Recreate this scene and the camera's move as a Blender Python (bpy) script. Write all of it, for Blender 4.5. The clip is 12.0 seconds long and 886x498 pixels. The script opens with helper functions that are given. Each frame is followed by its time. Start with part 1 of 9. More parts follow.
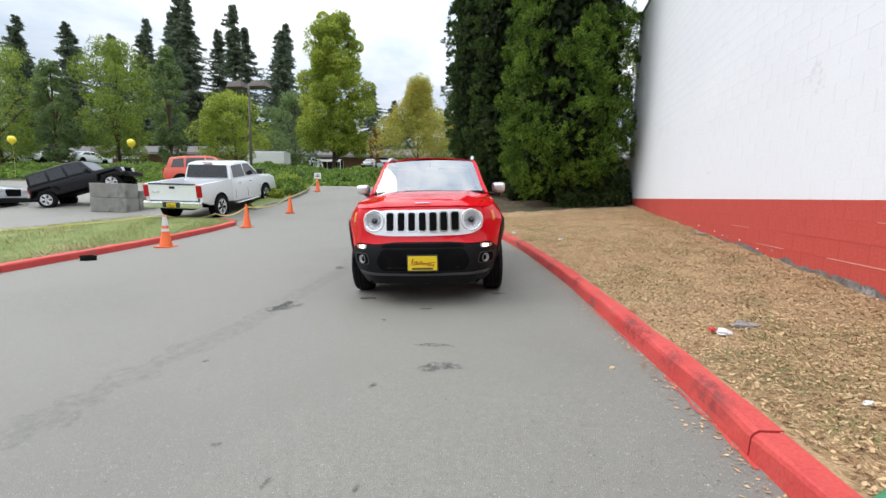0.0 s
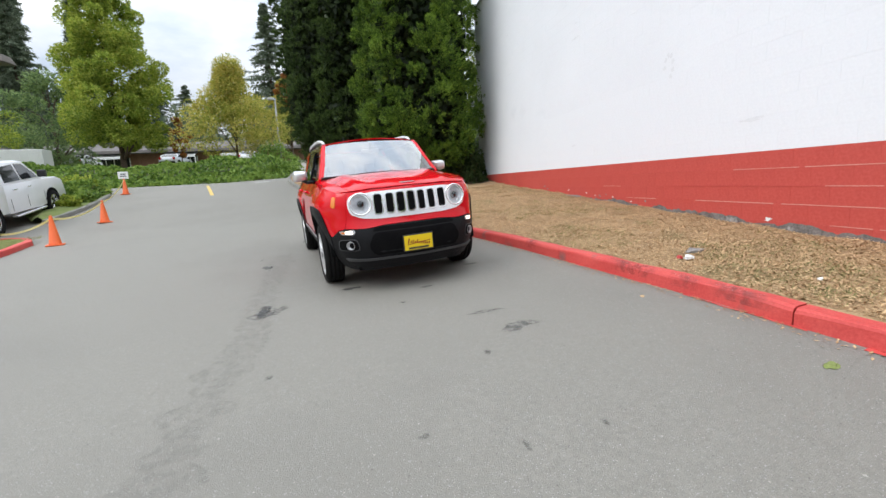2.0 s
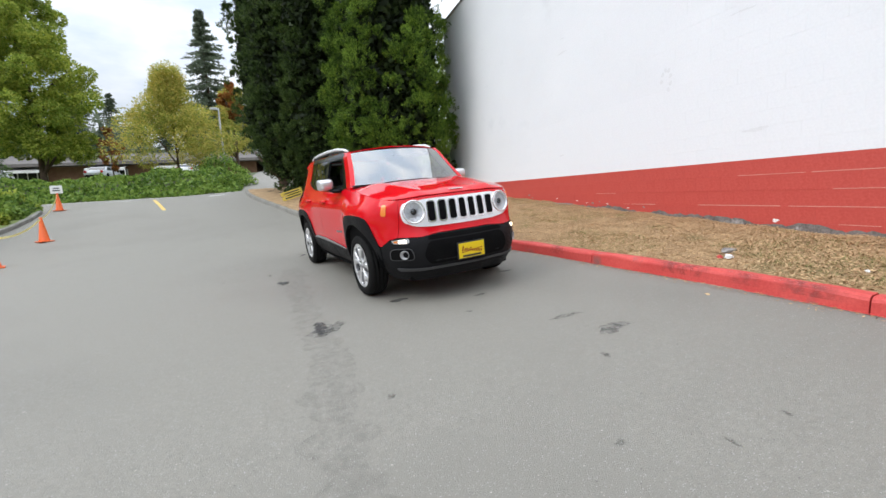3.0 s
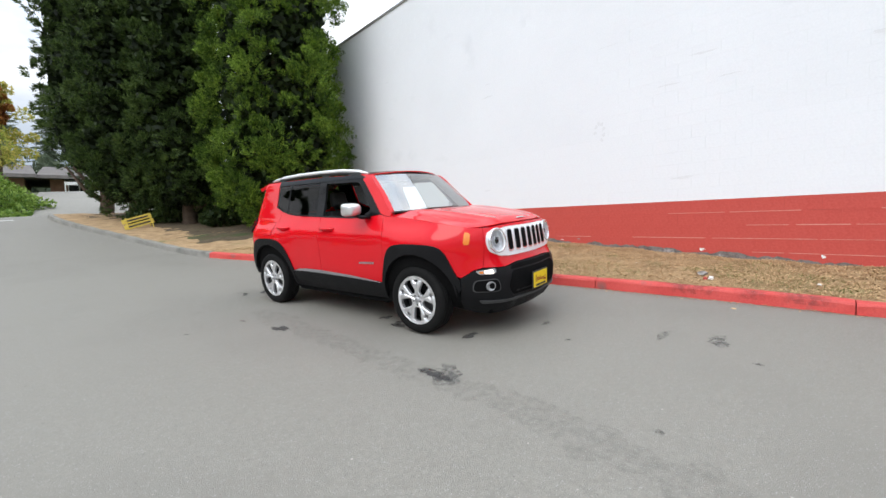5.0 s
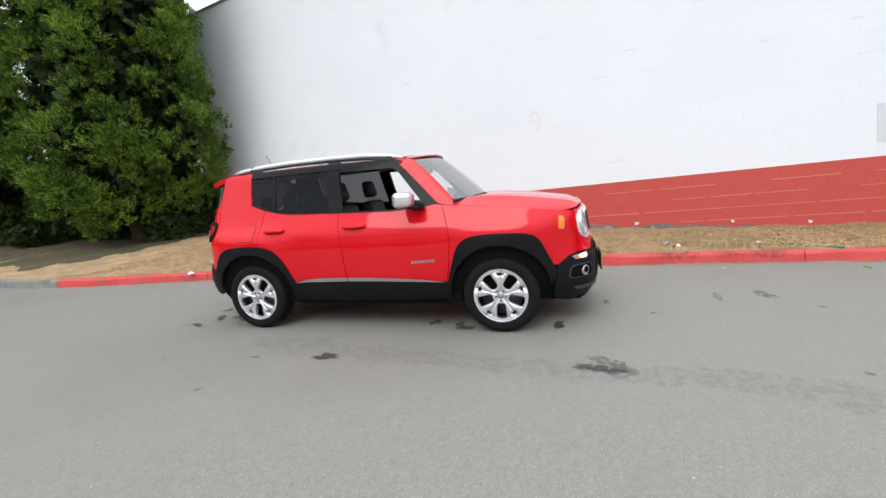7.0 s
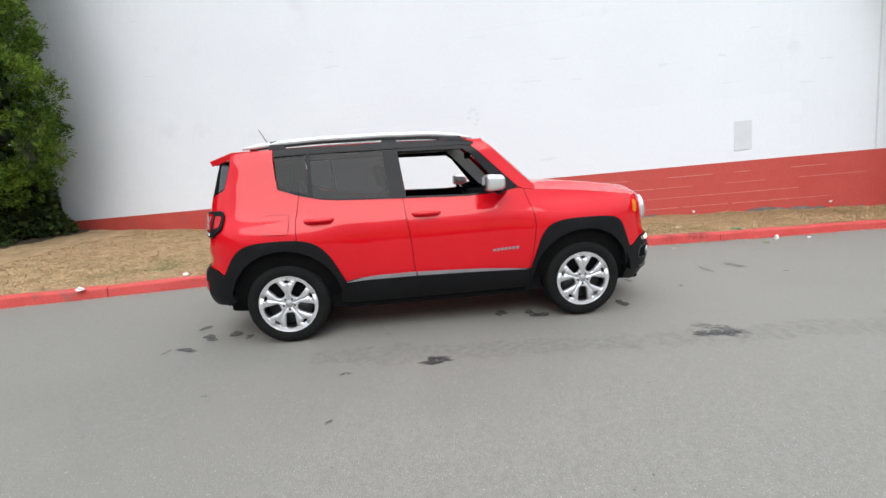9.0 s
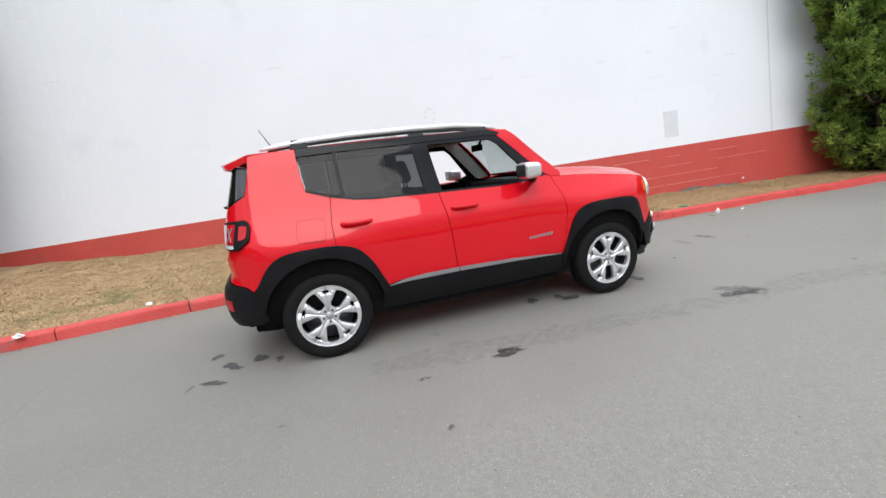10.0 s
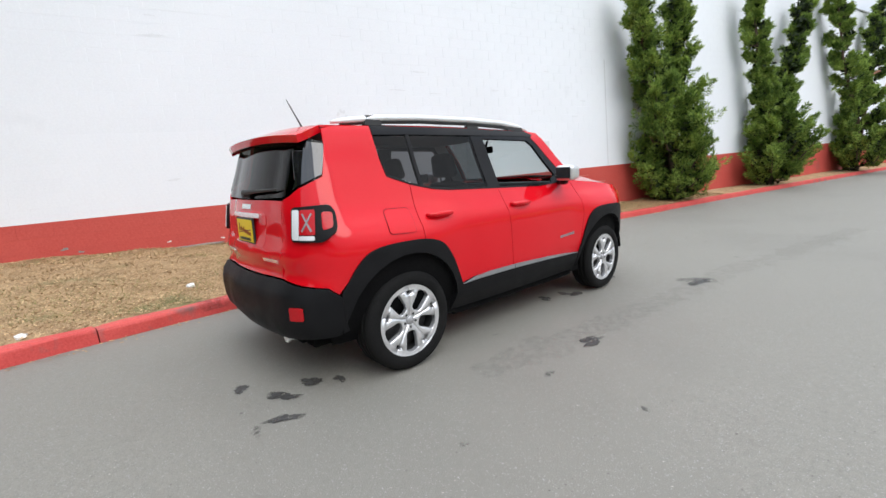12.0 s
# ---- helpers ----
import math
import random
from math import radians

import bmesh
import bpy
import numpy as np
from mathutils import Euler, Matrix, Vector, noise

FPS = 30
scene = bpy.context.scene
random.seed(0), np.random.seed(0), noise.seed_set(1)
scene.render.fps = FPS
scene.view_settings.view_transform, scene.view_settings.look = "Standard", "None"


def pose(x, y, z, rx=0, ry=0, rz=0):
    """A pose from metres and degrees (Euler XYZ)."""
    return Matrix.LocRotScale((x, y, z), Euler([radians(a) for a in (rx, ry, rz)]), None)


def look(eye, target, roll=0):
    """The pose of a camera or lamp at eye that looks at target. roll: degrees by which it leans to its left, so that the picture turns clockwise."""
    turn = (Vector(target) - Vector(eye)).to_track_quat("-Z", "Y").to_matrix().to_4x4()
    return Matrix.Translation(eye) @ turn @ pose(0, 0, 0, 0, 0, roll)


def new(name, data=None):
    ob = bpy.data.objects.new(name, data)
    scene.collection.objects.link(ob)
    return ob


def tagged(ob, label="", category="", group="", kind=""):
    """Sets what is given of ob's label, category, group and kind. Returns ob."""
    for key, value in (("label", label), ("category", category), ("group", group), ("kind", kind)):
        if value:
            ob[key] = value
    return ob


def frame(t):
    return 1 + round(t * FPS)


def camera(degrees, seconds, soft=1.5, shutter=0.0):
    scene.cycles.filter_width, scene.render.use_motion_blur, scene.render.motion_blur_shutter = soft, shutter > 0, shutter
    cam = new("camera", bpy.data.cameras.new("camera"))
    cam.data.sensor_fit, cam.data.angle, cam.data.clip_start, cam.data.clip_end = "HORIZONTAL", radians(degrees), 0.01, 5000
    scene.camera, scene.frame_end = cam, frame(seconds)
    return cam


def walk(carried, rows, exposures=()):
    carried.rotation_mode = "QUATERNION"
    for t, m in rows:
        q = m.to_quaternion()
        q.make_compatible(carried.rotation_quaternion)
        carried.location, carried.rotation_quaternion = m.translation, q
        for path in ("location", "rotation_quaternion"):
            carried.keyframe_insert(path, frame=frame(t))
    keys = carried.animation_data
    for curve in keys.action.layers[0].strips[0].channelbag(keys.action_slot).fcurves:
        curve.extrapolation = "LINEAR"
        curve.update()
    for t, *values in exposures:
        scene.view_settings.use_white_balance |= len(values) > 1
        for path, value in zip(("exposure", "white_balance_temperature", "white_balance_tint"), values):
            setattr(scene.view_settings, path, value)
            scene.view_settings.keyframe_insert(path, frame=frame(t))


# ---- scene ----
# Camera: a slow arc round the parked car, at chest height.
cam = camera(92.3, 12.0)
METRES, EYE, TILT, LEAN, TURN = 12.66, 1.27, 1.2736, -2.721, 12.9
ROWS = [
    (0.0, 0.0, 0.0, 0.0, -0.17, -8.49, 1.13),
    (0.5, -0.0233, -0.0019, -0.0014, -6.24, -10.1, 0.42),
    (1.0, -0.0545, 0.0004, -0.0005, -13.42, -8.31, 0.99),
    (1.5, -0.0904, 0.0129, -0.0019, -20.42, -10.07, 2.49),
    (2.0, -0.1349, 0.0226, -0.0031, -24.21, -11.23, 4.7),
    (2.5, -0.1738, 0.0436, -0.0026, -28.2, -12.35, 6.0),
    (3.0, -0.2084, 0.0684, -0.0008, -31.62, -10.21, 4.98),
    (3.5, -0.2433, 0.0986, 0.0016, -37.75, -9.14, 4.77),
    (5.5, -0.3513, 0.253, 0.0067, -59.26, -8.25, 3.29),
    (6.0, -0.3626, 0.297, 0.0076, -64.61, -9.78, 4.86),
    (6.5, -0.3713, 0.3399, 0.0086, -70.47, -8.17, 4.49),
    (7.0, -0.3725, 0.3834, 0.008, -76.35, -9.12, 4.81),
    (9.0, -0.3609, 0.5545, 0.0063, -98.24, -10.39, 3.44),
    (9.5, -0.348, 0.5935, 0.005, -102.6, -12.64, 5.48),
    (10.0, -0.3356, 0.6318, 0.0051, -109.97, -10.77, 6.84),
    (10.5, -0.3181, 0.6665, 0.0035, -115.56, -10.93, 6.29),
    (11.0, -0.2982, 0.6978, 0.0024, -121.18, -10.14, 4.3),
    (11.5, -0.2751, 0.7299, 0.0018, -129.71, -10.14, 4.42),
    (12.0, -0.2458, 0.7553, 0.0006, -133.9, -10.03, 2.9),
]
walk(cam, [(t, pose(0, 0, EYE, TILT, LEAN, TURN) @ pose(METRES * x, METRES * y, METRES * z, 90 + pitch, roll, yaw)) for t, x, y, z, yaw, pitch, roll in ROWS])

# World: a bright overcast sky, white clouds over a little blue.
world = bpy.data.worlds.new("overcast_sky")
scene.world = world
world.use_nodes = True
wn, wl = world.node_tree.nodes, world.node_tree.links
wn.clear()
w_out = wn.new("ShaderNodeOutputWorld")
w_bg = wn.new("ShaderNodeBackground")
w_sky = wn.new("ShaderNodeTexSky")
w_sky.sky_type = "NISHITA"
w_sky.sun_disc = False
w_sky.sun_elevation = radians(58)
w_sky.sun_rotation = radians(200)
w_mul = wn.new("ShaderNodeVectorMath")
w_mul.operation = "SCALE"
w_mul.inputs["Scale"].default_value = 0.10
wl.new(w_sky.outputs["Color"], w_mul.inputs[0])
w_co = wn.new("ShaderNodeTexCoord")
w_noise = wn.new("ShaderNodeTexNoise")
w_noise.inputs["Scale"].default_value = 2.6
w_noise.inputs["Detail"].default_value = 6.0
w_noise.inputs["Roughness"].default_value = 0.55
w_map = wn.new("ShaderNodeMapping")
w_map.inputs["Scale"].default_value = (1.0, 1.0, 2.6)
wl.new(w_co.outputs["Generated"], w_map.inputs["Vector"])
wl.new(w_map.outputs["Vector"], w_noise.inputs["Vector"])
w_ramp = wn.new("ShaderNodeValToRGB")
w_ramp.color_ramp.elements[0].position = 0.38
w_ramp.color_ramp.elements[0].color = (0.52, 0.60, 0.71, 1)
w_ramp.color_ramp.elements[1].position = 0.70
w_ramp.color_ramp.elements[1].color = (1.0, 1.0, 1.0, 1)
wl.new(w_noise.outputs["Fac"], w_ramp.inputs["Fac"])
w_mix = wn.new("ShaderNodeMix")
w_mix.data_type = "RGBA"
w_mix.inputs["Factor"].default_value = 0.86
wl.new(w_mul.outputs["Vector"], w_mix.inputs["A"])
wl.new(w_ramp.outputs["Color"], w_mix.inputs["B"])
# overcast: brighter overhead than at the horizon
w_sep = wn.new("ShaderNodeSeparateXYZ")
wl.new(w_co.outputs["Generated"], w_sep.inputs["Vector"])
w_el = wn.new("ShaderNodeMapRange")
w_el.inputs["To Min"].default_value = 0.35
w_el.inputs["To Max"].default_value = 2.0
wl.new(w_sep.outputs["Z"], w_el.inputs["Value"])
w_dome = wn.new("ShaderNodeVectorMath")
w_dome.operation = "SCALE"
wl.new(w_mix.outputs["Result"], w_dome.inputs[0])
wl.new(w_el.outputs["Result"], w_dome.inputs["Scale"])
wl.new(w_dome.outputs["Vector"], w_bg.inputs["Color"])
w_bg.inputs["Strength"].default_value = 1.82
wl.new(w_bg.outputs["Background"], w_out.inputs["Surface"])

# The sun behind the clouds: wide and weak, high over the street side.
sun = new("sun", bpy.data.lights.new("sun", "SUN"))
sun.data.energy = 1.4
sun.data.angle = radians(40)
sun.data.color = (1.0, 0.97, 0.93)
sun.matrix_world = look((-15, 3, 15), (0, 4, 0))
scene.view_settings.exposure = 0.0


# ---- materials ----
def links_of(m):
    m.use_nodes = True
    return m.node_tree.nodes, m.node_tree.links


def surf(name, a, b=None, rough=0.6, metal=0.0, scale=6.0, fine=90.0, bump=0.0, bump_scale=None, rough_var=0.0,
         coat=0.0, coat_ior=1.5, island=0.0, spread=0.6, spec=0.5, third=None, third_scale=1.2, third_at=0.62, fleck=None, fleck_scale=250.0, fleck_at=0.66):
    """A surface whose colour runs from a to b over coarse and fine noise, with a third colour in stains."""
    m = bpy.data.materials.new(name)
    n, l = links_of(m)
    p = n["Principled BSDF"]
    b = b or tuple(min(1.0, c * 1.12) for c in a)
    co = n.new("ShaderNodeTexCoord")
    n1 = n.new("ShaderNodeTexNoise")
    n1.inputs["Scale"].default_value = scale
    n1.inputs["Detail"].default_value = 5.0
    n2 = n.new("ShaderNodeTexNoise")
    n2.inputs["Scale"].default_value = fine
    n2.inputs["Detail"].default_value = 2.0
    for t in (n1, n2):
        l.new(co.outputs["Object"], t.inputs["Vector"])
    add = n.new("ShaderNodeMath")
    add.operation = "ADD"
    l.new(n1.outputs["Fac"], add.inputs[0])
    l.new(n2.outputs["Fac"], add.inputs[1])
    rng = n.new("ShaderNodeMapRange")
    rng.inputs["From Min"].default_value = 1.0 - spread * 0.5
    rng.inputs["From Max"].default_value = 1.0 + spread * 0.5
    last = add.outputs[0]
    if island:
        geo = n.new("ShaderNodeNewGeometry")
        isl = n.new("ShaderNodeMath")
        isl.operation = "MULTIPLY_ADD"
        l.new(geo.outputs["Random Per Island"], isl.inputs[0])
        isl.inputs[1].default_value = island
        l.new(last, isl.inputs[2])
        sub = n.new("ShaderNodeMath")
        sub.operation = "SUBTRACT"
        l.new(isl.outputs[0], sub.inputs[0])
        sub.inputs[1].default_value = island * 0.5
        last = sub.outputs[0]
    l.new(last, rng.inputs["Value"])
    mix = n.new("ShaderNodeMix")
    mix.data_type = "RGBA"
    mix.inputs["A"].default_value = (*a, 1)
    mix.inputs["B"].default_value = (*b, 1)
    l.new(rng.outputs["Result"], mix.inputs["Factor"])
    col = mix.outputs["Result"]
    if third:
        n3 = n.new("ShaderNodeTexNoise")
        n3.inputs["Scale"].default_value = third_scale
        n3.inputs["Detail"].default_value = 6.0
        l.new(co.outputs["Object"], n3.inputs["Vector"])
        r3 = n.new("ShaderNodeMapRange")
        r3.inputs["From Min"].default_value = third_at
        r3.inputs["From Max"].default_value = third_at + 0.12
        l.new(n3.outputs["Fac"], r3.inputs["Value"])
        m3 = n.new("ShaderNodeMix")
        m3.data_type = "RGBA"
        m3.inputs["B"].default_value = (*third, 1)
        l.new(col, m3.inputs["A"])
        l.new(r3.outputs["Result"], m3.inputs["Factor"])
        col = m3.outputs["Result"]
    if fleck:
        n4 = n.new("ShaderNodeTexNoise")
        n4.inputs["Scale"].default_value = fleck_scale
        n4.inputs["Detail"].default_value = 1.0
        l.new(co.outputs["Object"], n4.inputs["Vector"])
        r4 = n.new("ShaderNodeMapRange")
        r4.inputs["From Min"].default_value = fleck_at
        r4.inputs["From Max"].default_value = fleck_at + 0.05
        l.new(n4.outputs["Fac"], r4.inputs["Value"])
        m4 = n.new("ShaderNodeMix")
        m4.data_type = "RGBA"
        m4.inputs["B"].default_value = (*fleck, 1)
        l.new(col, m4.inputs["A"])
        l.new(r4.outputs["Result"], m4.inputs["Factor"])
        col = m4.outputs["Result"]
    l.new(col, p.inputs["Base Color"])
    p.inputs["Roughness"].default_value = rough
    p.inputs["Metallic"].default_value = metal
    p.inputs["Specular IOR Level"].default_value = spec
    if coat:
        p.inputs["Coat Weight"].default_value = coat
        p.inputs["Coat Roughness"].default_value = 0.025
        p.inputs["Coat IOR"].default_value = coat_ior
    if rough_var:
        rr = n.new("ShaderNodeMapRange")
        rr.inputs["To Min"].default_value = rough - rough_var
        rr.inputs["To Max"].default_value = min(1.0, rough + rough_var)
        rr.inputs["From Min"].default_value = 0.3
        rr.inputs["From Max"].default_value = 0.7
        l.new(n1.outputs["Fac"], rr.inputs["Value"])
        l.new(rr.outputs["Result"], p.inputs["Roughness"])
    if bump:
        bp = n.new("ShaderNodeBump")
        bp.inputs["Strength"].default_value = min(1.0, bump)
        bp.inputs["Distance"].default_value = 0.01
        nb = n2
        if bump_scale:
            nb = n.new("ShaderNodeTexNoise")
            nb.inputs["Scale"].default_value = bump_scale
            nb.inputs["Detail"].default_value = 4.0
            l.new(co.outputs["Object"], nb.inputs["Vector"])
        l.new(nb.outputs["Fac"], bp.inputs["Height"])
        l.new(bp.outputs["Normal"], p.inputs["Normal"])
    return m


def leafy(name, dark, mid, light, through_light=0.25, patch=0.5, extra=None, each=0.7):
    """Leaves: colour by leaf and by patch of the crown, a little light coming through."""
    m = bpy.data.materials.new(name)
    n, l = links_of(m)
    p = n["Principled BSDF"]
    geo = n.new("ShaderNodeNewGeometry")
    co = n.new("ShaderNodeTexCoord")
    nz = n.new("ShaderNodeTexNoise")
    nz.inputs["Scale"].default_value = patch
    nz.inputs["Detail"].default_value = 3.0
    l.new(co.outputs["Object"], nz.inputs["Vector"])
    ad = n.new("ShaderNodeMath")
    ad.operation = "MULTIPLY_ADD"
    l.new(geo.outputs["Random Per Island"], ad.inputs[0])
    ad.inputs[1].default_value = each
    l.new(nz.outputs["Fac"], ad.inputs[2])
    ramp = n.new("ShaderNodeValToRGB")
    ramp.color_ramp.elements[0].position = 0.4
    ramp.color_ramp.elements[0].color = (*dark, 1)
    ramp.color_ramp.elements[1].position = 1.1 if not extra else 0.95
    ramp.color_ramp.elements[1].color = (*light, 1)
    e = ramp.color_ramp.elements.new(0.75)
    e.color = (*mid, 1)
    if extra:
        e = ramp.color_ramp.elements.new(1.0)
        e.color = (*extra, 1)
    l.new(ad.outputs[0], ramp.inputs["Fac"])
    l.new(ramp.outputs["Color"], p.inputs["Base Color"])
    p.inputs["Roughness"].default_value = 0.6
    p.inputs["Specular IOR Level"].default_value = 0.25
    tr = n.new("ShaderNodeBsdfTranslucent")
    l.new(ramp.outputs["Color"], tr.inputs["Color"])
    mx = n.new("ShaderNodeMixShader")
    mx.inputs["Fac"].default_value = through_light
    l.new(p.outputs["BSDF"], mx.inputs[1])
    l.new(tr.outputs["BSDF"], mx.inputs[2])
    l.new(mx.outputs["Shader"], n["Material Output"].inputs["Surface"])
    return m


def clear_glass(name, tint, rough=0.0, clear=0.9, base=0.05, power=4.0):
    """A thin pane: it lets light straight through with a tint, and mirrors more at a flat angle."""
    m = bpy.data.materials.new(name)
    n, l = links_of(m)
    n.remove(n["Principled BSDF"])
    tr = n.new("ShaderNodeBsdfTransparent")
    tr.inputs["Color"].default_value = (*[c * clear for c in tint], 1)
    gl = n.new("ShaderNodeBsdfGlossy")
    gl.inputs["Roughness"].default_value = rough
    lw = n.new("ShaderNodeLayerWeight")
    lw.inputs["Blend"].default_value = 0.5
    pw = n.new("ShaderNodeMath")
    pw.operation = "POWER"
    pw.inputs[1].default_value = power
    l.new(lw.outputs["Facing"], pw.inputs[0])
    ma = n.new("ShaderNodeMath")
    ma.operation = "MULTIPLY_ADD"
    ma.inputs[1].default_value = 1.0 - base
    ma.inputs[2].default_value = base
    l.new(pw.outputs[0], ma.inputs[0])
    mx = n.new("ShaderNodeMixShader")
    l.new(ma.outputs[0], mx.inputs["Fac"])
    l.new(tr.outputs["BSDF"], mx.inputs[1])
    l.new(gl.outputs["BSDF"], mx.inputs[2])
    l.new(mx.outputs["Shader"], n["Material Output"].inputs["Surface"])
    return m


def stain(name, a, b, radial=True, strength=0.9, scale=9.0, rough=0.7, lo=0.34, hi=0.58, core=0.2):
    """A stain that thins out: colour mixed with the bare ground by noise and, for spots, towards the rim."""
    m = surf(name, a, b, rough=rough, scale=scale, fine=60)
    n, l = links_of(m)
    co = n.new("ShaderNodeTexCoord")
    nz = n.new("ShaderNodeTexNoise")
    nz.inputs["Scale"].default_value = scale * 1.6
    nz.inputs["Detail"].default_value = 5.0
    l.new(co.outputs["Object"], nz.inputs["Vector"])
    rg = n.new("ShaderNodeMapRange")
    rg.inputs["From Min"].default_value = lo
    rg.inputs["From Max"].default_value = hi
    rg.inputs["To Max"].default_value = strength
    l.new(nz.outputs["Fac"], rg.inputs["Value"])
    fac = rg.outputs["Result"]
    if radial:
        sub = n.new("ShaderNodeVectorMath")
        sub.operation = "SUBTRACT"
        sub.inputs[1].default_value = (0.5, 0.5, 0.5)
        l.new(co.outputs["Generated"], sub.inputs[0])
        fl = n.new("ShaderNodeVectorMath")
        fl.operation = "MULTIPLY"
        fl.inputs[1].default_value = (1, 1, 0)
        l.new(sub.outputs["Vector"], fl.inputs[0])
        ln = n.new("ShaderNodeVectorMath")
        ln.operation = "LENGTH"
        l.new(fl.outputs["Vector"], ln.inputs[0])
        r2 = n.new("ShaderNodeMapRange")
        r2.inputs["From Min"].default_value = 0.5
        r2.inputs["From Max"].default_value = core
        l.new(ln.outputs["Value"], r2.inputs["Value"])
        mu = n.new("ShaderNodeMath")
        mu.operation = "MULTIPLY"
        l.new(fac, mu.inputs[0])
        l.new(r2.outputs["Result"], mu.inputs[1])
        fac = mu.outputs[0]
    tr = n.new("ShaderNodeBsdfTransparent")
    mx = n.new("ShaderNodeMixShader")
    l.new(fac, mx.inputs["Fac"])
    l.new(tr.outputs["BSDF"], mx.inputs[1])
    l.new(n["Principled BSDF"].outputs["BSDF"], mx.inputs[2])
    l.new(mx.outputs["Shader"], n["Material Output"].inputs["Surface"])
    return m


def glow(name, colour, strength):
    m = bpy.data.materials.new(name)
    n, l = links_of(m)
    p = n["Principled BSDF"]
    p.inputs["Base Color"].default_value = (*colour, 1)
    p.inputs["Emission Color"].default_value = (*colour, 1)
    p.inputs["Emission Strength"].default_value = strength
    return m


ASPHALT = surf("worn_asphalt", (0.166, 0.158, 0.1365), (0.276, 0.262, 0.2265), rough=0.66, scale=34.0, fine=150, bump=0.6, bump_scale=170,
               spread=0.85, rough_var=0.1, third=(0.205, 0.195, 0.169), third_scale=0.45, third_at=0.50, fleck=(0.36, 0.35, 0.33), fleck_scale=130, fleck_at=0.665)
STONE_BITS = surf("pale_aggregate", (0.12, 0.112, 0.10), (0.45, 0.42, 0.37), rough=0.7, island=0.8)
OIL = stain("oil_stain", (0.03, 0.029, 0.028), (0.07, 0.068, 0.065), strength=0.93, scale=16, rough=0.5, lo=0.3, hi=0.5, core=0.3)
DRY_OIL = stain("dried_oil_spot", (0.05, 0.048, 0.046), (0.09, 0.087, 0.083), strength=0.6, scale=22, core=0.15)
DAMP = stain("old_spill", (0.07, 0.068, 0.066), (0.11, 0.108, 0.104), strength=0.52, scale=14, core=0.3)
CRACK = stain("asphalt_crack", (0.08, 0.078, 0.075), (0.12, 0.118, 0.113), radial=False, strength=0.13, scale=16)
WORN_BAND = stain("worn_asphalt_band", (0.075, 0.072, 0.068), (0.12, 0.116, 0.11), radial=False, strength=0.13, scale=11, lo=0.36, hi=0.66)
KERB_SCUFF = stain("tyre_scuff", (0.10, 0.05, 0.048), (0.16, 0.08, 0.075), strength=0.45, scale=10, lo=0.36, hi=0.6, core=0.12)
FOOTING = surf("bare_footing", (0.10, 0.085, 0.08), (0.25, 0.23, 0.215), rough=0.9, scale=9, fine=50, bump=0.5, bump_scale=40, third=(0.45, 0.43, 0.41), third_scale=7, third_at=0.62)
BLOCK_GREY = surf("weathered_block", (0.17, 0.164, 0.147), (0.29, 0.28, 0.25), rough=0.9, scale=2.2, fine=40, bump=0.4, bump_scale=40, third=(0.10, 0.1, 0.085), third_scale=1.3, third_at=0.58)
KERB_RED = surf("red_kerb_paint", (0.50, 0.045, 0.04), (0.62, 0.085, 0.07), rough=0.6, scale=3, fine=60, bump=0.25, bump_scale=70,
                third=(0.19, 0.10, 0.09), third_scale=3.2, third_at=0.60)
CONCRETE = surf("weathered_concrete", (0.30, 0.29, 0.27), (0.44, 0.43, 0.40), rough=0.85, scale=2.5, fine=60, bump=0.3, bump_scale=50,
                third=(0.2, 0.19, 0.17), third_scale=1.6, third_at=0.6)
WALL_WHITE = surf("white_masonry_paint", (0.765, 0.785, 0.82), (0.81, 0.83, 0.865), rough=0.75, scale=0.6, fine=40, bump=0.12, bump_scale=35,
                  third=(0.72, 0.74, 0.775), third_scale=0.8, third_at=0.64)
WALL_RED = surf("red_masonry_paint", (0.47, 0.055, 0.042), (0.55, 0.085, 0.065), rough=0.7, scale=1.2, fine=40, bump=0.15, bump_scale=35,
                third=(0.40, 0.07, 0.055), third_scale=1.4, third_at=0.62)
PAINT_CHIP = surf("bare_block", (0.19, 0.17, 0.16), (0.34, 0.32, 0.3), rough=0.9, scale=20)
VERGE = surf("dry_verge", (0.26, 0.165, 0.082), (0.49, 0.335, 0.18), rough=0.95, scale=4.0, fine=55, bump=0.9, bump_scale=60,
             spread=0.5, third=(0.19, 0.17, 0.07), third_scale=1.1, third_at=0.60)
LAWN = surf("patchy_lawn", (0.12, 0.17, 0.04), (0.24, 0.27, 0.085), rough=0.95, scale=1.5, fine=60, bump=0.7, bump_scale=50,
            third=(0.28, 0.22, 0.11), third_scale=0.9, third_at=0.56)
SOIL = surf("bare_soil", (0.085, 0.095, 0.05), (0.15, 0.155, 0.085), rough=0.95, scale=0.8, fine=20, bump=0.6, bump_scale=20, third=(0.07, 0.11, 0.03), third_scale=0.2, third_at=0.5)
# Needle and soil tone, darkened to add to the shade under the trees.
NEEDLES_SHADE = surf("needle_litter_and_shade", (0.052, 0.038, 0.022), (0.125, 0.09, 0.05), rough=0.95, scale=5, fine=50, bump=0.8, bump_scale=40, third=(0.05, 0.075, 0.02), third_scale=0.8, third_at=0.58)
CHIP = surf("dry_leaf_litter", (0.29, 0.170, 0.080), (0.64, 0.44, 0.240), rough=0.9, island=1.4)
BLADE_DRY = surf("dry_grass", (0.35, 0.225, 0.11), (0.60, 0.42, 0.23), rough=0.85, island=1.0)
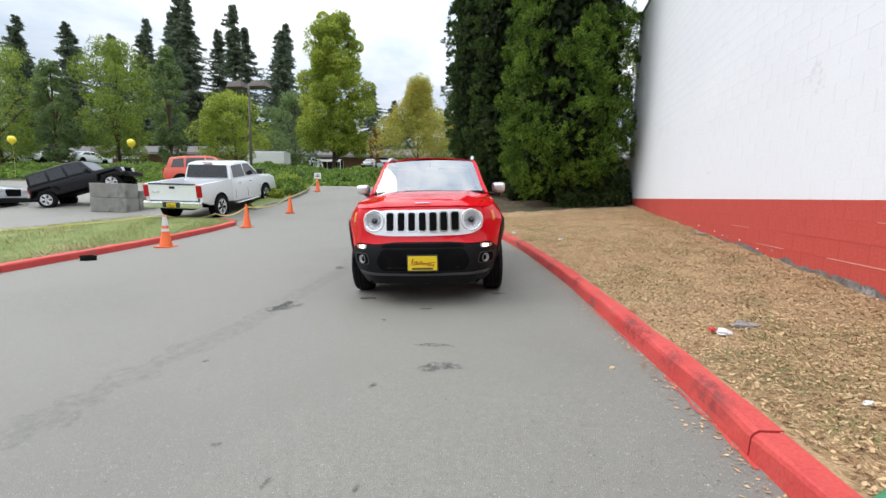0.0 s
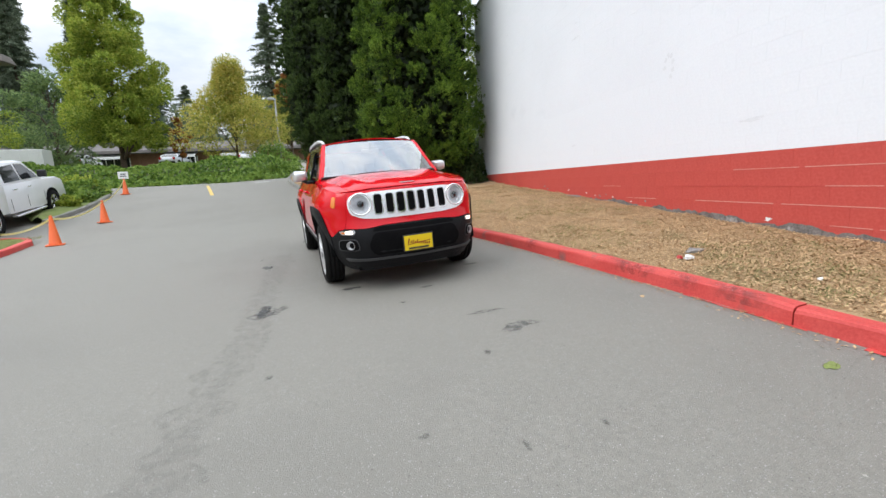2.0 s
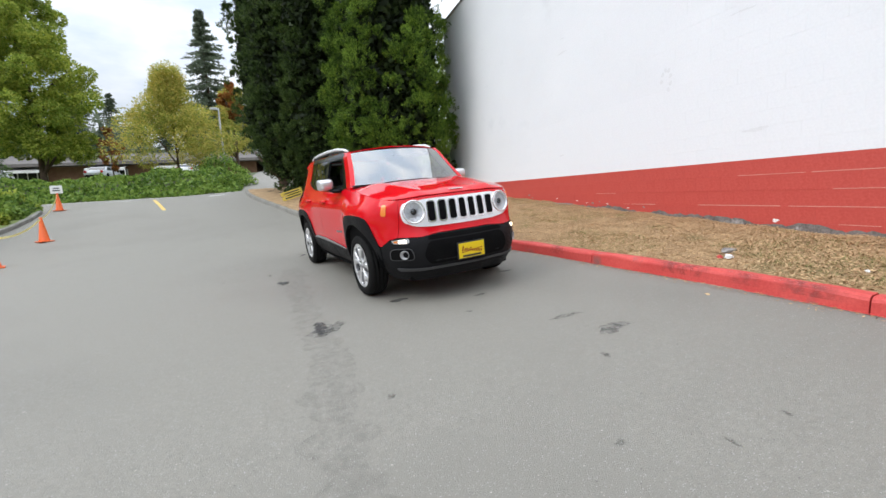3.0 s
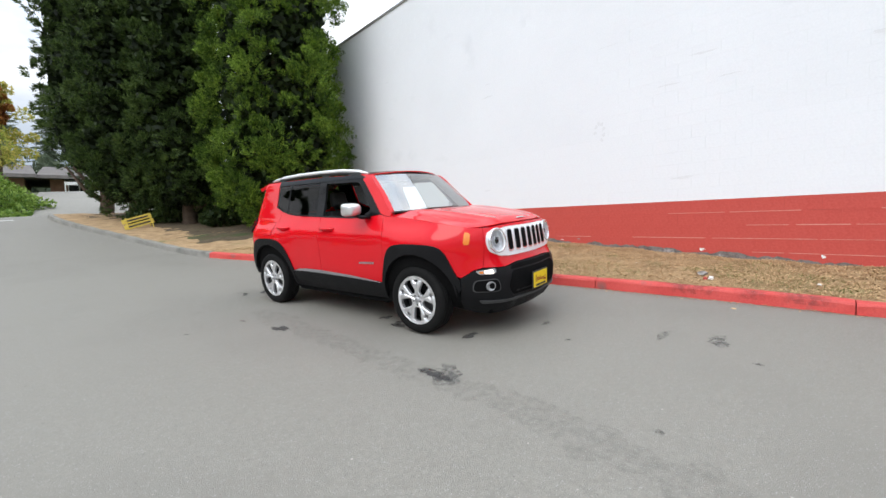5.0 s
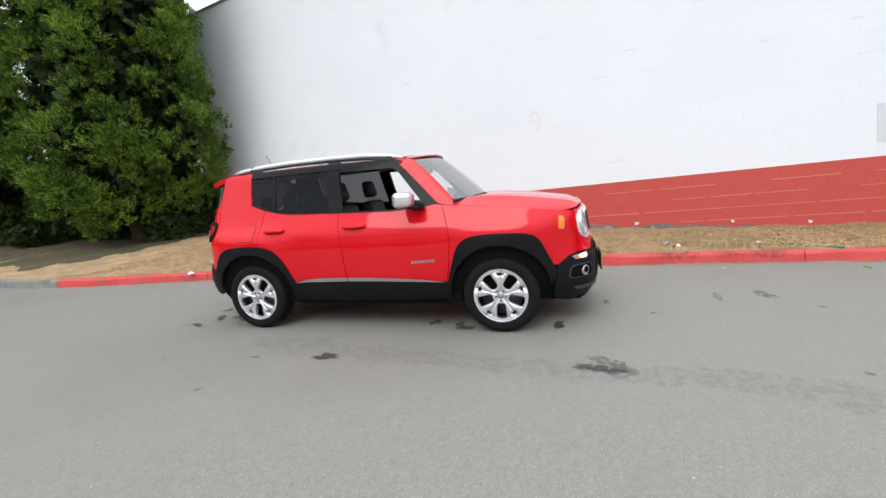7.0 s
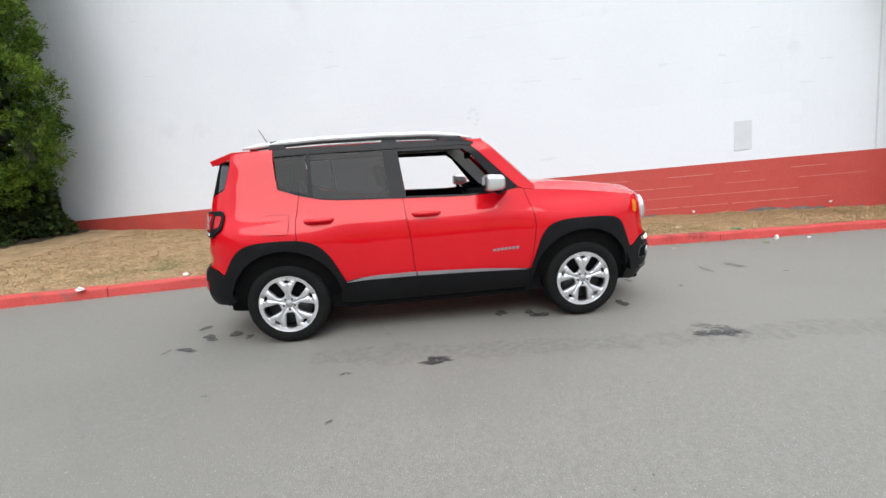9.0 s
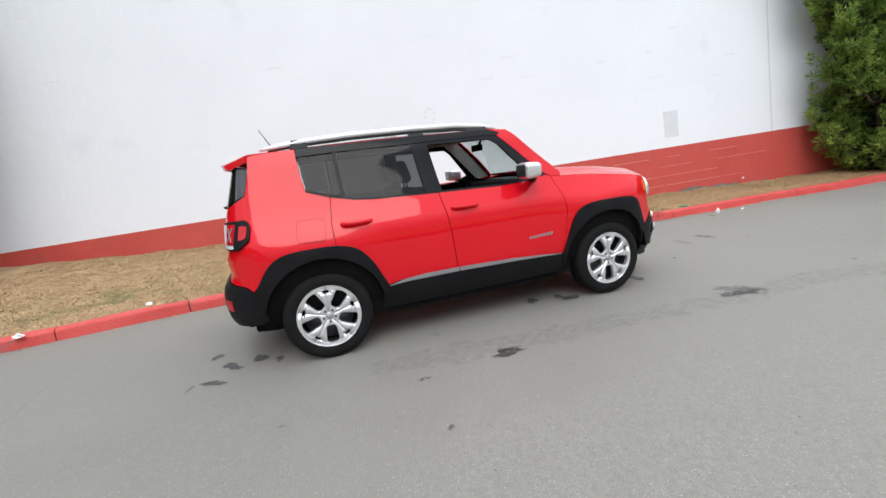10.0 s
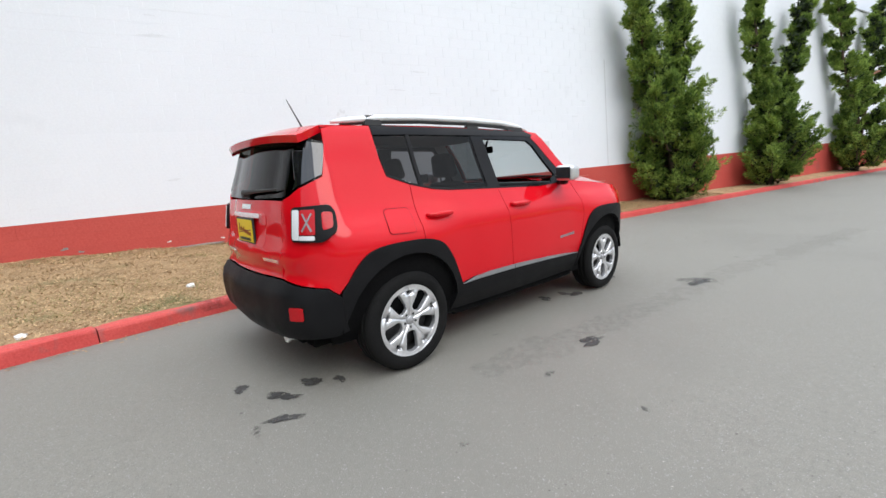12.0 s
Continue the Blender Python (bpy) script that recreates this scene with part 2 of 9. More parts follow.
BLADE_GREEN = surf("green_grass", (0.13, 0.16, 0.045), (0.30, 0.29, 0.10), rough=0.8, island=1.0)
BARK = surf("bark", (0.07, 0.045, 0.03), (0.14, 0.1, 0.07), rough=0.95, scale=6, fine=50, bump=0.8, bump_scale=30)
RED_BARK = surf("reddish_bark", (0.20, 0.085, 0.05), (0.32, 0.15, 0.09), rough=0.9, scale=6, fine=50, bump=0.6, bump_scale=30)
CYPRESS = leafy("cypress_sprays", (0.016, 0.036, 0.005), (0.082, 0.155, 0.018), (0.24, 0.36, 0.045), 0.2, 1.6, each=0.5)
# Same sprays with shade put into the colour, for the row behind.
CYPRESS_SHADED = leafy("shaded_cypress_sprays", (0.012, 0.025, 0.007), (0.044, 0.078, 0.018), (0.115, 0.175, 0.04), 0.15, 0.9, each=0.5)
# Shade inside the crowns, put into the colour of the inner leaves.
CROWN_SHADE = leafy("inner_spray_shade", (0.004, 0.009, 0.003), (0.012, 0.022, 0.006), (0.03, 0.05, 0.012), 0.1, 0.9)
JUNIPER = leafy("juniper_sprays", (0.05, 0.095, 0.02), (0.185, 0.285, 0.058), (0.40, 0.51, 0.11), 0.3, 1.8, each=0.5)
FIR = leafy("fir_needles", (0.07, 0.095, 0.065), (0.125, 0.16, 0.105), (0.19, 0.23, 0.15), 0.35, 0.15)
PEAR = leafy("yellowing_green_leaves", (0.125, 0.195, 0.03), (0.265, 0.36, 0.055), (0.45, 0.49, 0.085), 0.42, 0.3)
YELLOWING = leafy("yellow_leaves", (0.20, 0.24, 0.045), (0.37, 0.40, 0.08), (0.58, 0.48, 0.12), 0.5, 0.3)
GREEN_TREE = leafy("green_leaves", (0.085, 0.14, 0.032), (0.19, 0.285, 0.055), (0.35, 0.41, 0.085), 0.45, 0.25)
HORNBEAM = leafy("dark_green_leaves", (0.09, 0.145, 0.06), (0.155, 0.235, 0.09), (0.25, 0.33, 0.125), 0.4, 0.4)
RUSTY = leafy("reddening_leaves", (0.16, 0.06, 0.02), (0.3, 0.1, 0.03), (0.42, 0.2, 0.05), 0.3, 0.3)
IVY = leafy("ivy_leaves", (0.05, 0.10, 0.018), (0.125, 0.22, 0.038), (0.24, 0.34, 0.065), 0.3, 0.6)
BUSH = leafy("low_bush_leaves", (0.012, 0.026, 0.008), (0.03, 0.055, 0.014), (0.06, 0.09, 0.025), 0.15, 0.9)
CONE = surf("orange_cone_plastic", (0.80, 0.13, 0.03), (0.86, 0.17, 0.04), rough=0.45, third=(0.55, 0.12, 0.05), third_scale=6, third_at=0.66)
CONE_WHITE = surf("grey_reflective_collar", (0.55, 0.55, 0.55), (0.7, 0.7, 0.7), rough=0.4)
BLACK_PLASTIC = surf("black_moulded_plastic", (0.016, 0.016, 0.017), (0.03, 0.03, 0.031), rough=0.55, fine=220, bump=0.15, rough_var=0.06)
TAPE = surf("yellow_tape", (0.76, 0.66, 0.24), (0.85, 0.80, 0.52), rough=0.5)
ROAD_YELLOW = surf("yellow_line_paint", (0.62, 0.42, 0.1), (0.72, 0.52, 0.18), rough=0.8)
ROAD_WHITE = surf("white_line_paint", (0.6, 0.6, 0.58), (0.75, 0.75, 0.72), rough=0.8)
SIGN_YELLOW = surf("yellow_sign_board", (0.62, 0.46, 0.06), (0.72, 0.56, 0.1), rough=0.6)
DARK_BAR = surf("dark_lettering", (0.03, 0.028, 0.025), (0.05, 0.05, 0.045), rough=0.6)
POLE = surf("brown_lamp_post", (0.09, 0.075, 0.065), (0.14, 0.12, 0.1), rough=0.6)
POLE_GREY = surf("grey_lamp_post", (0.3, 0.3, 0.3), (0.4, 0.4, 0.4), rough=0.5)
ROOFING = surf("grey_shingles", (0.105, 0.095, 0.088), (0.165, 0.15, 0.14), rough=0.9, scale=2, fine=20)
BRICK = surf("brown_brick_wall", (0.2, 0.1, 0.065), (0.3, 0.17, 0.11), rough=0.9, scale=2, fine=30)
TRIM_WHITE = surf("white_trim", (0.72, 0.72, 0.7), (0.8, 0.8, 0.78), rough=0.6)
WINDOW_DARK = surf("dark_shop_window", (0.02, 0.022, 0.025), (0.05, 0.052, 0.055), rough=0.08)
BALLOON = surf("yellow_balloon_skin", (0.75, 0.6, 0.03), (0.82, 0.68, 0.05), rough=0.25)
LITTER_WHITE = surf("white_litter", (0.75, 0.74, 0.72), (0.85, 0.85, 0.83), rough=0.6)
LITTER_GREEN = surf("green_litter", (0.02, 0.16, 0.07), (0.04, 0.24, 0.11), rough=0.4)
LITTER_RED = surf("red_litter", (0.5, 0.04, 0.04), (0.6, 0.07, 0.06), rough=0.5)
SHEET_METAL = surf("roof_edge_metal", (0.35, 0.35, 0.36), (0.45, 0.45, 0.46), rough=0.45, metal=0.6)


# ---- building helpers ----
def mesh_ob(name, verts, faces, material, parent=None, label="", smooth=False):
    me = bpy.data.meshes.new(name)
    me.from_pydata([tuple(v) for v in verts], [], [tuple(f) for f in faces])
    for mt in (material if isinstance(material, (list, tuple)) else [material]):
        me.materials.append(mt)
    if smooth:
        me.shade_smooth()
    ob = new(name, me)
    if parent:
        ob.parent = parent
    if label:
        ob["label"] = label
    return ob


def part(name, bm, material, parent=None, label="", smooth=None):
    """Link a bmesh as one mesh object under a thing. smooth: the sharpest angle, in degrees, that stays smooth."""
    me = bpy.data.meshes.new(name)
    if smooth is not None:
        lim = radians(smooth)
        for f in bm.faces:
            f.smooth = True
        for e in bm.edges:
            if len(e.link_faces) == 2 and e.calc_face_angle(0) > lim:
                e.smooth = False
    bm.to_mesh(me)
    bm.free()
    for mt in (material if isinstance(material, (list, tuple)) else [material]):
        me.materials.append(mt)
    ob = new(name, me)
    if parent:
        ob.parent = parent
    if label:
        ob["label"] = label
    return ob


def thing(name, m, label, category, group="", kind=""):
    ob = new(name)
    ob.empty_display_size = 0.2
    ob.matrix_world = m
    return tagged(ob, label, category, group, kind)


def box(bm, lo, hi, bevel=0.0, seg=2, m=None):
    r = bmesh.ops.create_cube(bm, size=1.0)
    vs = r["verts"]
    s = [hi[i] - lo[i] for i in range(3)]
    c = [(hi[i] + lo[i]) / 2 for i in range(3)]
    bmesh.ops.transform(bm, matrix=Matrix.Translation(c) @ Matrix.Diagonal((*s, 1)), verts=vs)
    if bevel:
        es = list({e for v in vs for e in v.link_edges})
        r2 = bmesh.ops.bevel(bm, geom=es, offset=bevel, segments=seg, affect="EDGES", profile=0.5)
        vs = list({v for f in r2["faces"] for v in f.verts} | {v for v in vs if v.is_valid})
    if m is not None:
        bmesh.ops.transform(bm, matrix=m, verts=vs)
    return vs


def cyl(bm, p, q, r1, r2=None, seg=16, caps=True):
    p, q = Vector(p), Vector(q)
    r2 = r1 if r2 is None else r2
    d = q - p
    r = bmesh.ops.create_cone(bm, cap_ends=caps, segments=seg, radius1=r1, radius2=r2, depth=d.length)
    m = Matrix.Translation((p + q) / 2) @ d.to_track_quat("Z", "Y").to_matrix().to_4x4()
    bmesh.ops.transform(bm, matrix=m, verts=r["verts"])
    return r["verts"]


def lathe(bm, profile, seg=32, m=None, closed=False):
    """Turn a profile of (radius, height) round z."""
    rings = []
    for rad, h in profile:
        ring = []
        for i in range(seg):
            a = 2 * math.pi * i / seg
            v = Vector((rad * math.cos(a), rad * math.sin(a), h))
            ring.append(bm.verts.new(m @ v if m is not None else v))
        rings.append(ring)
    pairs = list(zip(rings, rings[1:])) + ([(rings[-1], rings[0])] if closed else [])
    for a, b in pairs:
        for i in range(seg):
            j = (i + 1) % seg
            bm.faces.new((a[i], a[j], b[j], b[i]))
    if not closed:
        for ring, flip in ((rings[0], True), (rings[-1], False)):
            if profile[0 if flip else -1][0] > 1e-4:
                bm.faces.new(ring[::-1] if flip else ring)


def tube(bm, pts, radius, seg=8, flat=1.0):
    """A bent round bar through points; radius may be a list. flat squashes it in z."""
    pts = [Vector(p) for p in pts]
    rings = []
    for i, p in enumerate(pts):
        d = (pts[min(i + 1, len(pts) - 1)] - pts[max(i - 1, 0)]).normalized()
        side = d.cross(Vector((0, 0, 1)))
        if side.length < 1e-3:
            side = Vector((1, 0, 0))
        side.normalize()
        up = side.cross(d).normalized()
        r = radius[i] if isinstance(radius, (list, tuple)) else radius
        rings.append([bm.verts.new(p + side * r * math.cos(a) + up * r * flat * math.sin(a)) for a in [2 * math.pi * k / seg for k in range(seg)]])
    for a, b in zip(rings, rings[1:]):
        for k in range(seg):
            j = (k + 1) % seg
            bm.faces.new((a[k], a[j], b[j], b[k]))
    bm.faces.new(rings[0][::-1])
    bm.faces.new(rings[-1])


def soft(s, k=4.0):
    return (s + np.sqrt(s * s + k)) / 2


def road_z(x, y):
    """Height of the asphalt: a gentle cross slope, and a ramp up to the street at the back."""
    x, y = np.asarray(x, float), np.asarray(y, float)
    xe = np.where(x < -9, -9 - 0.15 * (-9 - x), np.minimum(x, 3 + 0.1 * (x - 3)))
    dip = 0.025 * np.exp(-np.clip((x + 1.6) / 2.0, -3, 3) ** 4 - np.clip((y - 6.4) / 2.8, -3, 3) ** 4)
    return 0.0414 * xe + 0.0323 * np.maximum(y, -2.0) + 0.014 * np.minimum(y + 2.0, 0.0) + 0.13 * (soft(y - 14.0) - soft(y - 23.5)) - dip


def rz(x, y):
    return float(road_z(x, y))


def smooth_curve(keys, values, ys, width=1.2):
    fine = np.linspace(keys[0], keys[-1], 2400)
    v = np.interp(fine, keys, values)
    step = fine[1] - fine[0]
    n = max(1, int(width / step))
    ker = np.hanning(2 * n + 3)
    ker /= ker.sum()
    v = np.convolve(np.pad(v, n + 1, mode="edge"), ker, mode="valid")
    return np.interp(ys, fine, v)


KERB_Y = [-70, -26, -14, -7, -3, -0.4, 1.6, 2.6, 3.6, 5.7, 8.4, 9.45, 11.6, 13.3, 15.5, 17.5, 20, 22, 24]
KERB_X = [2.3, 2.05, 1.93, 1.78, 1.67, 1.44, 1.06, 0.94, 0.75, 0.36, -0.30, -0.68, -1.5, -2.27, -2.95, -3.6, -4.52, -5.1, -5.35]


def kerb_x(y):
    return smooth_curve(KERB_Y, KERB_X, y)


def wall_foot(y):
    """Height of the ground along the foot of the wall."""
    return np.interp(y, [-60, -20, -8, 0, 4.5, 8.5, 12.5, 15, 24, 40], [-0.5, 0.03, 0.14, 0.31, 0.47, 0.72, 0.95, 1.12, 1.9, 2.4])


def verge_z(x, y):
    """Height of the verge between the kerb and the wall."""
    kx = kerb_x(y)
    top = road_z(kx, y) + 0.125
    f = np.clip((x - kx - 0.15) / np.maximum(0.3, 2.98 - kx), 0, 1.6)
    f = f * f * (3 - 2 * np.minimum(f, 1.0)) * 0.5 + f * 0.5
    return top + (wall_foot(y) - top) * np.minimum(f, 1.0)


def vz(x, y):
    return float(verge_z(np.array([x], float), np.array([y], float))[0])


def sheet(name, us, vs, place, material, thick=0.0, parent=None, smooth=True):
    """A grid sheet: place(u, v) gives x, y, z arrays."""
    U, V = np.meshgrid(us, vs, indexing="ij")
    X, Y, Z = place(U, V)
    pts = np.stack([X, Y, Z], -1).reshape(-1, 3)
    nu, nv = len(us), len(vs)
    i = np.arange(nu * nv).reshape(nu, nv)
    quads = np.stack([i[:-1, :-1], i[1:, :-1], i[1:, 1:], i[:-1, 1:]], -1).reshape(-1, 4)
    return mesh_ob(name, pts.tolist(), quads.tolist(), material, parent, smooth=smooth)


def quads_mesh(name, centres, ups, sides, material, parent=None, tri=False):
    """Many small leaves: each a bent diamond with its long way along ups and its width along sides."""
    c, u, s = np.asarray(centres), np.asarray(ups), np.asarray(sides)
    n = len(c)
    if tri:
        pts = np.stack([c - s, c + s, c + u], 1)
        k = 3
    else:
        pts = np.stack([c - u, c + s - 0.1 * u, c + u, c - s - 0.1 * u], 1)
        k = 4
    me = bpy.data.meshes.new(name)
    me.vertices.add(n * k)
    me.vertices.foreach_set("co", pts.reshape(-1).astype(np.float32))
    me.loops.add(n * k)
    me.loops.foreach_set("vertex_index", np.arange(n * k, dtype=np.int32))
    me.polygons.add(n)
    me.polygons.foreach_set("loop_start", np.arange(0, n * k, k, dtype=np.int32))
    me.update(calc_edges=True)
    me.materials.append(material)
    ob = new(name, me)
    if parent:
        ob.parent = parent
    return ob


def unit(v):
    return v / np.maximum(1e-9, np.linalg.norm(v, axis=-1, keepdims=True))


# ---- ground, road, kerbs, verge ----
def ground_far(U, V):
    z = road_z(U, V) - 0.35
    rise = np.interp(V, [26, 30, 45, 70, 120, 400], [0.0, 0.8, 1.95, 2.5, 3.6, 5.6])
    west = np.interp(U, [-400, -90, -34, -26], [2.5, 1.2, 0.2, 0.0])
    flat = np.clip((np.abs(V) - 90) / 120, 0, 1)
    return U, V, z * (1 - flat) + flat * 1.2 + rise + np.where(V > 26, west, west * 0.4)


span = np.concatenate([np.linspace(-900, -100, 9), np.linspace(-80, 40, 61), np.linspace(60, 900, 10)])
span_y = np.concatenate([np.linspace(-900, -100, 9), np.linspace(-80, 80, 81), np.linspace(100, 1200, 12)])
tagged(sheet("ground", span, span_y, ground_far, SOIL), "green and brown open ground reaching the horizon", "ground", kind="structure")


def gz(x, y):
    return float(ground_far(np.array([x], float), np.array([y], float))[2][0])


def road_place(U, V):
    kx = kerb_x(V)
    X = kx + 0.02 - (1 - U) * (kx + 62)
    return X, V, road_z(X, V)


road_u = 1 - np.concatenate([np.linspace(0, 0.25, 60), np.linspace(0.27, 1, 40)])[::-1]
road = tagged(sheet("road", road_u, np.concatenate([np.linspace(-70, -12, 30), np.linspace(-11, 30, 110)]), road_place, ASPHALT),
              "worn light grey asphalt driveway with cracks and oil spots", "road", kind="structure")

tagged(sheet("street", np.linspace(-70, 30, 60), np.linspace(24, 27.5, 5), lambda U, V: (U, V, road_z(U, V) + 0.006), ASPHALT),
                "grey asphalt side street at the top of the ramp", "road", kind="structure")

tagged(sheet("street", np.linspace(-6.2, 2.0, 12), np.linspace(27.4, 62, 30), lambda U, V: (U, V, ground_far(U, V)[2] + 0.03), ASPHALT),
       "grey asphalt street running on behind the bank", "road", kind="structure")

# Verge: dry grass and litter between kerb and wall, going on round the trees.
ver_y = np.concatenate([np.linspace(-70, -6, 40), np.linspace(-5.5, 24, 140)])


def verge_top(x, y):
    """The verge with its small humps, which die out at the kerb."""
    bumps = 0.018 * np.sin(x * 5.1 + y * 2.3) * np.sin(y * 3.7 - x * 1.7) + 0.006 * np.sin(x * 9 + 3 * np.sin(y * 3))
    return verge_z(x, y) + bumps * np.clip((x - kerb_x(y) - 0.13) * 2.5, 0, 1)


def verge_place(U, V):
    kx = kerb_x(V) + 0.13
    far = np.where(V > 16.35, 14.0, 3.05)
    X = kx + U * (far - kx)
    return X, V, verge_top(X, V)


tagged(sheet("verge", np.concatenate([np.linspace(0, 0.3, 14), np.linspace(0.33, 1, 24)]), ver_y, verge_place, VERGE),
               "strip of dry brown grass and leaf litter along the wall", "verge", kind="structure")


def kerb_profile(w=0.16, h=0.13):
    return [(-0.012, -0.12), (0.0, 0.0), (0.008, h - 0.03), (0.016, h - 0.011), (0.034, h), (w - 0.02, h + 0.004), (w, h - 0.012), (w + 0.004, -0.12)]


def kerb_run(owner, path, cuts, material, name="kerb_stone", flip=1.0):
    """Kerb stones between cuts (lengths along a path of x, y points), each an object under the owner."""
    path = np.array(path)
    seg = np.linalg.norm(np.diff(path, axis=0), axis=1)
    s = np.concatenate([[0], np.cumsum(seg)])
    for a, b in zip(cuts, cuts[1:]):
        n = max(2, int((b - a) / 0.22) + 1)
        ss = np.linspace(a + 0.005, b - 0.005, n)
        px, py = np.interp(ss, s, path[:, 0]), np.interp(ss, s, path[:, 1])
        tx, ty = np.gradient(px), np.gradient(py)
        ln = np.hypot(tx, ty)
        nx, ny = ty / ln * flip, -tx / ln * flip
        prof = kerb_profile()
        lift = random.uniform(-0.006, 0.006)
        verts, faces = [], []
        for i in range(n):
            for k, (o, h) in enumerate(prof):
                wob = 0.0035 * math.sin(ss[i] * 7 + k) + 0.002 * math.sin(ss[i] * 23 + 2 * k)
                end = 0.006 if i in (0, n - 1) and 1 < k < 7 else 0.0
                verts.append((px[i] + nx[i] * (o + wob), py[i] + ny[i] * (o + wob), rz(px[i], py[i]) + h + (lift + wob - end if h > 0 else 0)))
        m = len(prof)
        for i in range(n - 1):
            for k in range(m - 1):
                f = (i * m + k, i * m + k + 1, (i + 1) * m + k + 1, (i + 1) * m + k)
                faces.append(f if flip < 0 else f[::-1])
        faces.append(tuple(range(m)))
        faces.append(tuple(range((n - 1) * m, n * m))[::-1])
        mesh_ob(name, verts, faces, material, owner)


ky = np.linspace(-70, 24, 900)
kerb_path = np.stack([kerb_x(ky), ky], 1)
ks = np.concatenate([[0], np.cumsum(np.linalg.norm(np.diff(kerb_path, axis=0), axis=1))])


def along(ys):
    return [float(np.interp(v, ky, ks)) for v in ys]


kerb = thing("kerb", Matrix(), "red-painted concrete kerb with worn dark edges", "kerb", kind="structure")
kerb_run(kerb, kerb_path, along([-69, -50, -40, -32, -26, -22, -18, -15, -12, -9.3, -6.6, -3.7, -0.8, 2.1, 4.6, 7.1, 9.45, 10.62, 13.2]), KERB_RED)
kerb_grey = thing("kerb", Matrix(), "bare grey concrete kerb curving up the ramp", "kerb", kind="structure")
kerb_run(kerb_grey, kerb_path, along([13.2, 14.2, 16.5, 18.8, 21.2, 23.9]), BLOCK_GREY)

# Left lawn strip with its red kerb.
LAWN_Y = [-30, 0, 5, 6, 7.2, 8.5, 11.2, 12.3]
LAWN_X = [-8.3, -8.3, -8.42, -8.58, -8.75, -8.95, -9.55, -9.9]
ly = np.linspace(-30, 12.3, 200)
lx = smooth_curve(LAWN_Y, LAWN_X, ly, 0.8)
lawn_path = [(x, y) for x, y in zip(lx, ly)] + [(-10.15, 12.75), (-10.55, 13.05), (-11.1, 13.2)]
kerb_left = thing("kerb", Matrix(), "red-painted concrete kerb edging the lawn strip", "kerb", kind="structure")
total = float(np.linalg.norm(np.diff(np.array(lawn_path), axis=0), axis=1).sum())
kerb_run(kerb_left, lawn_path, [total - k for k in (41.9, 36, 30, 24, 18, 15, 12, 9, 6, 3.2, 0)], KERB_RED, flip=-1)


def lawn_place(U, V):
    right = np.interp(V, ly, lx) - 0.14
    right = np.where(V > 12.3, np.interp(V, [12.3, 12.75, 13.05, 13.2], [-10.05, -10.3, -10.7, -11.2]), right)
    left = np.interp(V, [-30, 9, 11, 12.7, 13.2], [-14.6, -14.9, -15.2, -15.2, -14.2])
    X = right + U * (left - right)
    return X, V, road_z(X, V) + 0.11 - 0.1 * np.clip(U * 3 - 2, 0, 1) + 0.015 * np.sin(3 * X + 2 * V)


tagged(sheet("lawn", np.linspace(0, 1, 14), np.concatenate([np.linspace(-30, 3, 12), np.linspace(4, 13.2, 40)]), lawn_place, LAWN),
       "patchy green and straw-coloured lawn strip", "lawn", kind="structure")


# Stains, cracks and paint on the asphalt: thin irregular patches a few millimetres proud.
def patch(name, x, y, rx, ry, turn, material, seed, lift=0.004, label="", jag=0.35, owner=None):
    rng = random.Random(seed)
    n = 22
    ph = [rng.uniform(0, 6.28) for _ in range(4)]
    verts = [(x, y, rz(x, y) + lift)]
    for i in range(n):
        a = 2 * math.pi * i / n
        r = 1 + jag * (0.5 * math.sin(2 * a + ph[0]) + 0.35 * math.sin(3 * a + ph[1]) + 0.3 * math.sin(5 * a + ph[2]) + 0.25 * math.sin(8 * a + ph[3]))
        dx, dy = rx * r * math.cos(a), ry * r * math.sin(a)
        c, s = math.cos(radians(turn)), math.sin(radians(turn))
        px, py = x + dx * c - dy * s, y + dx * s + dy * c
        verts.append((px, py, rz(px, py) + lift))
    return mesh_ob(name, verts, [(0, 1 + i, 1 + (i + 1) % n) for i in range(n)], material, owner or road, label)


OIL_SPOTS = [(-2.29, 8.53, .06, .05, 0), (-2.54, 8.32, .12, .05, -125), (-2.45, 8.13, .10, .05, -126), (-2.52, 7.96, .06, .035, 0), (-2.81, 8.36, .10, .04, -100),
             (-2.86, 8.51, .05, .03, 0), (-3.08, 6.22, .14, .06, -80), (-2.70, 4.12, .15, .07, -80), (-2.07, 5.71, .09, .05, 0), (-2.08, 5.43, .08, .05, 10)]
SMALL_SPOTS = [(-2.54, 6.70, .035, .025), (-3.28, 6.85, .05, .03), (-3.88, 6.75, .035, .025), (-3.57, 7.69, .03, .02), (-1.89, 4.54, .11, .05), (-1.1, 4.21, .07, .045), (-2.37, 2.59, .035, .028),
               (-0.98, 2.45, .038, .03), (-1.51, 1.70, .03, .025), (-1.09, 1.50, .035, .025), (-0.69, 1.54, .024, .02), (-2.15, 5.35, .11, .05), (-0.43, 4.97, .10, .055), (-1.4, 3.77, .04, .025)]
for i, (x, y, a, b, turn) in enumerate(OIL_SPOTS + [v + (20 * k - 90,) for k, v in enumerate(SMALL_SPOTS)]):
    patch("oil_spot", x, y, a, b, turn, OIL if a > 0.055 and (y > 5 or a > 0.1) else DRY_OIL, 40 + i, lift=0.004, jag=0.6)
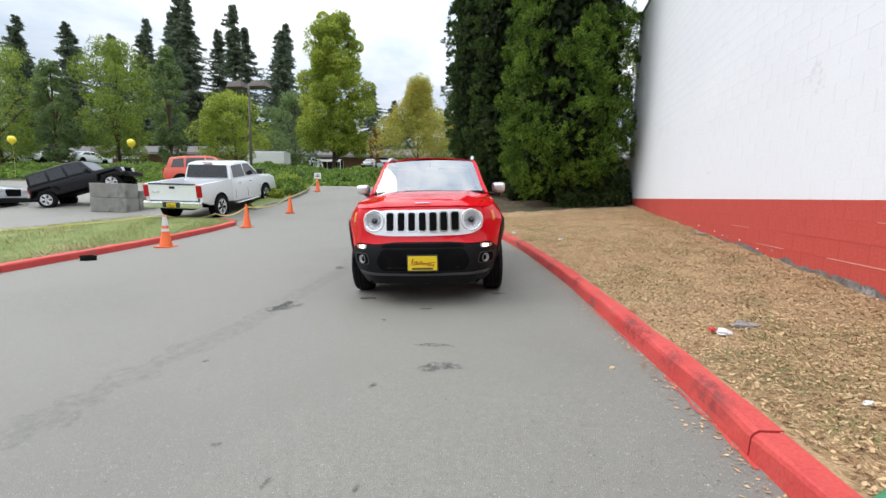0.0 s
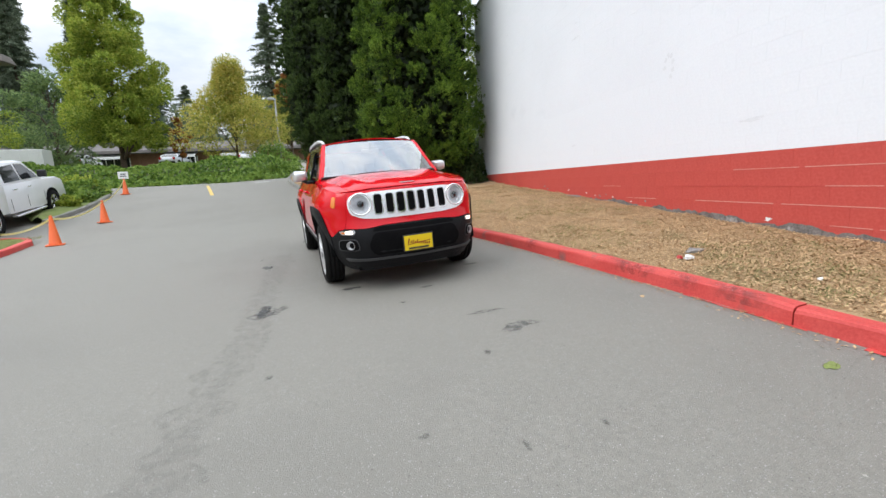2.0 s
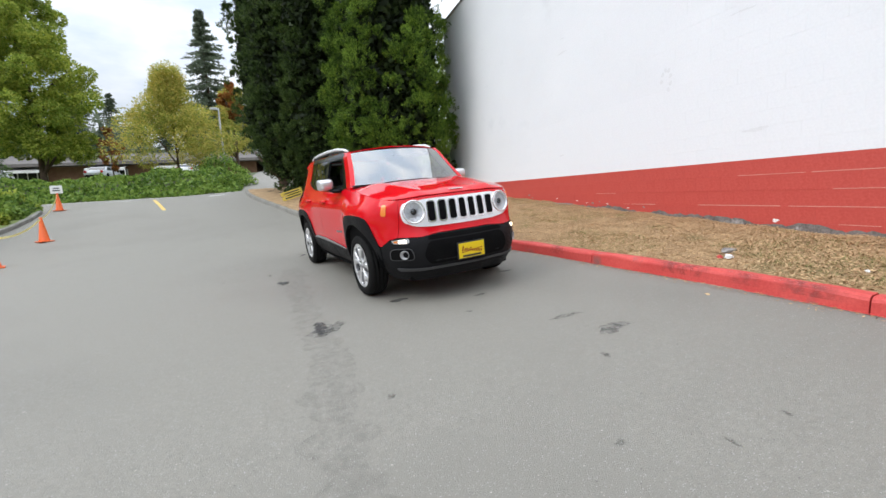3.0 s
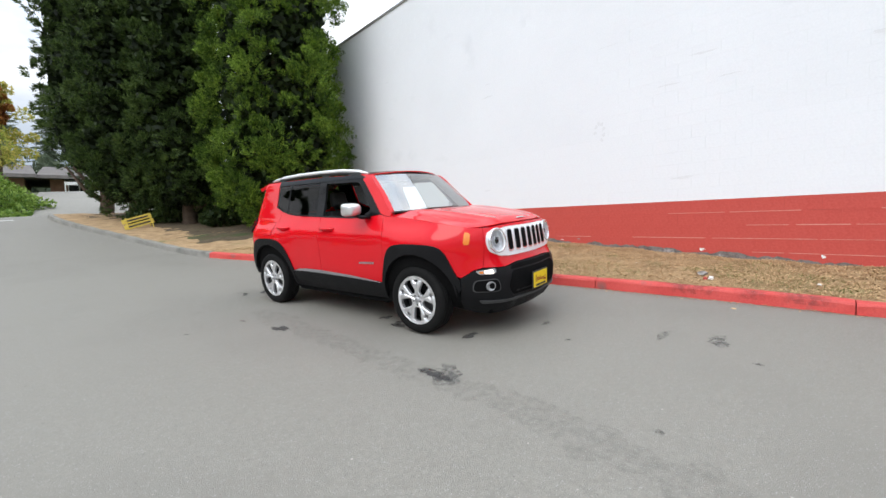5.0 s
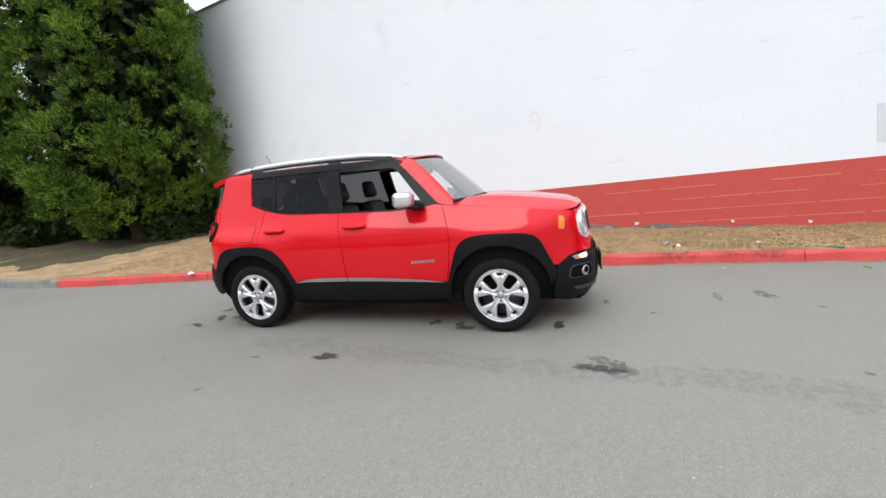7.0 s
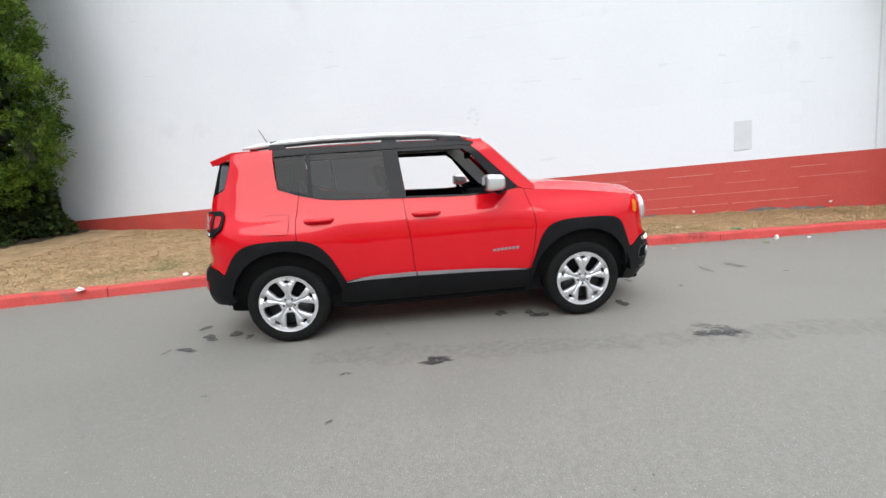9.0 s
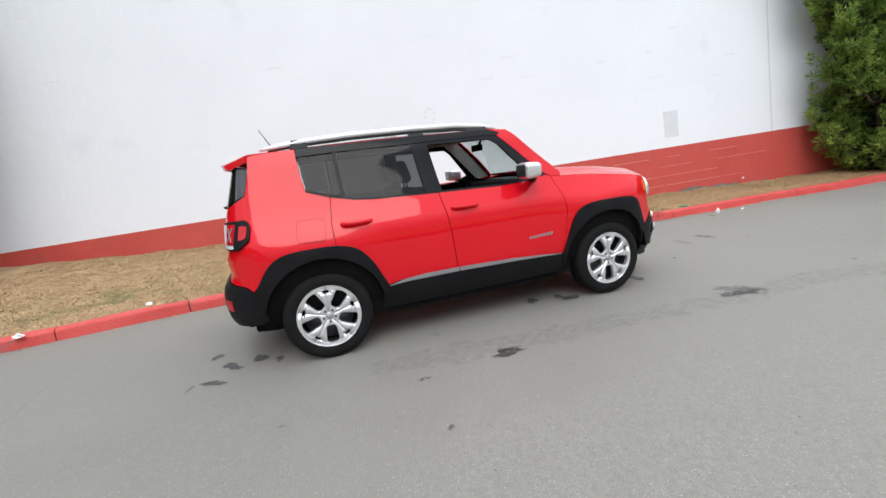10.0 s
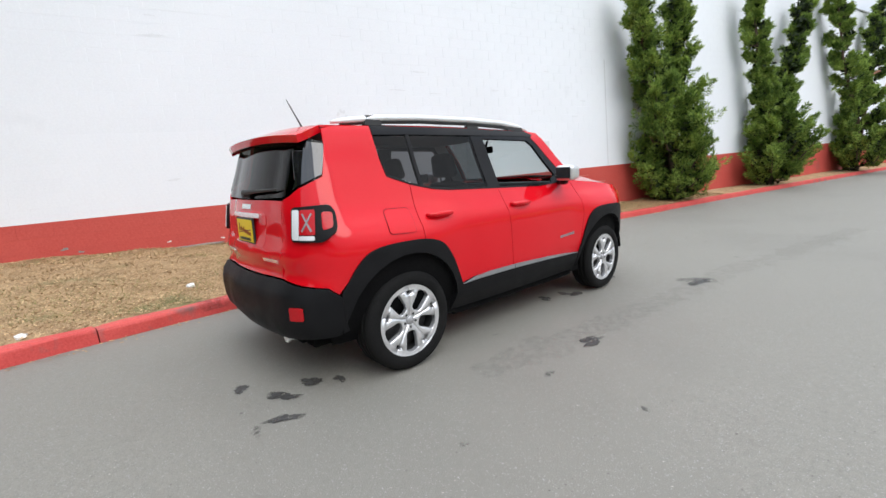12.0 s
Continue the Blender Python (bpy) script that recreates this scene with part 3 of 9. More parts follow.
for i, (x, y, a, b, turn) in enumerate([(-0.63, 2.80, .15, .09, 25), (-2.64, 4.02, .24, .11, 60), (-0.75, 3.2, .14, .05, 0)]):
    patch("damp_spot", x, y, a, b, turn, DAMP, 80 + i, lift=0.003, jag=0.5)


def ribbon(name, pts, width, material, lift=0.004, owner=None, jag=0.5, seed=1):
    rng = random.Random(seed)
    verts, faces = [], []
    pts = np.array(pts, float)
    s = np.concatenate([[0], np.cumsum(np.linalg.norm(np.diff(pts, axis=0), axis=1))])
    n = max(4, int(s[-1] / 0.08))
    ss = np.linspace(0, s[-1], n)
    px, py = np.interp(ss, s, pts[:, 0]), np.interp(ss, s, pts[:, 1])
    tx, ty = np.gradient(px), np.gradient(py)
    ln = np.hypot(tx, ty)
    wob = 0.0
    for i in range(n):
        wob = wob * 0.8 + rng.uniform(-1, 1) * 0.02 * jag
        w = width * (1 + jag * rng.uniform(-0.7, 0.7)) / 2
        for sgn in (-1, 1):
            x, y = px[i] + ty[i] / ln[i] * (wob + sgn * w), py[i] - tx[i] / ln[i] * (wob + sgn * w)
            verts.append((x, y, rz(x, y) + lift))
    for i in range(n - 1):
        faces.append((2 * i, 2 * i + 1, 2 * i + 3, 2 * i + 2))
    return mesh_ob(name, verts, faces, material, owner or road)


ribbon("crack", [(-2.55, -1.0), (-2.66, 0.6), (-2.67, 1.8), (-2.71, 2.3), (-2.66, 3.4), (-2.76, 4.1), (-2.84, 5.1), (-2.9, 5.7), (-3.0, 7.2)], 0.3, WORN_BAND, seed=3, jag=0.6)
ribbon("crack", [(-6.0, 9.2), (-4.6, 9.4), (-3.2, 9.6), (-1.8, 9.9)], 0.012, CRACK, seed=5)
ribbon("crack", [(-9.3, 14.6), (-7.6, 14.9), (-5.6, 15.0), (-3.4, 15.6)], 0.03, CRACK, seed=7)
ribbon("centre_line", [(-7.88, 19.8), (-9.35, 24.0)], 0.13, ROAD_YELLOW, seed=8, jag=0.1)
ribbon("stop_line", [(-11.4, 24.2), (-10.4, 24.35)], 0.25, ROAD_WHITE, seed=9, jag=0.2)
ribbon("edge_line", [(-16.0, 25.3), (-10.0, 25.6), (-5.9, 25.8)], 0.14, ROAD_WHITE, lift=0.012, seed=12, jag=0.5)
ribbon("stop_line", [(-6.9, 23.5), (-6.2, 23.4)], 0.25, ROAD_WHITE, seed=9, jag=0.2)
# Red paint that has run onto the asphalt along the kerb.
for y0, y1, w in ((0.2, 1.7, 0.05), (2.0, 2.9, 0.018), (3.3, 4.6, 0.012), (-2.0, -0.4, 0.03)):
    yy = np.linspace(y0, y1, 12)
    ribbon("paint_drip", [(float(kerb_x(np.array([v]))[0]) - 0.028, v) for v in yy], w, KERB_RED, seed=int(y0 * 10), jag=0.6)

# Tyre scuffs on the face and top of the red kerb.
rng = random.Random(77)
for k, y0 in enumerate((2.5, 2.95, 3.35, 3.6, 5.2, 8.6)):
    ln, lean = rng.uniform(0.12, 0.34), rng.uniform(0.0, 0.03)
    verts, faces = [], []
    for i in range(9):
        yy = y0 + ln * (i / 4 - 1)
        kx, zz = float(kerb_x(np.array([yy]))[0]), rz(float(kerb_x(np.array([yy]))[0]), yy)
        for o, h in ((-0.006, 0.05), (0.000, 0.105), (0.010, 0.128), (0.03, 0.142), (0.07 + lean, 0.1445)):
            verts.append((kx + o, yy, zz + h))
    for i in range(8):
        for j in range(4):
            faces.append((5 * i + j, 5 * i + j + 1, 5 * i + j + 6, 5 * i + j + 5))
    mesh_ob("tyre_scuff", verts, faces, KERB_SCUFF, kerb, "dark tyre scuff", smooth=True)

# Loose stones in the asphalt face, seen as pale flecks.
rs = np.random.RandomState(5)
n = 22000
fx, fy = rs.uniform(-9, 1.4, n), rs.uniform(-1.5, 13, n)
fx = np.concatenate([fx, kerb_x(np.linspace(-1.5, 8, 8000)) - np.abs(rs.normal(0, 0.5, 8000))])
fy = np.concatenate([fy, np.linspace(-1.5, 8, 8000)])
keep = fx < kerb_x(fy) - 0.02
fx, fy = fx[keep], fy[keep]
n = len(fx)
ang = rs.uniform(0, 6.28, n)
sz = rs.uniform(0.002, 0.0056, n) * (1 + (rs.rand(n) > 0.985) * 1.1)
c = np.stack([fx, fy, road_z(fx, fy) + 0.0025], 1)
u = np.stack([np.cos(ang), np.sin(ang), 0 * ang], 1) * sz[:, None]
s = np.stack([-np.sin(ang), np.cos(ang), 0 * ang], 1) * (sz * rs.uniform(0.5, 1, n))[:, None]
flecks = quads_mesh("aggregate_fleck", c, u, s, STONE_BITS, road)
tagged(flecks, "pale stone flecks in the asphalt", kind="stuff")


# ---- the white building with its red base ----
WALL_X, WALL_END, WALL_TOP = 2.98, 16.3, 7.4
RED_TOP, COURSE, BLOCK = 1.335, 0.203, 0.406
wall = thing("wall_east", Matrix(), "long white-painted block wall with a red base band", "wall", kind="structure")
bm = bmesh.new()
box(bm, (WALL_X + 0.0022, -70, -3.2), (WALL_X + 0.3, WALL_END, RED_TOP))
red_base = part("red_base", bm, WALL_RED, wall, "red-painted block base")
bm = bmesh.new()
box(bm, (WALL_X + 0.0022, -70, RED_TOP), (WALL_X + 0.3, WALL_END, WALL_TOP - 0.02))
white_face = part("white_face", bm, WALL_WHITE, wall, "white-painted block face")
bm = bmesh.new()
box(bm, (WALL_X + 0.3, WALL_END - 0.25, -1), (WALL_X + 22, WALL_END, WALL_TOP - 0.02))
part("end_wall", bm, WALL_WHITE, wall)
bm = bmesh.new()
box(bm, (WALL_X - 0.03, -70, WALL_TOP - 0.02), (WALL_X + 0.36, WALL_END + 0.03, WALL_TOP + 0.05), 0.008)
part("coping", bm, SHEET_METAL, wall, "thin metal roof edge")
bm = bmesh.new()
box(bm, (WALL_X + 0.3, -70, WALL_TOP - 0.5), (WALL_X + 22, WALL_END - 0.25, WALL_TOP - 0.3))
part("roof", bm, ROOFING, wall)
bm = bmesh.new()
box(bm, (WALL_X + 21.7, -70, -3.2), (WALL_X + 22, WALL_END - 0.25, WALL_TOP - 0.5))
part("back_wall", bm, WALL_WHITE, wall)


def wall_patch(name, y, z, ry, rz_, material, seed, lift=0.003, jag=0.3, owner=None, label=""):
    """A flat irregular mark on the wall."""
    rng = random.Random(seed)
    n = 20
    ph = [rng.uniform(0, 6.28) for _ in range(3)]
    verts = [(WALL_X - lift, y, z)]
    for i in range(n):
        a = 2 * math.pi * i / n
        r = 1 + jag * (0.5 * math.sin(2 * a + ph[0]) + 0.4 * math.sin(3 * a + ph[1]) + 0.4 * math.sin(7 * a + ph[2]))
        verts.append((WALL_X - lift, y + ry * r * math.cos(a), z + rz_ * r * math.sin(a)))
    return mesh_ob(name, verts, [(0, 1 + i, 1 + (i + 1) % n) for i in range(n)], material, owner or white_face, label)


PATCH_GREY = surf("grey_patch_paint", (0.62, 0.635, 0.655), (0.68, 0.695, 0.715), rough=0.8, scale=6)
FAINT = surf("faint_scuff", (0.70, 0.715, 0.74), (0.76, 0.78, 0.81), rough=0.8, scale=14)
PALE_JOINT = surf("pale_red_joint", (0.55, 0.2, 0.16), (0.66, 0.33, 0.28), rough=0.9, scale=9)
bm = bmesh.new()
box(bm, (WALL_X - 0.008, 0.48, 1.55), (WALL_X + 0.002, 0.80, 2.10), 0.003)
part("patch_plate", bm, PATCH_GREY, wall, "pale grey square cover plate")
bm = bmesh.new()
box(bm, (WALL_X - 0.005, -1.77, RED_TOP), (WALL_X + 0.002, -1.74, 4.2))
part("joint_seam", bm, PATCH_GREY, wall, "grey vertical movement joint")
# scuffs and filled holes
rng = random.Random(12)
for k in range(7):
    a = k / 9 * 6.28
    wall_patch("scuff", 5.84 + 0.09 * math.cos(a), 2.70 + 0.17 * math.sin(a), 0.03, 0.035, FAINT, 60 + k)
for k in range(22):
    wall_patch("scuff", rng.uniform(-1, 13), rng.uniform(1.6, 5.6), rng.uniform(0.05, 0.22), rng.uniform(0.008, 0.022), FAINT, 90 + k, jag=0.5)
for k in range(16):
    y = rng.uniform(-6, 12)
    wall_patch("paint_chip", y, float(wall_foot(y)) + rng.uniform(0.03, 0.12), rng.uniform(0.02, 0.05), rng.uniform(0.006, 0.018), LITTER_WHITE if k % 3 else PAINT_CHIP, 140 + k, owner=red_base, jag=0.6)


def foot_strip(y0, y1, seed):
    """Bare grey footing where the red paint has flaked off along the ground."""
    rng = random.Random(seed)
    n = int((y1 - y0) / 0.045)
    verts, faces = [], []
    h = 0.06
    for i in range(n + 1):
        y = y0 + (y1 - y0) * i / n
        h = min(0.075, max(-0.02, h + rng.uniform(-0.026, 0.024)))
        fade = min(1.0, (i + 1) / 8, (n + 1 - i) / 8)
        z = float(wall_foot(y))
        verts += [(WALL_X - 0.004, y, z - 0.15), (WALL_X - 0.004, y, z + h * fade)]
    for i in range(n):
        faces.append((2 * i, 2 * i + 2, 2 * i + 3, 2 * i + 1))
    mesh_ob("bare_footing", verts, faces, FOOTING, red_base, "flaked bare grey footing")


foot_strip(2.2, 9.4, 3)
foot_strip(-1.6, 1.4, 4)
# pale bed joints in the red band
for z, runs in ((RED_TOP - COURSE, [(1.2, 4.6), (-0.9, 0.8)]), (RED_TOP - 2 * COURSE, [(0.2, 5.9), (-1.6, -0.4), (7.0, 7.8)]), (RED_TOP - 3 * COURSE, [(-1.7, 6.8)]), (RED_TOP - 4 * COURSE, [(-1.0, 3.4)])):
    for y0, y1 in runs:
        y = y0
        while y < y1:
            ln = rng.uniform(0.35, 1.3)
            bm = bmesh.new()
            h = rng.uniform(0.0025, 0.006)
            box(bm, (WALL_X - 0.0035, y, z - h), (WALL_X + 0.003, min(y1, y + ln), z + h))
            part("joint", bm, PALE_JOINT if rng.random() < 0.75 else WALL_RED, red_base)
            y += ln + rng.uniform(0.0, 0.12)


# ---- trees ----
def tuft_crown(name, owner, centres, radius, per, leaf, material, seed, flat=0.8, droop=0.0):
    """A crown of many tufts of small leaves; each leaf points away from its tuft's middle."""
    rs = np.random.RandomState(seed)
    centres = np.asarray(centres, float)
    n = len(centres)
    radius = np.broadcast_to(radius, (n,))
    c = np.repeat(centres, per, 0)
    r = np.repeat(radius, per)
    d = unit(rs.normal(size=(n * per, 3)))
    q = r * rs.uniform(0.45, 1.0, n * per) ** 0.6
    d2 = d * np.array([1, 1, flat])
    p = c + d2 * q[:, None]
    up = unit(d + 0.5 * rs.normal(size=d.shape) + np.array([0, 0, -droop]))
    side = unit(np.cross(up, rs.normal(size=d.shape)))
    ls = leaf * rs.uniform(0.6, 1.35, n * per)
    return quads_mesh(name, p, up * ls[:, None], side * (ls * 0.42)[:, None], material, owner)


def plumes(name, owner, roots, axes, lengths, per, leaf, half, material, seed, fat=0.34, fan=0.55):
    """Conifer sprays: each plume is a tapering brush of narrow leaves that point along it and a little outwards."""
    rs = np.random.RandomState(seed)
    roots, axes = np.asarray(roots, float), unit(np.asarray(axes, float))
    n = len(roots)
    ln = np.repeat(np.broadcast_to(lengths, (n,)), per)
    c, ax = np.repeat(roots, per, 0), np.repeat(axes, per, 0)
    q = rs.uniform(0, 1, n * per) ** 0.8
    rad = unit(np.cross(ax, rs.normal(size=ax.shape)))
    w = fat * ln * np.sqrt(np.clip(1.02 - q, 0, 1)) * (0.35 + 0.65 * np.minimum(1, q * 4)) * np.sqrt(rs.uniform(0.05, 1, n * per))
    p = c + ax * (q * ln)[:, None] + rad * w[:, None]
    up = unit(ax + rad * fan + 0.35 * rs.normal(size=ax.shape))
    side = unit(np.cross(up, rs.normal(size=ax.shape)))
    ls = leaf * rs.uniform(0.6, 1.3, n * per)
    return quads_mesh(name, p, up * ls[:, None], side * (half * rs.uniform(0.7, 1.3, n * per))[:, None], material, owner, tri=True)


def trunk_bm(bm, path, radii, seg=10):
    tube(bm, path, radii, seg)


def column_conifer(x, y, z, height, radius, seed, leaf_mat, label, boughs=150, sprays=13, per=60, leaf=0.1, bare=0.9, lean=(0, 0)):
    """A dense upright cypress: trunk, inner limbs, a core of sprays with shade in its colour and billowing tufts
    outside.
    """
    rs = np.random.RandomState(seed)
    t = thing("cypress_tree", pose(x, y, z), label, "tree", "cypresses by the wall")
    bm = bmesh.new()
    trunk_bm(bm, [(0, 0, -0.15), (0.03, 0.02, 0.25), (0.05, -0.03, 1.2), (0.1, 0.05, 3.0), (0.08, 0.1, height * 0.6), (0, 0, height * 0.93)],
             [0.36, 0.25, 0.2, 0.17, 0.1, 0.02])
    part("trunk", bm, BARK, t, smooth=60)
    for k in range(5):
        bm = bmesh.new()
        a = rs.uniform(0, 6.28)
        h = rs.uniform(0.35, 1.2)
        trunk_bm(bm, [(0.1 * math.cos(a), 0.1 * math.sin(a), h), (0.6 * math.cos(a), 0.6 * math.sin(a), h + 0.35), (1.0 * radius * math.cos(a) * 0.6, 1.0 * radius * math.sin(a) * 0.6, h + 1.3)],
                 [0.09, 0.07, 0.03], 7)
        part("limb", bm, BARK, t, smooth=60)

    def width(f):
        return radius * np.interp(f, [0, 0.04, 0.14, 0.35, 0.6, 0.85, 1.0], [0.5, 0.8, 0.98, 1.0, 0.86, 0.5, 0.06])

    # boughs: billows of upswept sprays, dense up to nine metres, coarser above
    nb = boughs
    f = (np.arange(nb) + rs.uniform(0, 1, nb)) / nb
    f = f ** 1.2
    a = np.arange(nb) * 2.4 + rs.uniform(-0.5, 0.5, nb)
    r = width(f) * (0.80 + 0.08 * np.sin(3 * a + 5 * f + seed) + rs.uniform(-0.13, 0.13, nb))
    low = bare + 0.3 * np.sin(2 * a + seed)
    out = np.stack([np.cos(a), np.sin(a), np.zeros(nb)], 1)
    bc = out * r[:, None] + np.stack([lean[0] * f, lean[1] * f, low + f * (height - bare)], 1)
    br = np.interp(f, [0, 0.7, 1], [0.20, 0.19, 0.10]) * radius * rs.uniform(0.65, 1.3, nb)
    for name, pick, k, per_k, size in (("crown", bc[:, 2] < 9.0, sprays, per, leaf), ("crown_top", bc[:, 2] >= 9.0, 12, 20, leaf * 2.2)):
        b, o, rr_ = bc[pick], out[pick], br[pick]
        d = unit(rs.normal(size=(len(b) * k, 3)) + np.repeat(o * 0.7 + np.array([0, 0, 0.45]), k, 0))
        big = np.repeat(rr_, k)
        root = np.repeat(b, k, 0) + d * (big * rs.uniform(0.55, 0.9, len(d)))[:, None] * np.array([1, 1, 0.85])
        axis = unit(d * 0.8 + np.array([0, 0, 0.5]) + 0.25 * rs.normal(size=d.shape))
        plumes(name, t, root, axis, big * rs.uniform(0.35, 0.6, len(d)), per_k, size, size * 0.17, leaf_mat, seed + 1, fat=0.42)
    # inner mass: near-black leaves hold the crown's inner shade and shut out sky
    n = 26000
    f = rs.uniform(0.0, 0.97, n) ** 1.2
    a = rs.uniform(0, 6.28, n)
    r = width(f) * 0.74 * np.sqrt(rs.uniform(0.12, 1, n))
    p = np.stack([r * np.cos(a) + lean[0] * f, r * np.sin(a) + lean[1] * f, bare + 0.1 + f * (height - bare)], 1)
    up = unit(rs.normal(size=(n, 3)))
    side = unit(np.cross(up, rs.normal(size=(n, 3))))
    quads_mesh("inner_foliage", p, up * 0.15, side * 0.085, CROWN_SHADE, t)
    return t


def broad_tree(x, y, z, height, radius, seed, leaf_mat, label, crown_from=0.22, shape=None, blobs=60, per=110, leaf=0.2, trunk_r=0.16):
    """A street tree: tapered trunk, rising limbs and a loose crown of leaf clumps with gaps."""
    rs = np.random.RandomState(seed)
    shape = shape or [0.45, 0.85, 1.0, 0.95, 0.7, 0.25]
    t = thing("street_tree", pose(x, y, z), label, "tree", "trees on the bank")
    bm = bmesh.new()
    trunk_bm(bm, [(0, 0, -0.3), (0, 0, 0.3), (0.05, 0, height * 0.35), (0.0, 0.06, height * 0.9)], [trunk_r * 1.4, trunk_r, trunk_r * 0.75, 0.02], 8)
    part("trunk", bm, BARK, t, smooth=60)
    n = blobs
    f = rs.uniform(0, 1, n)
    a = rs.uniform(0, 6.28, n)
    w = np.interp(f, np.linspace(0, 1, len(shape)), shape) * radius
    r = w * np.sqrt(rs.uniform(0.1, 1.0, n)) * (1 + 0.12 * np.sin(3 * a + seed))
    h0 = height * crown_from
    c = np.stack([r * np.cos(a), r * np.sin(a), h0 + f * (height - h0)], 1)
    for k in range(7):
        j = rs.randint(n)
        bm = bmesh.new()
        trunk_bm(bm, [(0.02, 0, max(0.6, c[j, 2] - 0.3 * height)), tuple(c[j] * np.array([0.5, 0.5, 1]) - np.array([0, 0, 0.08 * height])), tuple(c[j])], [trunk_r * 0.45, trunk_r * 0.3, 0.015], 6)
        part("limb", bm, BARK, t, smooth=60)
    tuft_crown("crown", t, c, radius * 0.26 * rs.uniform(0.7, 1.25, n), int(per * 1.9), leaf * 0.66, leaf_mat, seed + 3, flat=0.85)
    return t


def fir(x, y, z, height, radius, seed, label="tall dark green fir behind the street"):
    """A tall fir: whorls of drooping boughs, open at the edges."""
    rs = np.random.RandomState(seed)
    t = thing("fir_tree", pose(x, y, z), label, "tree", "firs on the skyline")
    bm = bmesh.new()
    trunk_bm(bm, [(0, 0, -1), (0, 0, height * 0.5), (0, 0, height)], [height * 0.013, height * 0.008, 0.03], 7)
    part("trunk", bm, BARK, t, smooth=60)
    P, U, S = [], [], []
    nb = 340
    for k in range(nb):
        f = rs.uniform(0.08, 1.0)
        a = rs.uniform(0, 6.28)
        ln = radius * (1 - f) ** 0.8 * rs.uniform(0.35, 1.2) * (0.8 + 0.3 * math.sin(17 * f + seed) * math.sin(a + 5 * f)) + 0.25
        out = np.array([math.cos(a), math.sin(a), 0])
        lat = np.array([-math.sin(a), math.cos(a), 0])
        m = 52
        q = rs.uniform(0.05, 1, m)
        drop = -0.28 * q * ln + 0.12 * q * q * ln
        wid = 0.24 * ln * (1 - 0.6 * q)
        p = out * (q * ln)[:, None] + lat * (rs.uniform(-1, 1, m) * wid)[:, None]
        p[:, 2] += f * height + drop
        P.append(p)
        uu = unit(out + 0.6 * rs.normal(size=(m, 3)) + np.array([0, 0, -0.3]))
        U.append(uu * (height * 0.020 * rs.uniform(0.6, 1.3, m))[:, None])
        S.append(unit(np.cross(uu, rs.normal(size=(m, 3)))) * height * 0.0042)
    quads_mesh("crown", np.concatenate(P), np.concatenate(U), np.concatenate(S), FIR, t, tri=True)
    return t


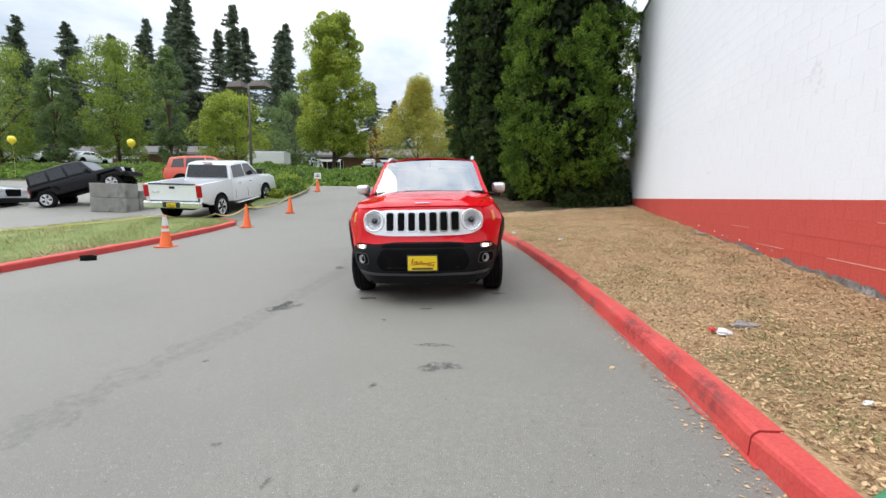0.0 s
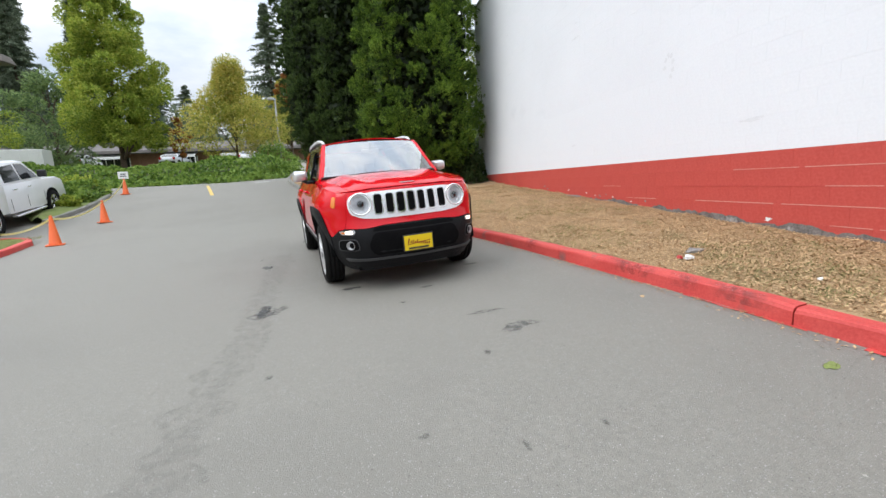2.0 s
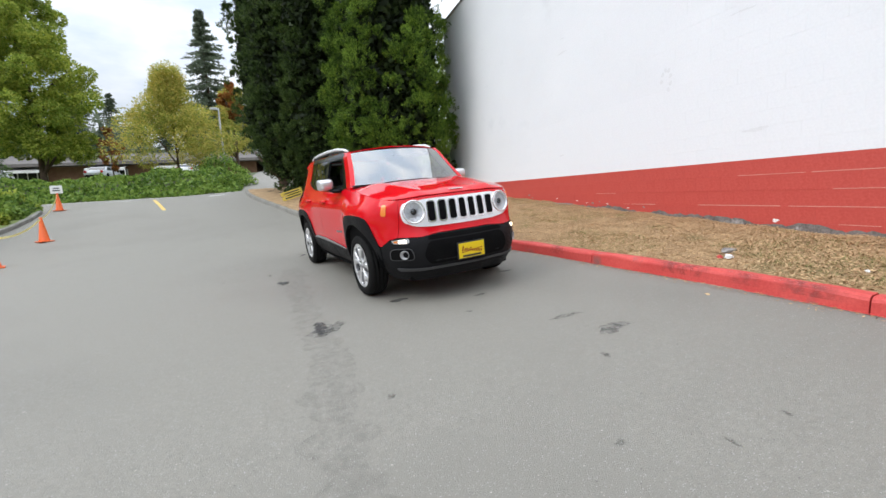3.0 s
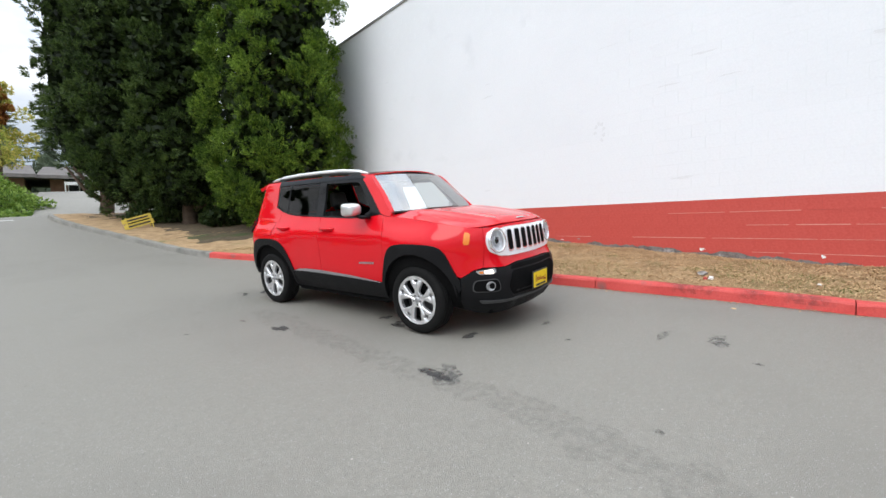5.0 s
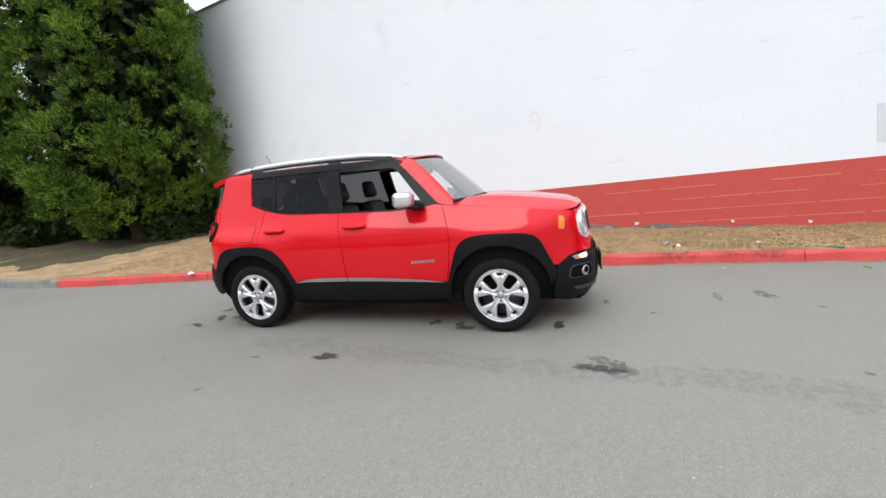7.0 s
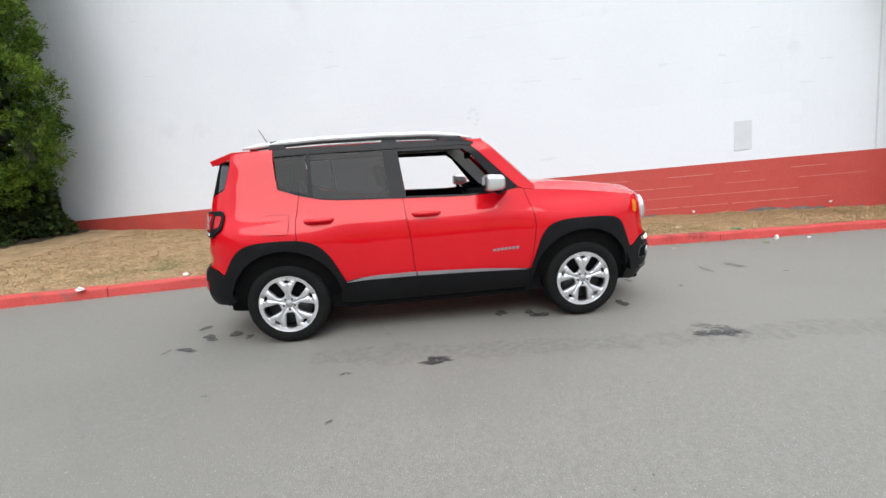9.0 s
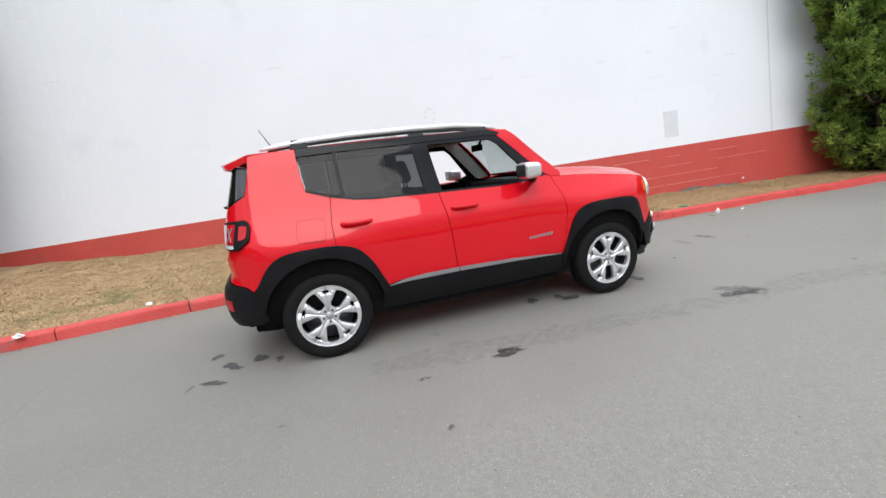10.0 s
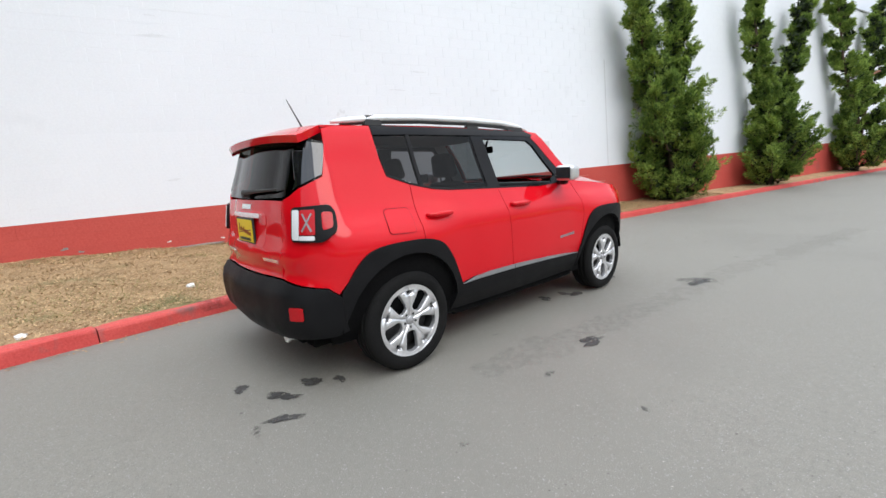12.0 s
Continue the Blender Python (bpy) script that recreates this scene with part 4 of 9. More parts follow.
def juniper(x, y, z, height, radius, seed, label, leans=((0.0, 0.0),), shape=None, per=70, limbs=58, leaf=0.085, bare_limbs=0):
    """A twisted juniper: one or more leaning stems, limbs that sweep out and up, and upswept plumes of sprays along each limb."""
    rs = np.random.RandomState(seed)
    t = thing("juniper_tree", pose(x, y, z - 0.12), label, "tree", "junipers along the wall")
    shape = shape or [0.85, 1.1, 1.1, 0.95, 0.75, 0.7, 0.55, 0.5, 0.3]
    C, A, L = [], [], []
    for si, lean in enumerate(leans):
        path = [np.array([0, 0, -0.1]), np.array([0.05, -0.04, 0.5]), np.array([-0.08, 0.1 + 0.1 * lean[1], height * 0.3]),
                np.array([0.06 + 0.5 * lean[0], 0.6 * lean[1], height * 0.62]), np.array([lean[0], lean[1], height])]
        bm = bmesh.new()
        trunk_bm(bm, [tuple(p) for p in path], [0.15, 0.11, 0.085, 0.05, 0.012], 8)
        part("trunk", bm, BARK, t, smooth=60)
        fr = [p[2] / height for p in path]
        for k in range(limbs // len(leans)):
            f = 0.02 + 0.96 * ((k + rs.uniform(0, 1)) / (limbs // len(leans))) ** 1.2
            root = np.array([np.interp(f, fr, [q[i] for q in path]) for i in range(3)])
            a = k * 2.4 + si + rs.uniform(-0.6, 0.6)
            w = radius * float(np.interp(f, np.linspace(0, 1, len(shape)), shape)) * rs.uniform(0.55, 1.1)
            out = np.array([math.cos(a), math.sin(a), 0])
            if root[0] + out[0] * w + x > 2.80:
                w = max(0.2, min(w, (2.80 - x - root[0]) / max(0.05, out[0])))
            tip = root + out * w + np.array([0, 0, 0.42 * w + 0.15])
            mid = root + out * w * 0.6 + np.array([0, 0, 0.06 * w])
            bm = bmesh.new()
            trunk_bm(bm, [tuple(root), tuple(mid), tuple(tip)], [0.035, 0.025, 0.008], 6)
            part("limb", bm, BARK, t, smooth=60)
            for q in (0.3, 0.5, 0.7, 0.85, 1.0):
                p = (1 - q) ** 2 * root + 2 * q * (1 - q) * mid + q * q * tip
                way = unit(2 * (1 - q) * (mid - root) + 2 * q * (tip - mid))
                for m in range(5 if q < 1 else 3):
                    C.append(p + rs.normal(0, 0.05, 3))
                    A.append(way * 0.7 + unit(rs.normal(size=3)) * 0.75 + np.array([0, 0, 0.35]))
                    L.append(0.36 * rs.uniform(0.6, 1.25) * (0.6 + 0.45 * min(1.0, w / radius)))
    C, A, L = np.array(C), unit(np.array(A)), np.array(L)
    over = C[:, 0] + A[:, 0] * L + x - 2.93
    A[:, 0] = np.where(over > 0, A[:, 0] * 0.2 - 0.1, A[:, 0])
    plumes("crown", t, C, A, L, per, leaf, leaf * 0.16, JUNIPER, seed + 1, fat=0.36, fan=0.6)
    # inner leaves coloured near black for the shade among the limbs
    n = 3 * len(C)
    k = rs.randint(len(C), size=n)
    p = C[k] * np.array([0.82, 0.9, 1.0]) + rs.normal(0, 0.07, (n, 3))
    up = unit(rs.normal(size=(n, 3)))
    quads_mesh("inner_foliage", p, up * 0.08, unit(np.cross(up, rs.normal(size=(n, 3)))) * 0.045, CROWN_SHADE, t)
    for k in range(bare_limbs):
        bm = bmesh.new()
        h = height * (0.44 + 0.10 * k)
        trunk_bm(bm, [(-0.1, -0.3, h), (-0.3, -0.9, h + 0.22 + 0.1 * k), (-0.35, -1.7 - 0.3 * k, h + 0.35), (-0.3, -2.6 - 0.5 * k, h + 0.9 + 0.2 * k)], [0.06, 0.05, 0.04, 0.015], 8)
        part("bare_limb", bm, RED_BARK, t, "bare reddish limb", smooth=60)
    return t


def tz(x, y):
    return max(rz(x, y), vz(x, y) if x > float(kerb_x(np.array([y]))[0]) and y < 24 else -9)


# needle bed under the cypresses; its dark colour also stands in for shade
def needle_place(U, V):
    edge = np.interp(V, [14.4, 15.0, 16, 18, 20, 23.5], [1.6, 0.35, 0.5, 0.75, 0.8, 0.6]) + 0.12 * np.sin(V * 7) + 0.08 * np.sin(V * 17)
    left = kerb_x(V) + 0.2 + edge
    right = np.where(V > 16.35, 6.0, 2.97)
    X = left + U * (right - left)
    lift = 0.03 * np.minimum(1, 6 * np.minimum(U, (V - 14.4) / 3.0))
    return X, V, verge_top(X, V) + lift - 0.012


tagged(sheet("needle_shade_bed", np.linspace(0, 1, 24), np.linspace(14.4, 23.5, 60), needle_place, NEEDLES_SHADE), "bed of fallen needles and soil, darkened for shade under the trees", "ground", kind="structure")

column_conifer(0.75, 15.95, tz(0.75, 15.95), 15.0, 2.25, 11, CYPRESS, "broad dense green cypress with billowing sprays", boughs=330, sprays=36, per=34, leaf=0.075, bare=0.45)
# these three carry their shade in the leaf colour
column_conifer(-1.5, 18.9, tz(-1.5, 18.9), 16.0, 1.7, 12, CYPRESS_SHADED, "tall cypress in a close row, coloured dark green for shade", boughs=260, sprays=22, per=26, leaf=0.10, bare=0.6)
column_conifer(-3.5, 24.2, tz(-3.5, 24.2), 16.0, 1.95, 14, CYPRESS_SHADED, "tall cypress behind the row, coloured dark green for shade", boughs=200, sprays=16, per=20, leaf=0.13, bare=1.7)
column_conifer(-2.8, 21.2, tz(-2.8, 21.2), 15.5, 1.85, 13, CYPRESS_SHADED, "tall cypress at the end of the row, coloured dark green for shade", boughs=260, sprays=22, per=26, leaf=0.10, bare=0.6)
juniper(2.25, -3.7, tz(2.25, -3.7), 5.8, 0.98, 31, "bushy green juniper against the white wall", ((0.0, -0.5), (0.0, 1.7)), [1.0, 1.2, 1.15, 0.95, 0.62, 0.42, 0.36, 0.36, 0.25], limbs=92)
juniper(2.3, -9.9, tz(2.3, -9.9), 6.8, 1.0, 32, "forked green juniper against the white wall", ((0.0, 1.5), (0.0, -2.8)), [1.15, 1.45, 1.0, 0.42, 0.34, 0.34, 0.32, 0.3, 0.22], limbs=84, leaf=0.10)
juniper(2.3, -18.4, tz(2.3, -18.4), 7.8, 1.4, 33, "leaning green juniper with bare reddish stems", ((0.0, 3.2), (0.0, -2.6)), [1.15, 1.3, 0.95, 0.42, 0.36, 0.36, 0.34, 0.3, 0.22], per=50, limbs=76, leaf=0.13, bare_limbs=2)
juniper(2.4, -27.5, tz(2.4, -27.5), 7.0, 1.3, 34, "green juniper at the far end of the wall", ((0, 0.4),), per=40, leaf=0.18)

broad_tree(-22.3, 43.8, gz(-22.3, 43.8), 15.8, 3.8, 51, PEAR, "tall yellow-green street tree in early autumn", 0.14, [0.85, 1.0, 0.96, 0.84, 0.62, 0.28], 165, 300, 0.18, 0.26)
broad_tree(-12.1, 41.5, gz(-12.1, 41.5), 8.4, 4.4, 52, YELLOWING, "small yellowing maple with thin top twigs", 0.2, [0.8, 1.0, 0.86, 0.5, 0.24, 0.1, 0.05], 130, 170, 0.14, 0.13)
broad_tree(-28.4, 35.8, gz(-28.4, 35.8), 7.2, 3.2, 53, PEAR, "rounded yellow-green maple on the bank", 0.2, [0.7, 1.0, 1.0, 0.8, 0.55, 0.2], 70, 150, 0.14, 0.14)
broad_tree(-36.3, 36.4, gz(-36.3, 36.4), 11.6, 1.6, 54, HORNBEAM, "narrow upright dark green hornbeam", 0.08, [0.6, 0.9, 1.0, 0.95, 0.7, 0.25], 110, 130, 0.14, 0.14)
broad_tree(-47.2, 33.7, gz(-47.2, 33.7), 10.2, 1.7, 55, HORNBEAM, "narrow upright dark green hornbeam", 0.08, [0.6, 0.9, 1.0, 0.95, 0.7, 0.25], 110, 130, 0.14, 0.14)
broad_tree(-45.3, 38.6, gz(-45.3, 38.6), 12.6, 4.1, 56, GREEN_TREE, "broad green maple with reddening tips", 0.1, None, 100, 170, 0.16, 0.2)
broad_tree(-53.5, 33.0, gz(-53.5, 33.0), 11.6, 4.8, 57, GREEN_TREE, "broad green tree behind parked cars", 0.08, None, 100, 170, 0.16, 0.2)
broad_tree(-31.5, 51.0, gz(-31.5, 51.0), 9.0, 4.0, 58, HORNBEAM, "dark green shrub tree behind the lamp post", 0.05, None, 60, 100, 0.24, 0.2)
broad_tree(-8.6, 50.2, gz(-8.6, 50.2), 8.6, 2.3, 59, YELLOWING, "yellow-green maple beside the street", 0.2, None, 46, 90, 0.2, 0.12)
broad_tree(-8.4, 49.4, gz(-8.4, 49.4), 8.9, 1.1, 60, RUSTY, "small maple turning red at the top", 0.62, None, 40, 90, 0.2, 0.12)
broad_tree(-17.9, 45.0, gz(-17.9, 45.0), 4.3, 0.95, 62, RUSTY, "small rust-coloured shrub tree before the shops", 0.2, None, 30, 60, 0.13, 0.06)
broad_tree(8.5, 26.5, gz(8.5, 26.5) + 0.2, 9.5, 3.4, 61, GREEN_TREE, "green tree behind the end of the building", 0.12, None, 70, 100, 0.2, 0.18)

frs = np.random.RandomState(77)
for i, (x, y, h, r) in enumerate([(-64.6, 82, 34, 5.2), (-74, 80, 33, 4.0), (-78, 82, 34, 4.2), (-70, 84, 29, 3.8), (-82, 84, 31, 5.0), (-88, 82, 29, 4.6), (-94, 80, 27, 4.6), (-101, 76, 27, 4.6),
                                  (-109, 72, 30, 5.2), (-115, 76, 26, 5), (-54.5, 84, 29, 4.6), (-58, 88, 28, 4.4), (-49.5, 92, 28, 4.2), (-43.3, 106, 22, 4.2), (-38, 108, 17, 4), (-34, 110, 15, 4), (-29, 108, 15, 4),
                                  (-16.8, 91, 27, 4.6), (-21, 112, 16, 4), (-13, 106, 18, 4), (-6, 104, 20, 4), (-122, 70, 28, 5), (-25, 118, 17, 4), (2, 100, 22, 4.4), (10, 100, 22, 4.4), (-68, 90, 32, 4.4), (-85, 88, 33, 4.6), (-91, 86, 30, 4.4), (-60, 94, 33, 4.6), (-105, 80, 27, 4.6), (-97, 84, 25, 4.4)]):
    fir(x, y, gz(x, y), h * 1.03 * (0.94 + 0.12 * ((i * 7) % 5) / 4), r * (1.55 + 0.6 * ((i * 3) % 4) / 3), 300 + i)
# lower dark wood along the skyline
n = 26000
wx = frs.uniform(-130, 25, n)
wy = 92 + frs.uniform(-3, 14, n) - 0.06 * np.abs(wx + 40)
topz = 15 + 3 * np.sin(wx * 0.31) + 2 * np.sin(wx * 0.9 + 1) - np.where(wx > -45, 5, 0) - np.where(wx > -5, 1, 0)
wz = 3 + (frs.rand(n) ** 0.8) * topz
p = np.stack([wx, wy, wz], 1)
uu = unit(frs.normal(size=(n, 3)))
wood = quads_mesh("far_wood", p, uu * 0.75, unit(np.cross(uu, frs.normal(size=(n, 3)))) * 0.45, FIR)
tagged(wood, "dark evergreen wood along the skyline", "trees", kind="stuff")


import mathutils
import mathutils.geometry
# ---- the red off-road car ----
CAR_RED = surf("red_car_paint", (0.60, 0.004, 0.011), (0.64, 0.006, 0.014), rough=0.4, scale=3, fine=300, coat=1.0, coat_ior=1.43, spec=0.0)
CAR_BLACK = surf("gloss_black_paint", (0.008, 0.008, 0.009), (0.013, 0.013, 0.014), rough=0.12, spec=0.14)
CLADDING = surf("grained_black_cladding", (0.007, 0.007, 0.008), (0.012, 0.012, 0.013), rough=0.5, fine=260, bump=0.2, rough_var=0.08, spec=0.12)
CHROME = surf("satin_chrome", (0.82, 0.82, 0.83), (0.88, 0.88, 0.89), rough=0.22, metal=0.85)
SILVER = surf("satin_silver_paint", (0.80, 0.81, 0.83), (0.88, 0.89, 0.91), rough=0.28, metal=0.25)
POLISHED = surf("machined_aluminium", (0.66, 0.66, 0.67), (0.80, 0.80, 0.81), rough=0.3, metal=0.75)
STRIP_GREY = surf("dull_silver_strip", (0.24, 0.24, 0.25), (0.32, 0.32, 0.33), rough=0.4, metal=0.3)
RIM_GREY = surf("grey_rim_paint", (0.34, 0.34, 0.35), (0.44, 0.44, 0.45), rough=0.4, metal=0.5)
# Barrel grey darkened for the shade inside the rim; trim and nuts share it.
BARREL = surf("shaded_barrel", (0.05, 0.05, 0.052), (0.08, 0.08, 0.082), rough=0.5, metal=0.4)
RUBBER = surf("tyre_rubber", (0.006, 0.006, 0.006), (0.013, 0.0127, 0.0125), rough=0.75, fine=120, bump=0.2, spec=0.12)
# Near black for linings and trim; flat panels of it stand for shaded openings.
INNER_DARK = surf("dark_trim_and_shade", (0.004, 0.004, 0.0045), (0.008, 0.008, 0.008), rough=0.9, spec=0.05)
SEAT_CLOTH = surf("black_seat_leather", (0.022, 0.021, 0.021), (0.035, 0.034, 0.033), rough=0.6, fine=150, bump=0.1)
HEADLINER = surf("pale_grey_headliner", (0.42, 0.41, 0.39), (0.5, 0.49, 0.47), rough=0.9)
PIANO = surf("piano_black", (0.006, 0.006, 0.007), (0.008, 0.008, 0.009), rough=0.03, coat=1.0)
TINT = clear_glass("tinted_glass", (0.135, 0.14, 0.145), base=0.022, power=5.0)
CLEAR = clear_glass("windscreen_glass", (0.84, 0.93, 0.92), base=0.35, power=3.0, clear=0.97)
LENS = clear_glass("lamp_lens", (0.95, 0.96, 0.97), base=0.03, power=5.0)
AMBER = surf("amber_lens", (0.75, 0.2, 0.02), (0.85, 0.27, 0.03), rough=0.15, coat=0.8)
RED_LENS = surf("red_lens", (0.40, 0.006, 0.010), (0.48, 0.010, 0.015), rough=0.25, coat=0.25, spec=0.2)
PALE_LENS = surf("milky_lens", (0.7, 0.71, 0.73), (0.8, 0.81, 0.83), rough=0.15, coat=0.8)
LAMP_ON = glow("lit_running_lamp", (1.0, 0.84, 0.62), 3.5)
PLATE_YELLOW = surf("yellow_plate", (0.80, 0.58, 0.01), (0.85, 0.63, 0.015), rough=0.4)
PLATE_INK = surf("red_brown_ink", (0.25, 0.03, 0.01), (0.3, 0.04, 0.015), rough=0.5)
STEEL = surf("brake_disc_steel", (0.12, 0.12, 0.125), (0.2, 0.2, 0.205), rough=0.45, metal=0.8)

# Plan of the body: half of a rounded rectangle, from the nose round one side to the tail.
HW, XF, XR = 0.90, 2.15, -2.065


def half_plan():
    pts = []
    for y in np.linspace(0, 0.33, 12):
        pts.append((XF - 0.03 * (y / 0.33) ** 2, y))
    n, cx, cy = 2.4, 1.30, 0.33
    ax, ay = XF - 0.03 - cx, HW - 0.012 - cy
    for a in np.linspace(0, math.pi / 2, 40)[1:]:
        pts.append((cx + ax * math.cos(a) ** (2 / n), cy + ay * math.sin(a) ** (2 / n)))
    for x in np.linspace(cx, -1.60, 40)[1:]:
        pts.append((x, HW - 0.012 * ((x + 0.15) / 1.45) ** 2))
    n, cx, cy = 2.5, -1.60, 0.40
    ax, ay = -(XR + 0.03) + cx, HW - 0.012 - cy
    for a in np.linspace(math.pi / 2, 0, 40)[1:]:
        pts.append((cx - ax * max(0.0, math.cos(a)) ** (2 / n), cy + ay * math.sin(a) ** (2 / n)))
    for y in np.linspace(0.40, 0, 12)[1:]:
        pts.append((XR + 0.03 * (y / 0.40) ** 2, y))
    return np.array(pts)


PLAN = half_plan()
PLAN_S = np.concatenate([[0], np.cumsum(np.linalg.norm(np.diff(PLAN, axis=0), axis=1))])
PLAN_L = PLAN_S[-1]
PLAN_T = np.stack([np.gradient(PLAN[:, 0], PLAN_S), np.gradient(PLAN[:, 1], PLAN_S)], 1)
for _ in range(3):
    PLAN_T[1:-1] = (PLAN_T[:-2] + 2 * PLAN_T[1:-1] + PLAN_T[2:]) / 4
PLAN_T = unit(PLAN_T)
top_i = int(np.argmax(PLAN[:, 1]))
SIDE_IN = ([0.15, 0.25, 0.35, 0.45, 0.55, 0.64, 0.75, 0.86, 0.93, 0.965, 1.00, 1.05, 1.10, 1.14, 1.2, 1.29, 1.36, 1.53, 1.6, 1.64],
           [0.18, 0.115, 0.055, 0.026, 0.014, 0.011, 0.010, 0.011, 0.014, 0.022, 0.042, 0.070, 0.094, 0.110, 0.132, 0.165, 0.190, 0.240, 0.272, 0.305])
FRONT_IN = ([0.2, 0.3, 0.4, 0.55, 0.64, 0.7, 0.75, 0.9, 1.0, 1.06, 1.2], [0.1, 0.03, 0.0, 0.0, 0.03, 0.065, 0.078, 0.10, 0.115, 0.14, 0.32])
REAR_IN = ([0.25, 0.36, 0.45, 0.60, 0.67, 0.72, 0.81, 0.90, 1.1, 1.19, 1.5, 1.6], [0.1, 0.02, 0.0, 0.0, 0.055, 0.085, 0.058, 0.092, 0.105, 0.125, 0.22, 0.27])


def eased(table, lo=0.1, hi=1.7, width=0.03):
    zs = np.linspace(lo, hi, 400)
    return zs, smooth_curve([lo, *table[0], hi], [table[1][0], *table[1], table[1][-1]], zs, width)


SIDE_IN, FRONT_IN, REAR_IN = eased(SIDE_IN), eased(FRONT_IN), eased(REAR_IN)


def us(x):
    """Way round the plan at which the side is at x."""
    return float(np.interp(-x, -PLAN[:, 0], PLAN_S))


def uf(y):
    """The same for the nose, at y to the side."""
    return math.copysign(float(np.interp(abs(y), PLAN[:top_i, 1], PLAN_S[:top_i])), y)


def ur(y):
    """The same for the tail."""
    v = float(np.interp(abs(y), PLAN[top_i:, 1][::-1], PLAN_S[top_i:][::-1]))
    return v if y >= 0 else 2 * PLAN_L - v


def skin(u, z, off=0.0):
    """The body's surface at u round the plan and z up."""
    u = u % (2 * PLAN_L)
    sg = 1.0
    if u > PLAN_L:
        u, sg = 2 * PLAN_L - u, -1.0
    x, y = float(np.interp(u, PLAN_S, PLAN[:, 0])), float(np.interp(u, PLAN_S, PLAN[:, 1]))
    tx, ty = float(np.interp(u, PLAN_S, PLAN_T[:, 0])), float(np.interp(u, PLAN_S, PLAN_T[:, 1]))
    ln = math.hypot(tx, ty)
    nx, ny = ty / ln, -tx / ln
    k = float(np.interp(z, *SIDE_IN)) * ny * ny + float(np.interp(z, *(FRONT_IN if nx > 0 else REAR_IN))) * nx * nx
    for cx, puff in ((1.285, 0.046), (-1.32, 0.044)):
        k -= puff * math.exp(-((x - cx) / 0.44) ** 4 - ((z - 0.84) / (0.135 if z > 0.84 else 0.30)) ** 2) * ny * ny
    return Vector((x + nx * (off - k), sg * (y + ny * (off - k)), z))


def skin_n(u, z, off=0.0):
    e = 0.04
    a = skin(u + e, z, off) - skin(u - e, z, off)
    b = skin(u, z + e, off) - skin(u, z - e, off)
    n = a.cross(b).normalized()
    out = skin(u, z, off + 0.02) - skin(u, z, off)
    return n if n.dot(out) > 0 else -n


def poly_in(pts, g):
    """Shrink a polygon by g."""
    n = len(pts)
    area = sum(pts[i][0] * pts[(i + 1) % n][1] - pts[(i + 1) % n][0] * pts[i][1] for i in range(n))
    sg = 1 if area > 0 else -1
    out = []
    for i in range(n):
        p, q, r = Vector(pts[i - 1]), Vector(pts[i]), Vector(pts[(i + 1) % n])
        a, b = (q - p).normalized(), (r - q).normalized()
        na, nb = Vector((-a.y, a.x)) * sg, Vector((-b.y, b.x)) * sg
        m = na + nb
        m = m / max(0.35, m.dot(na)) if m.length > 1e-6 else na
        out.append((q.x + m.x * g, q.y + m.y * g))
    return out


def rounded(pts, r, seg=4):
    """Round a polygon's corners."""
    out = []
    n = len(pts)
    for i in range(n):
        p, q, s = Vector(pts[i - 1]), Vector(pts[i]), Vector(pts[(i + 1) % n])
        d1, d2 = min(r, (p - q).length * 0.45), min(r, (s - q).length * 0.45)
        a, b = q + (p - q).normalized() * d1, q + (s - q).normalized() * d2
        for k in range(seg + 1):
            t = k / seg
            v = a * (1 - t) ** 2 + q * 2 * t * (1 - t) + b * t * t
            out.append((v.x, v.y))
    return out


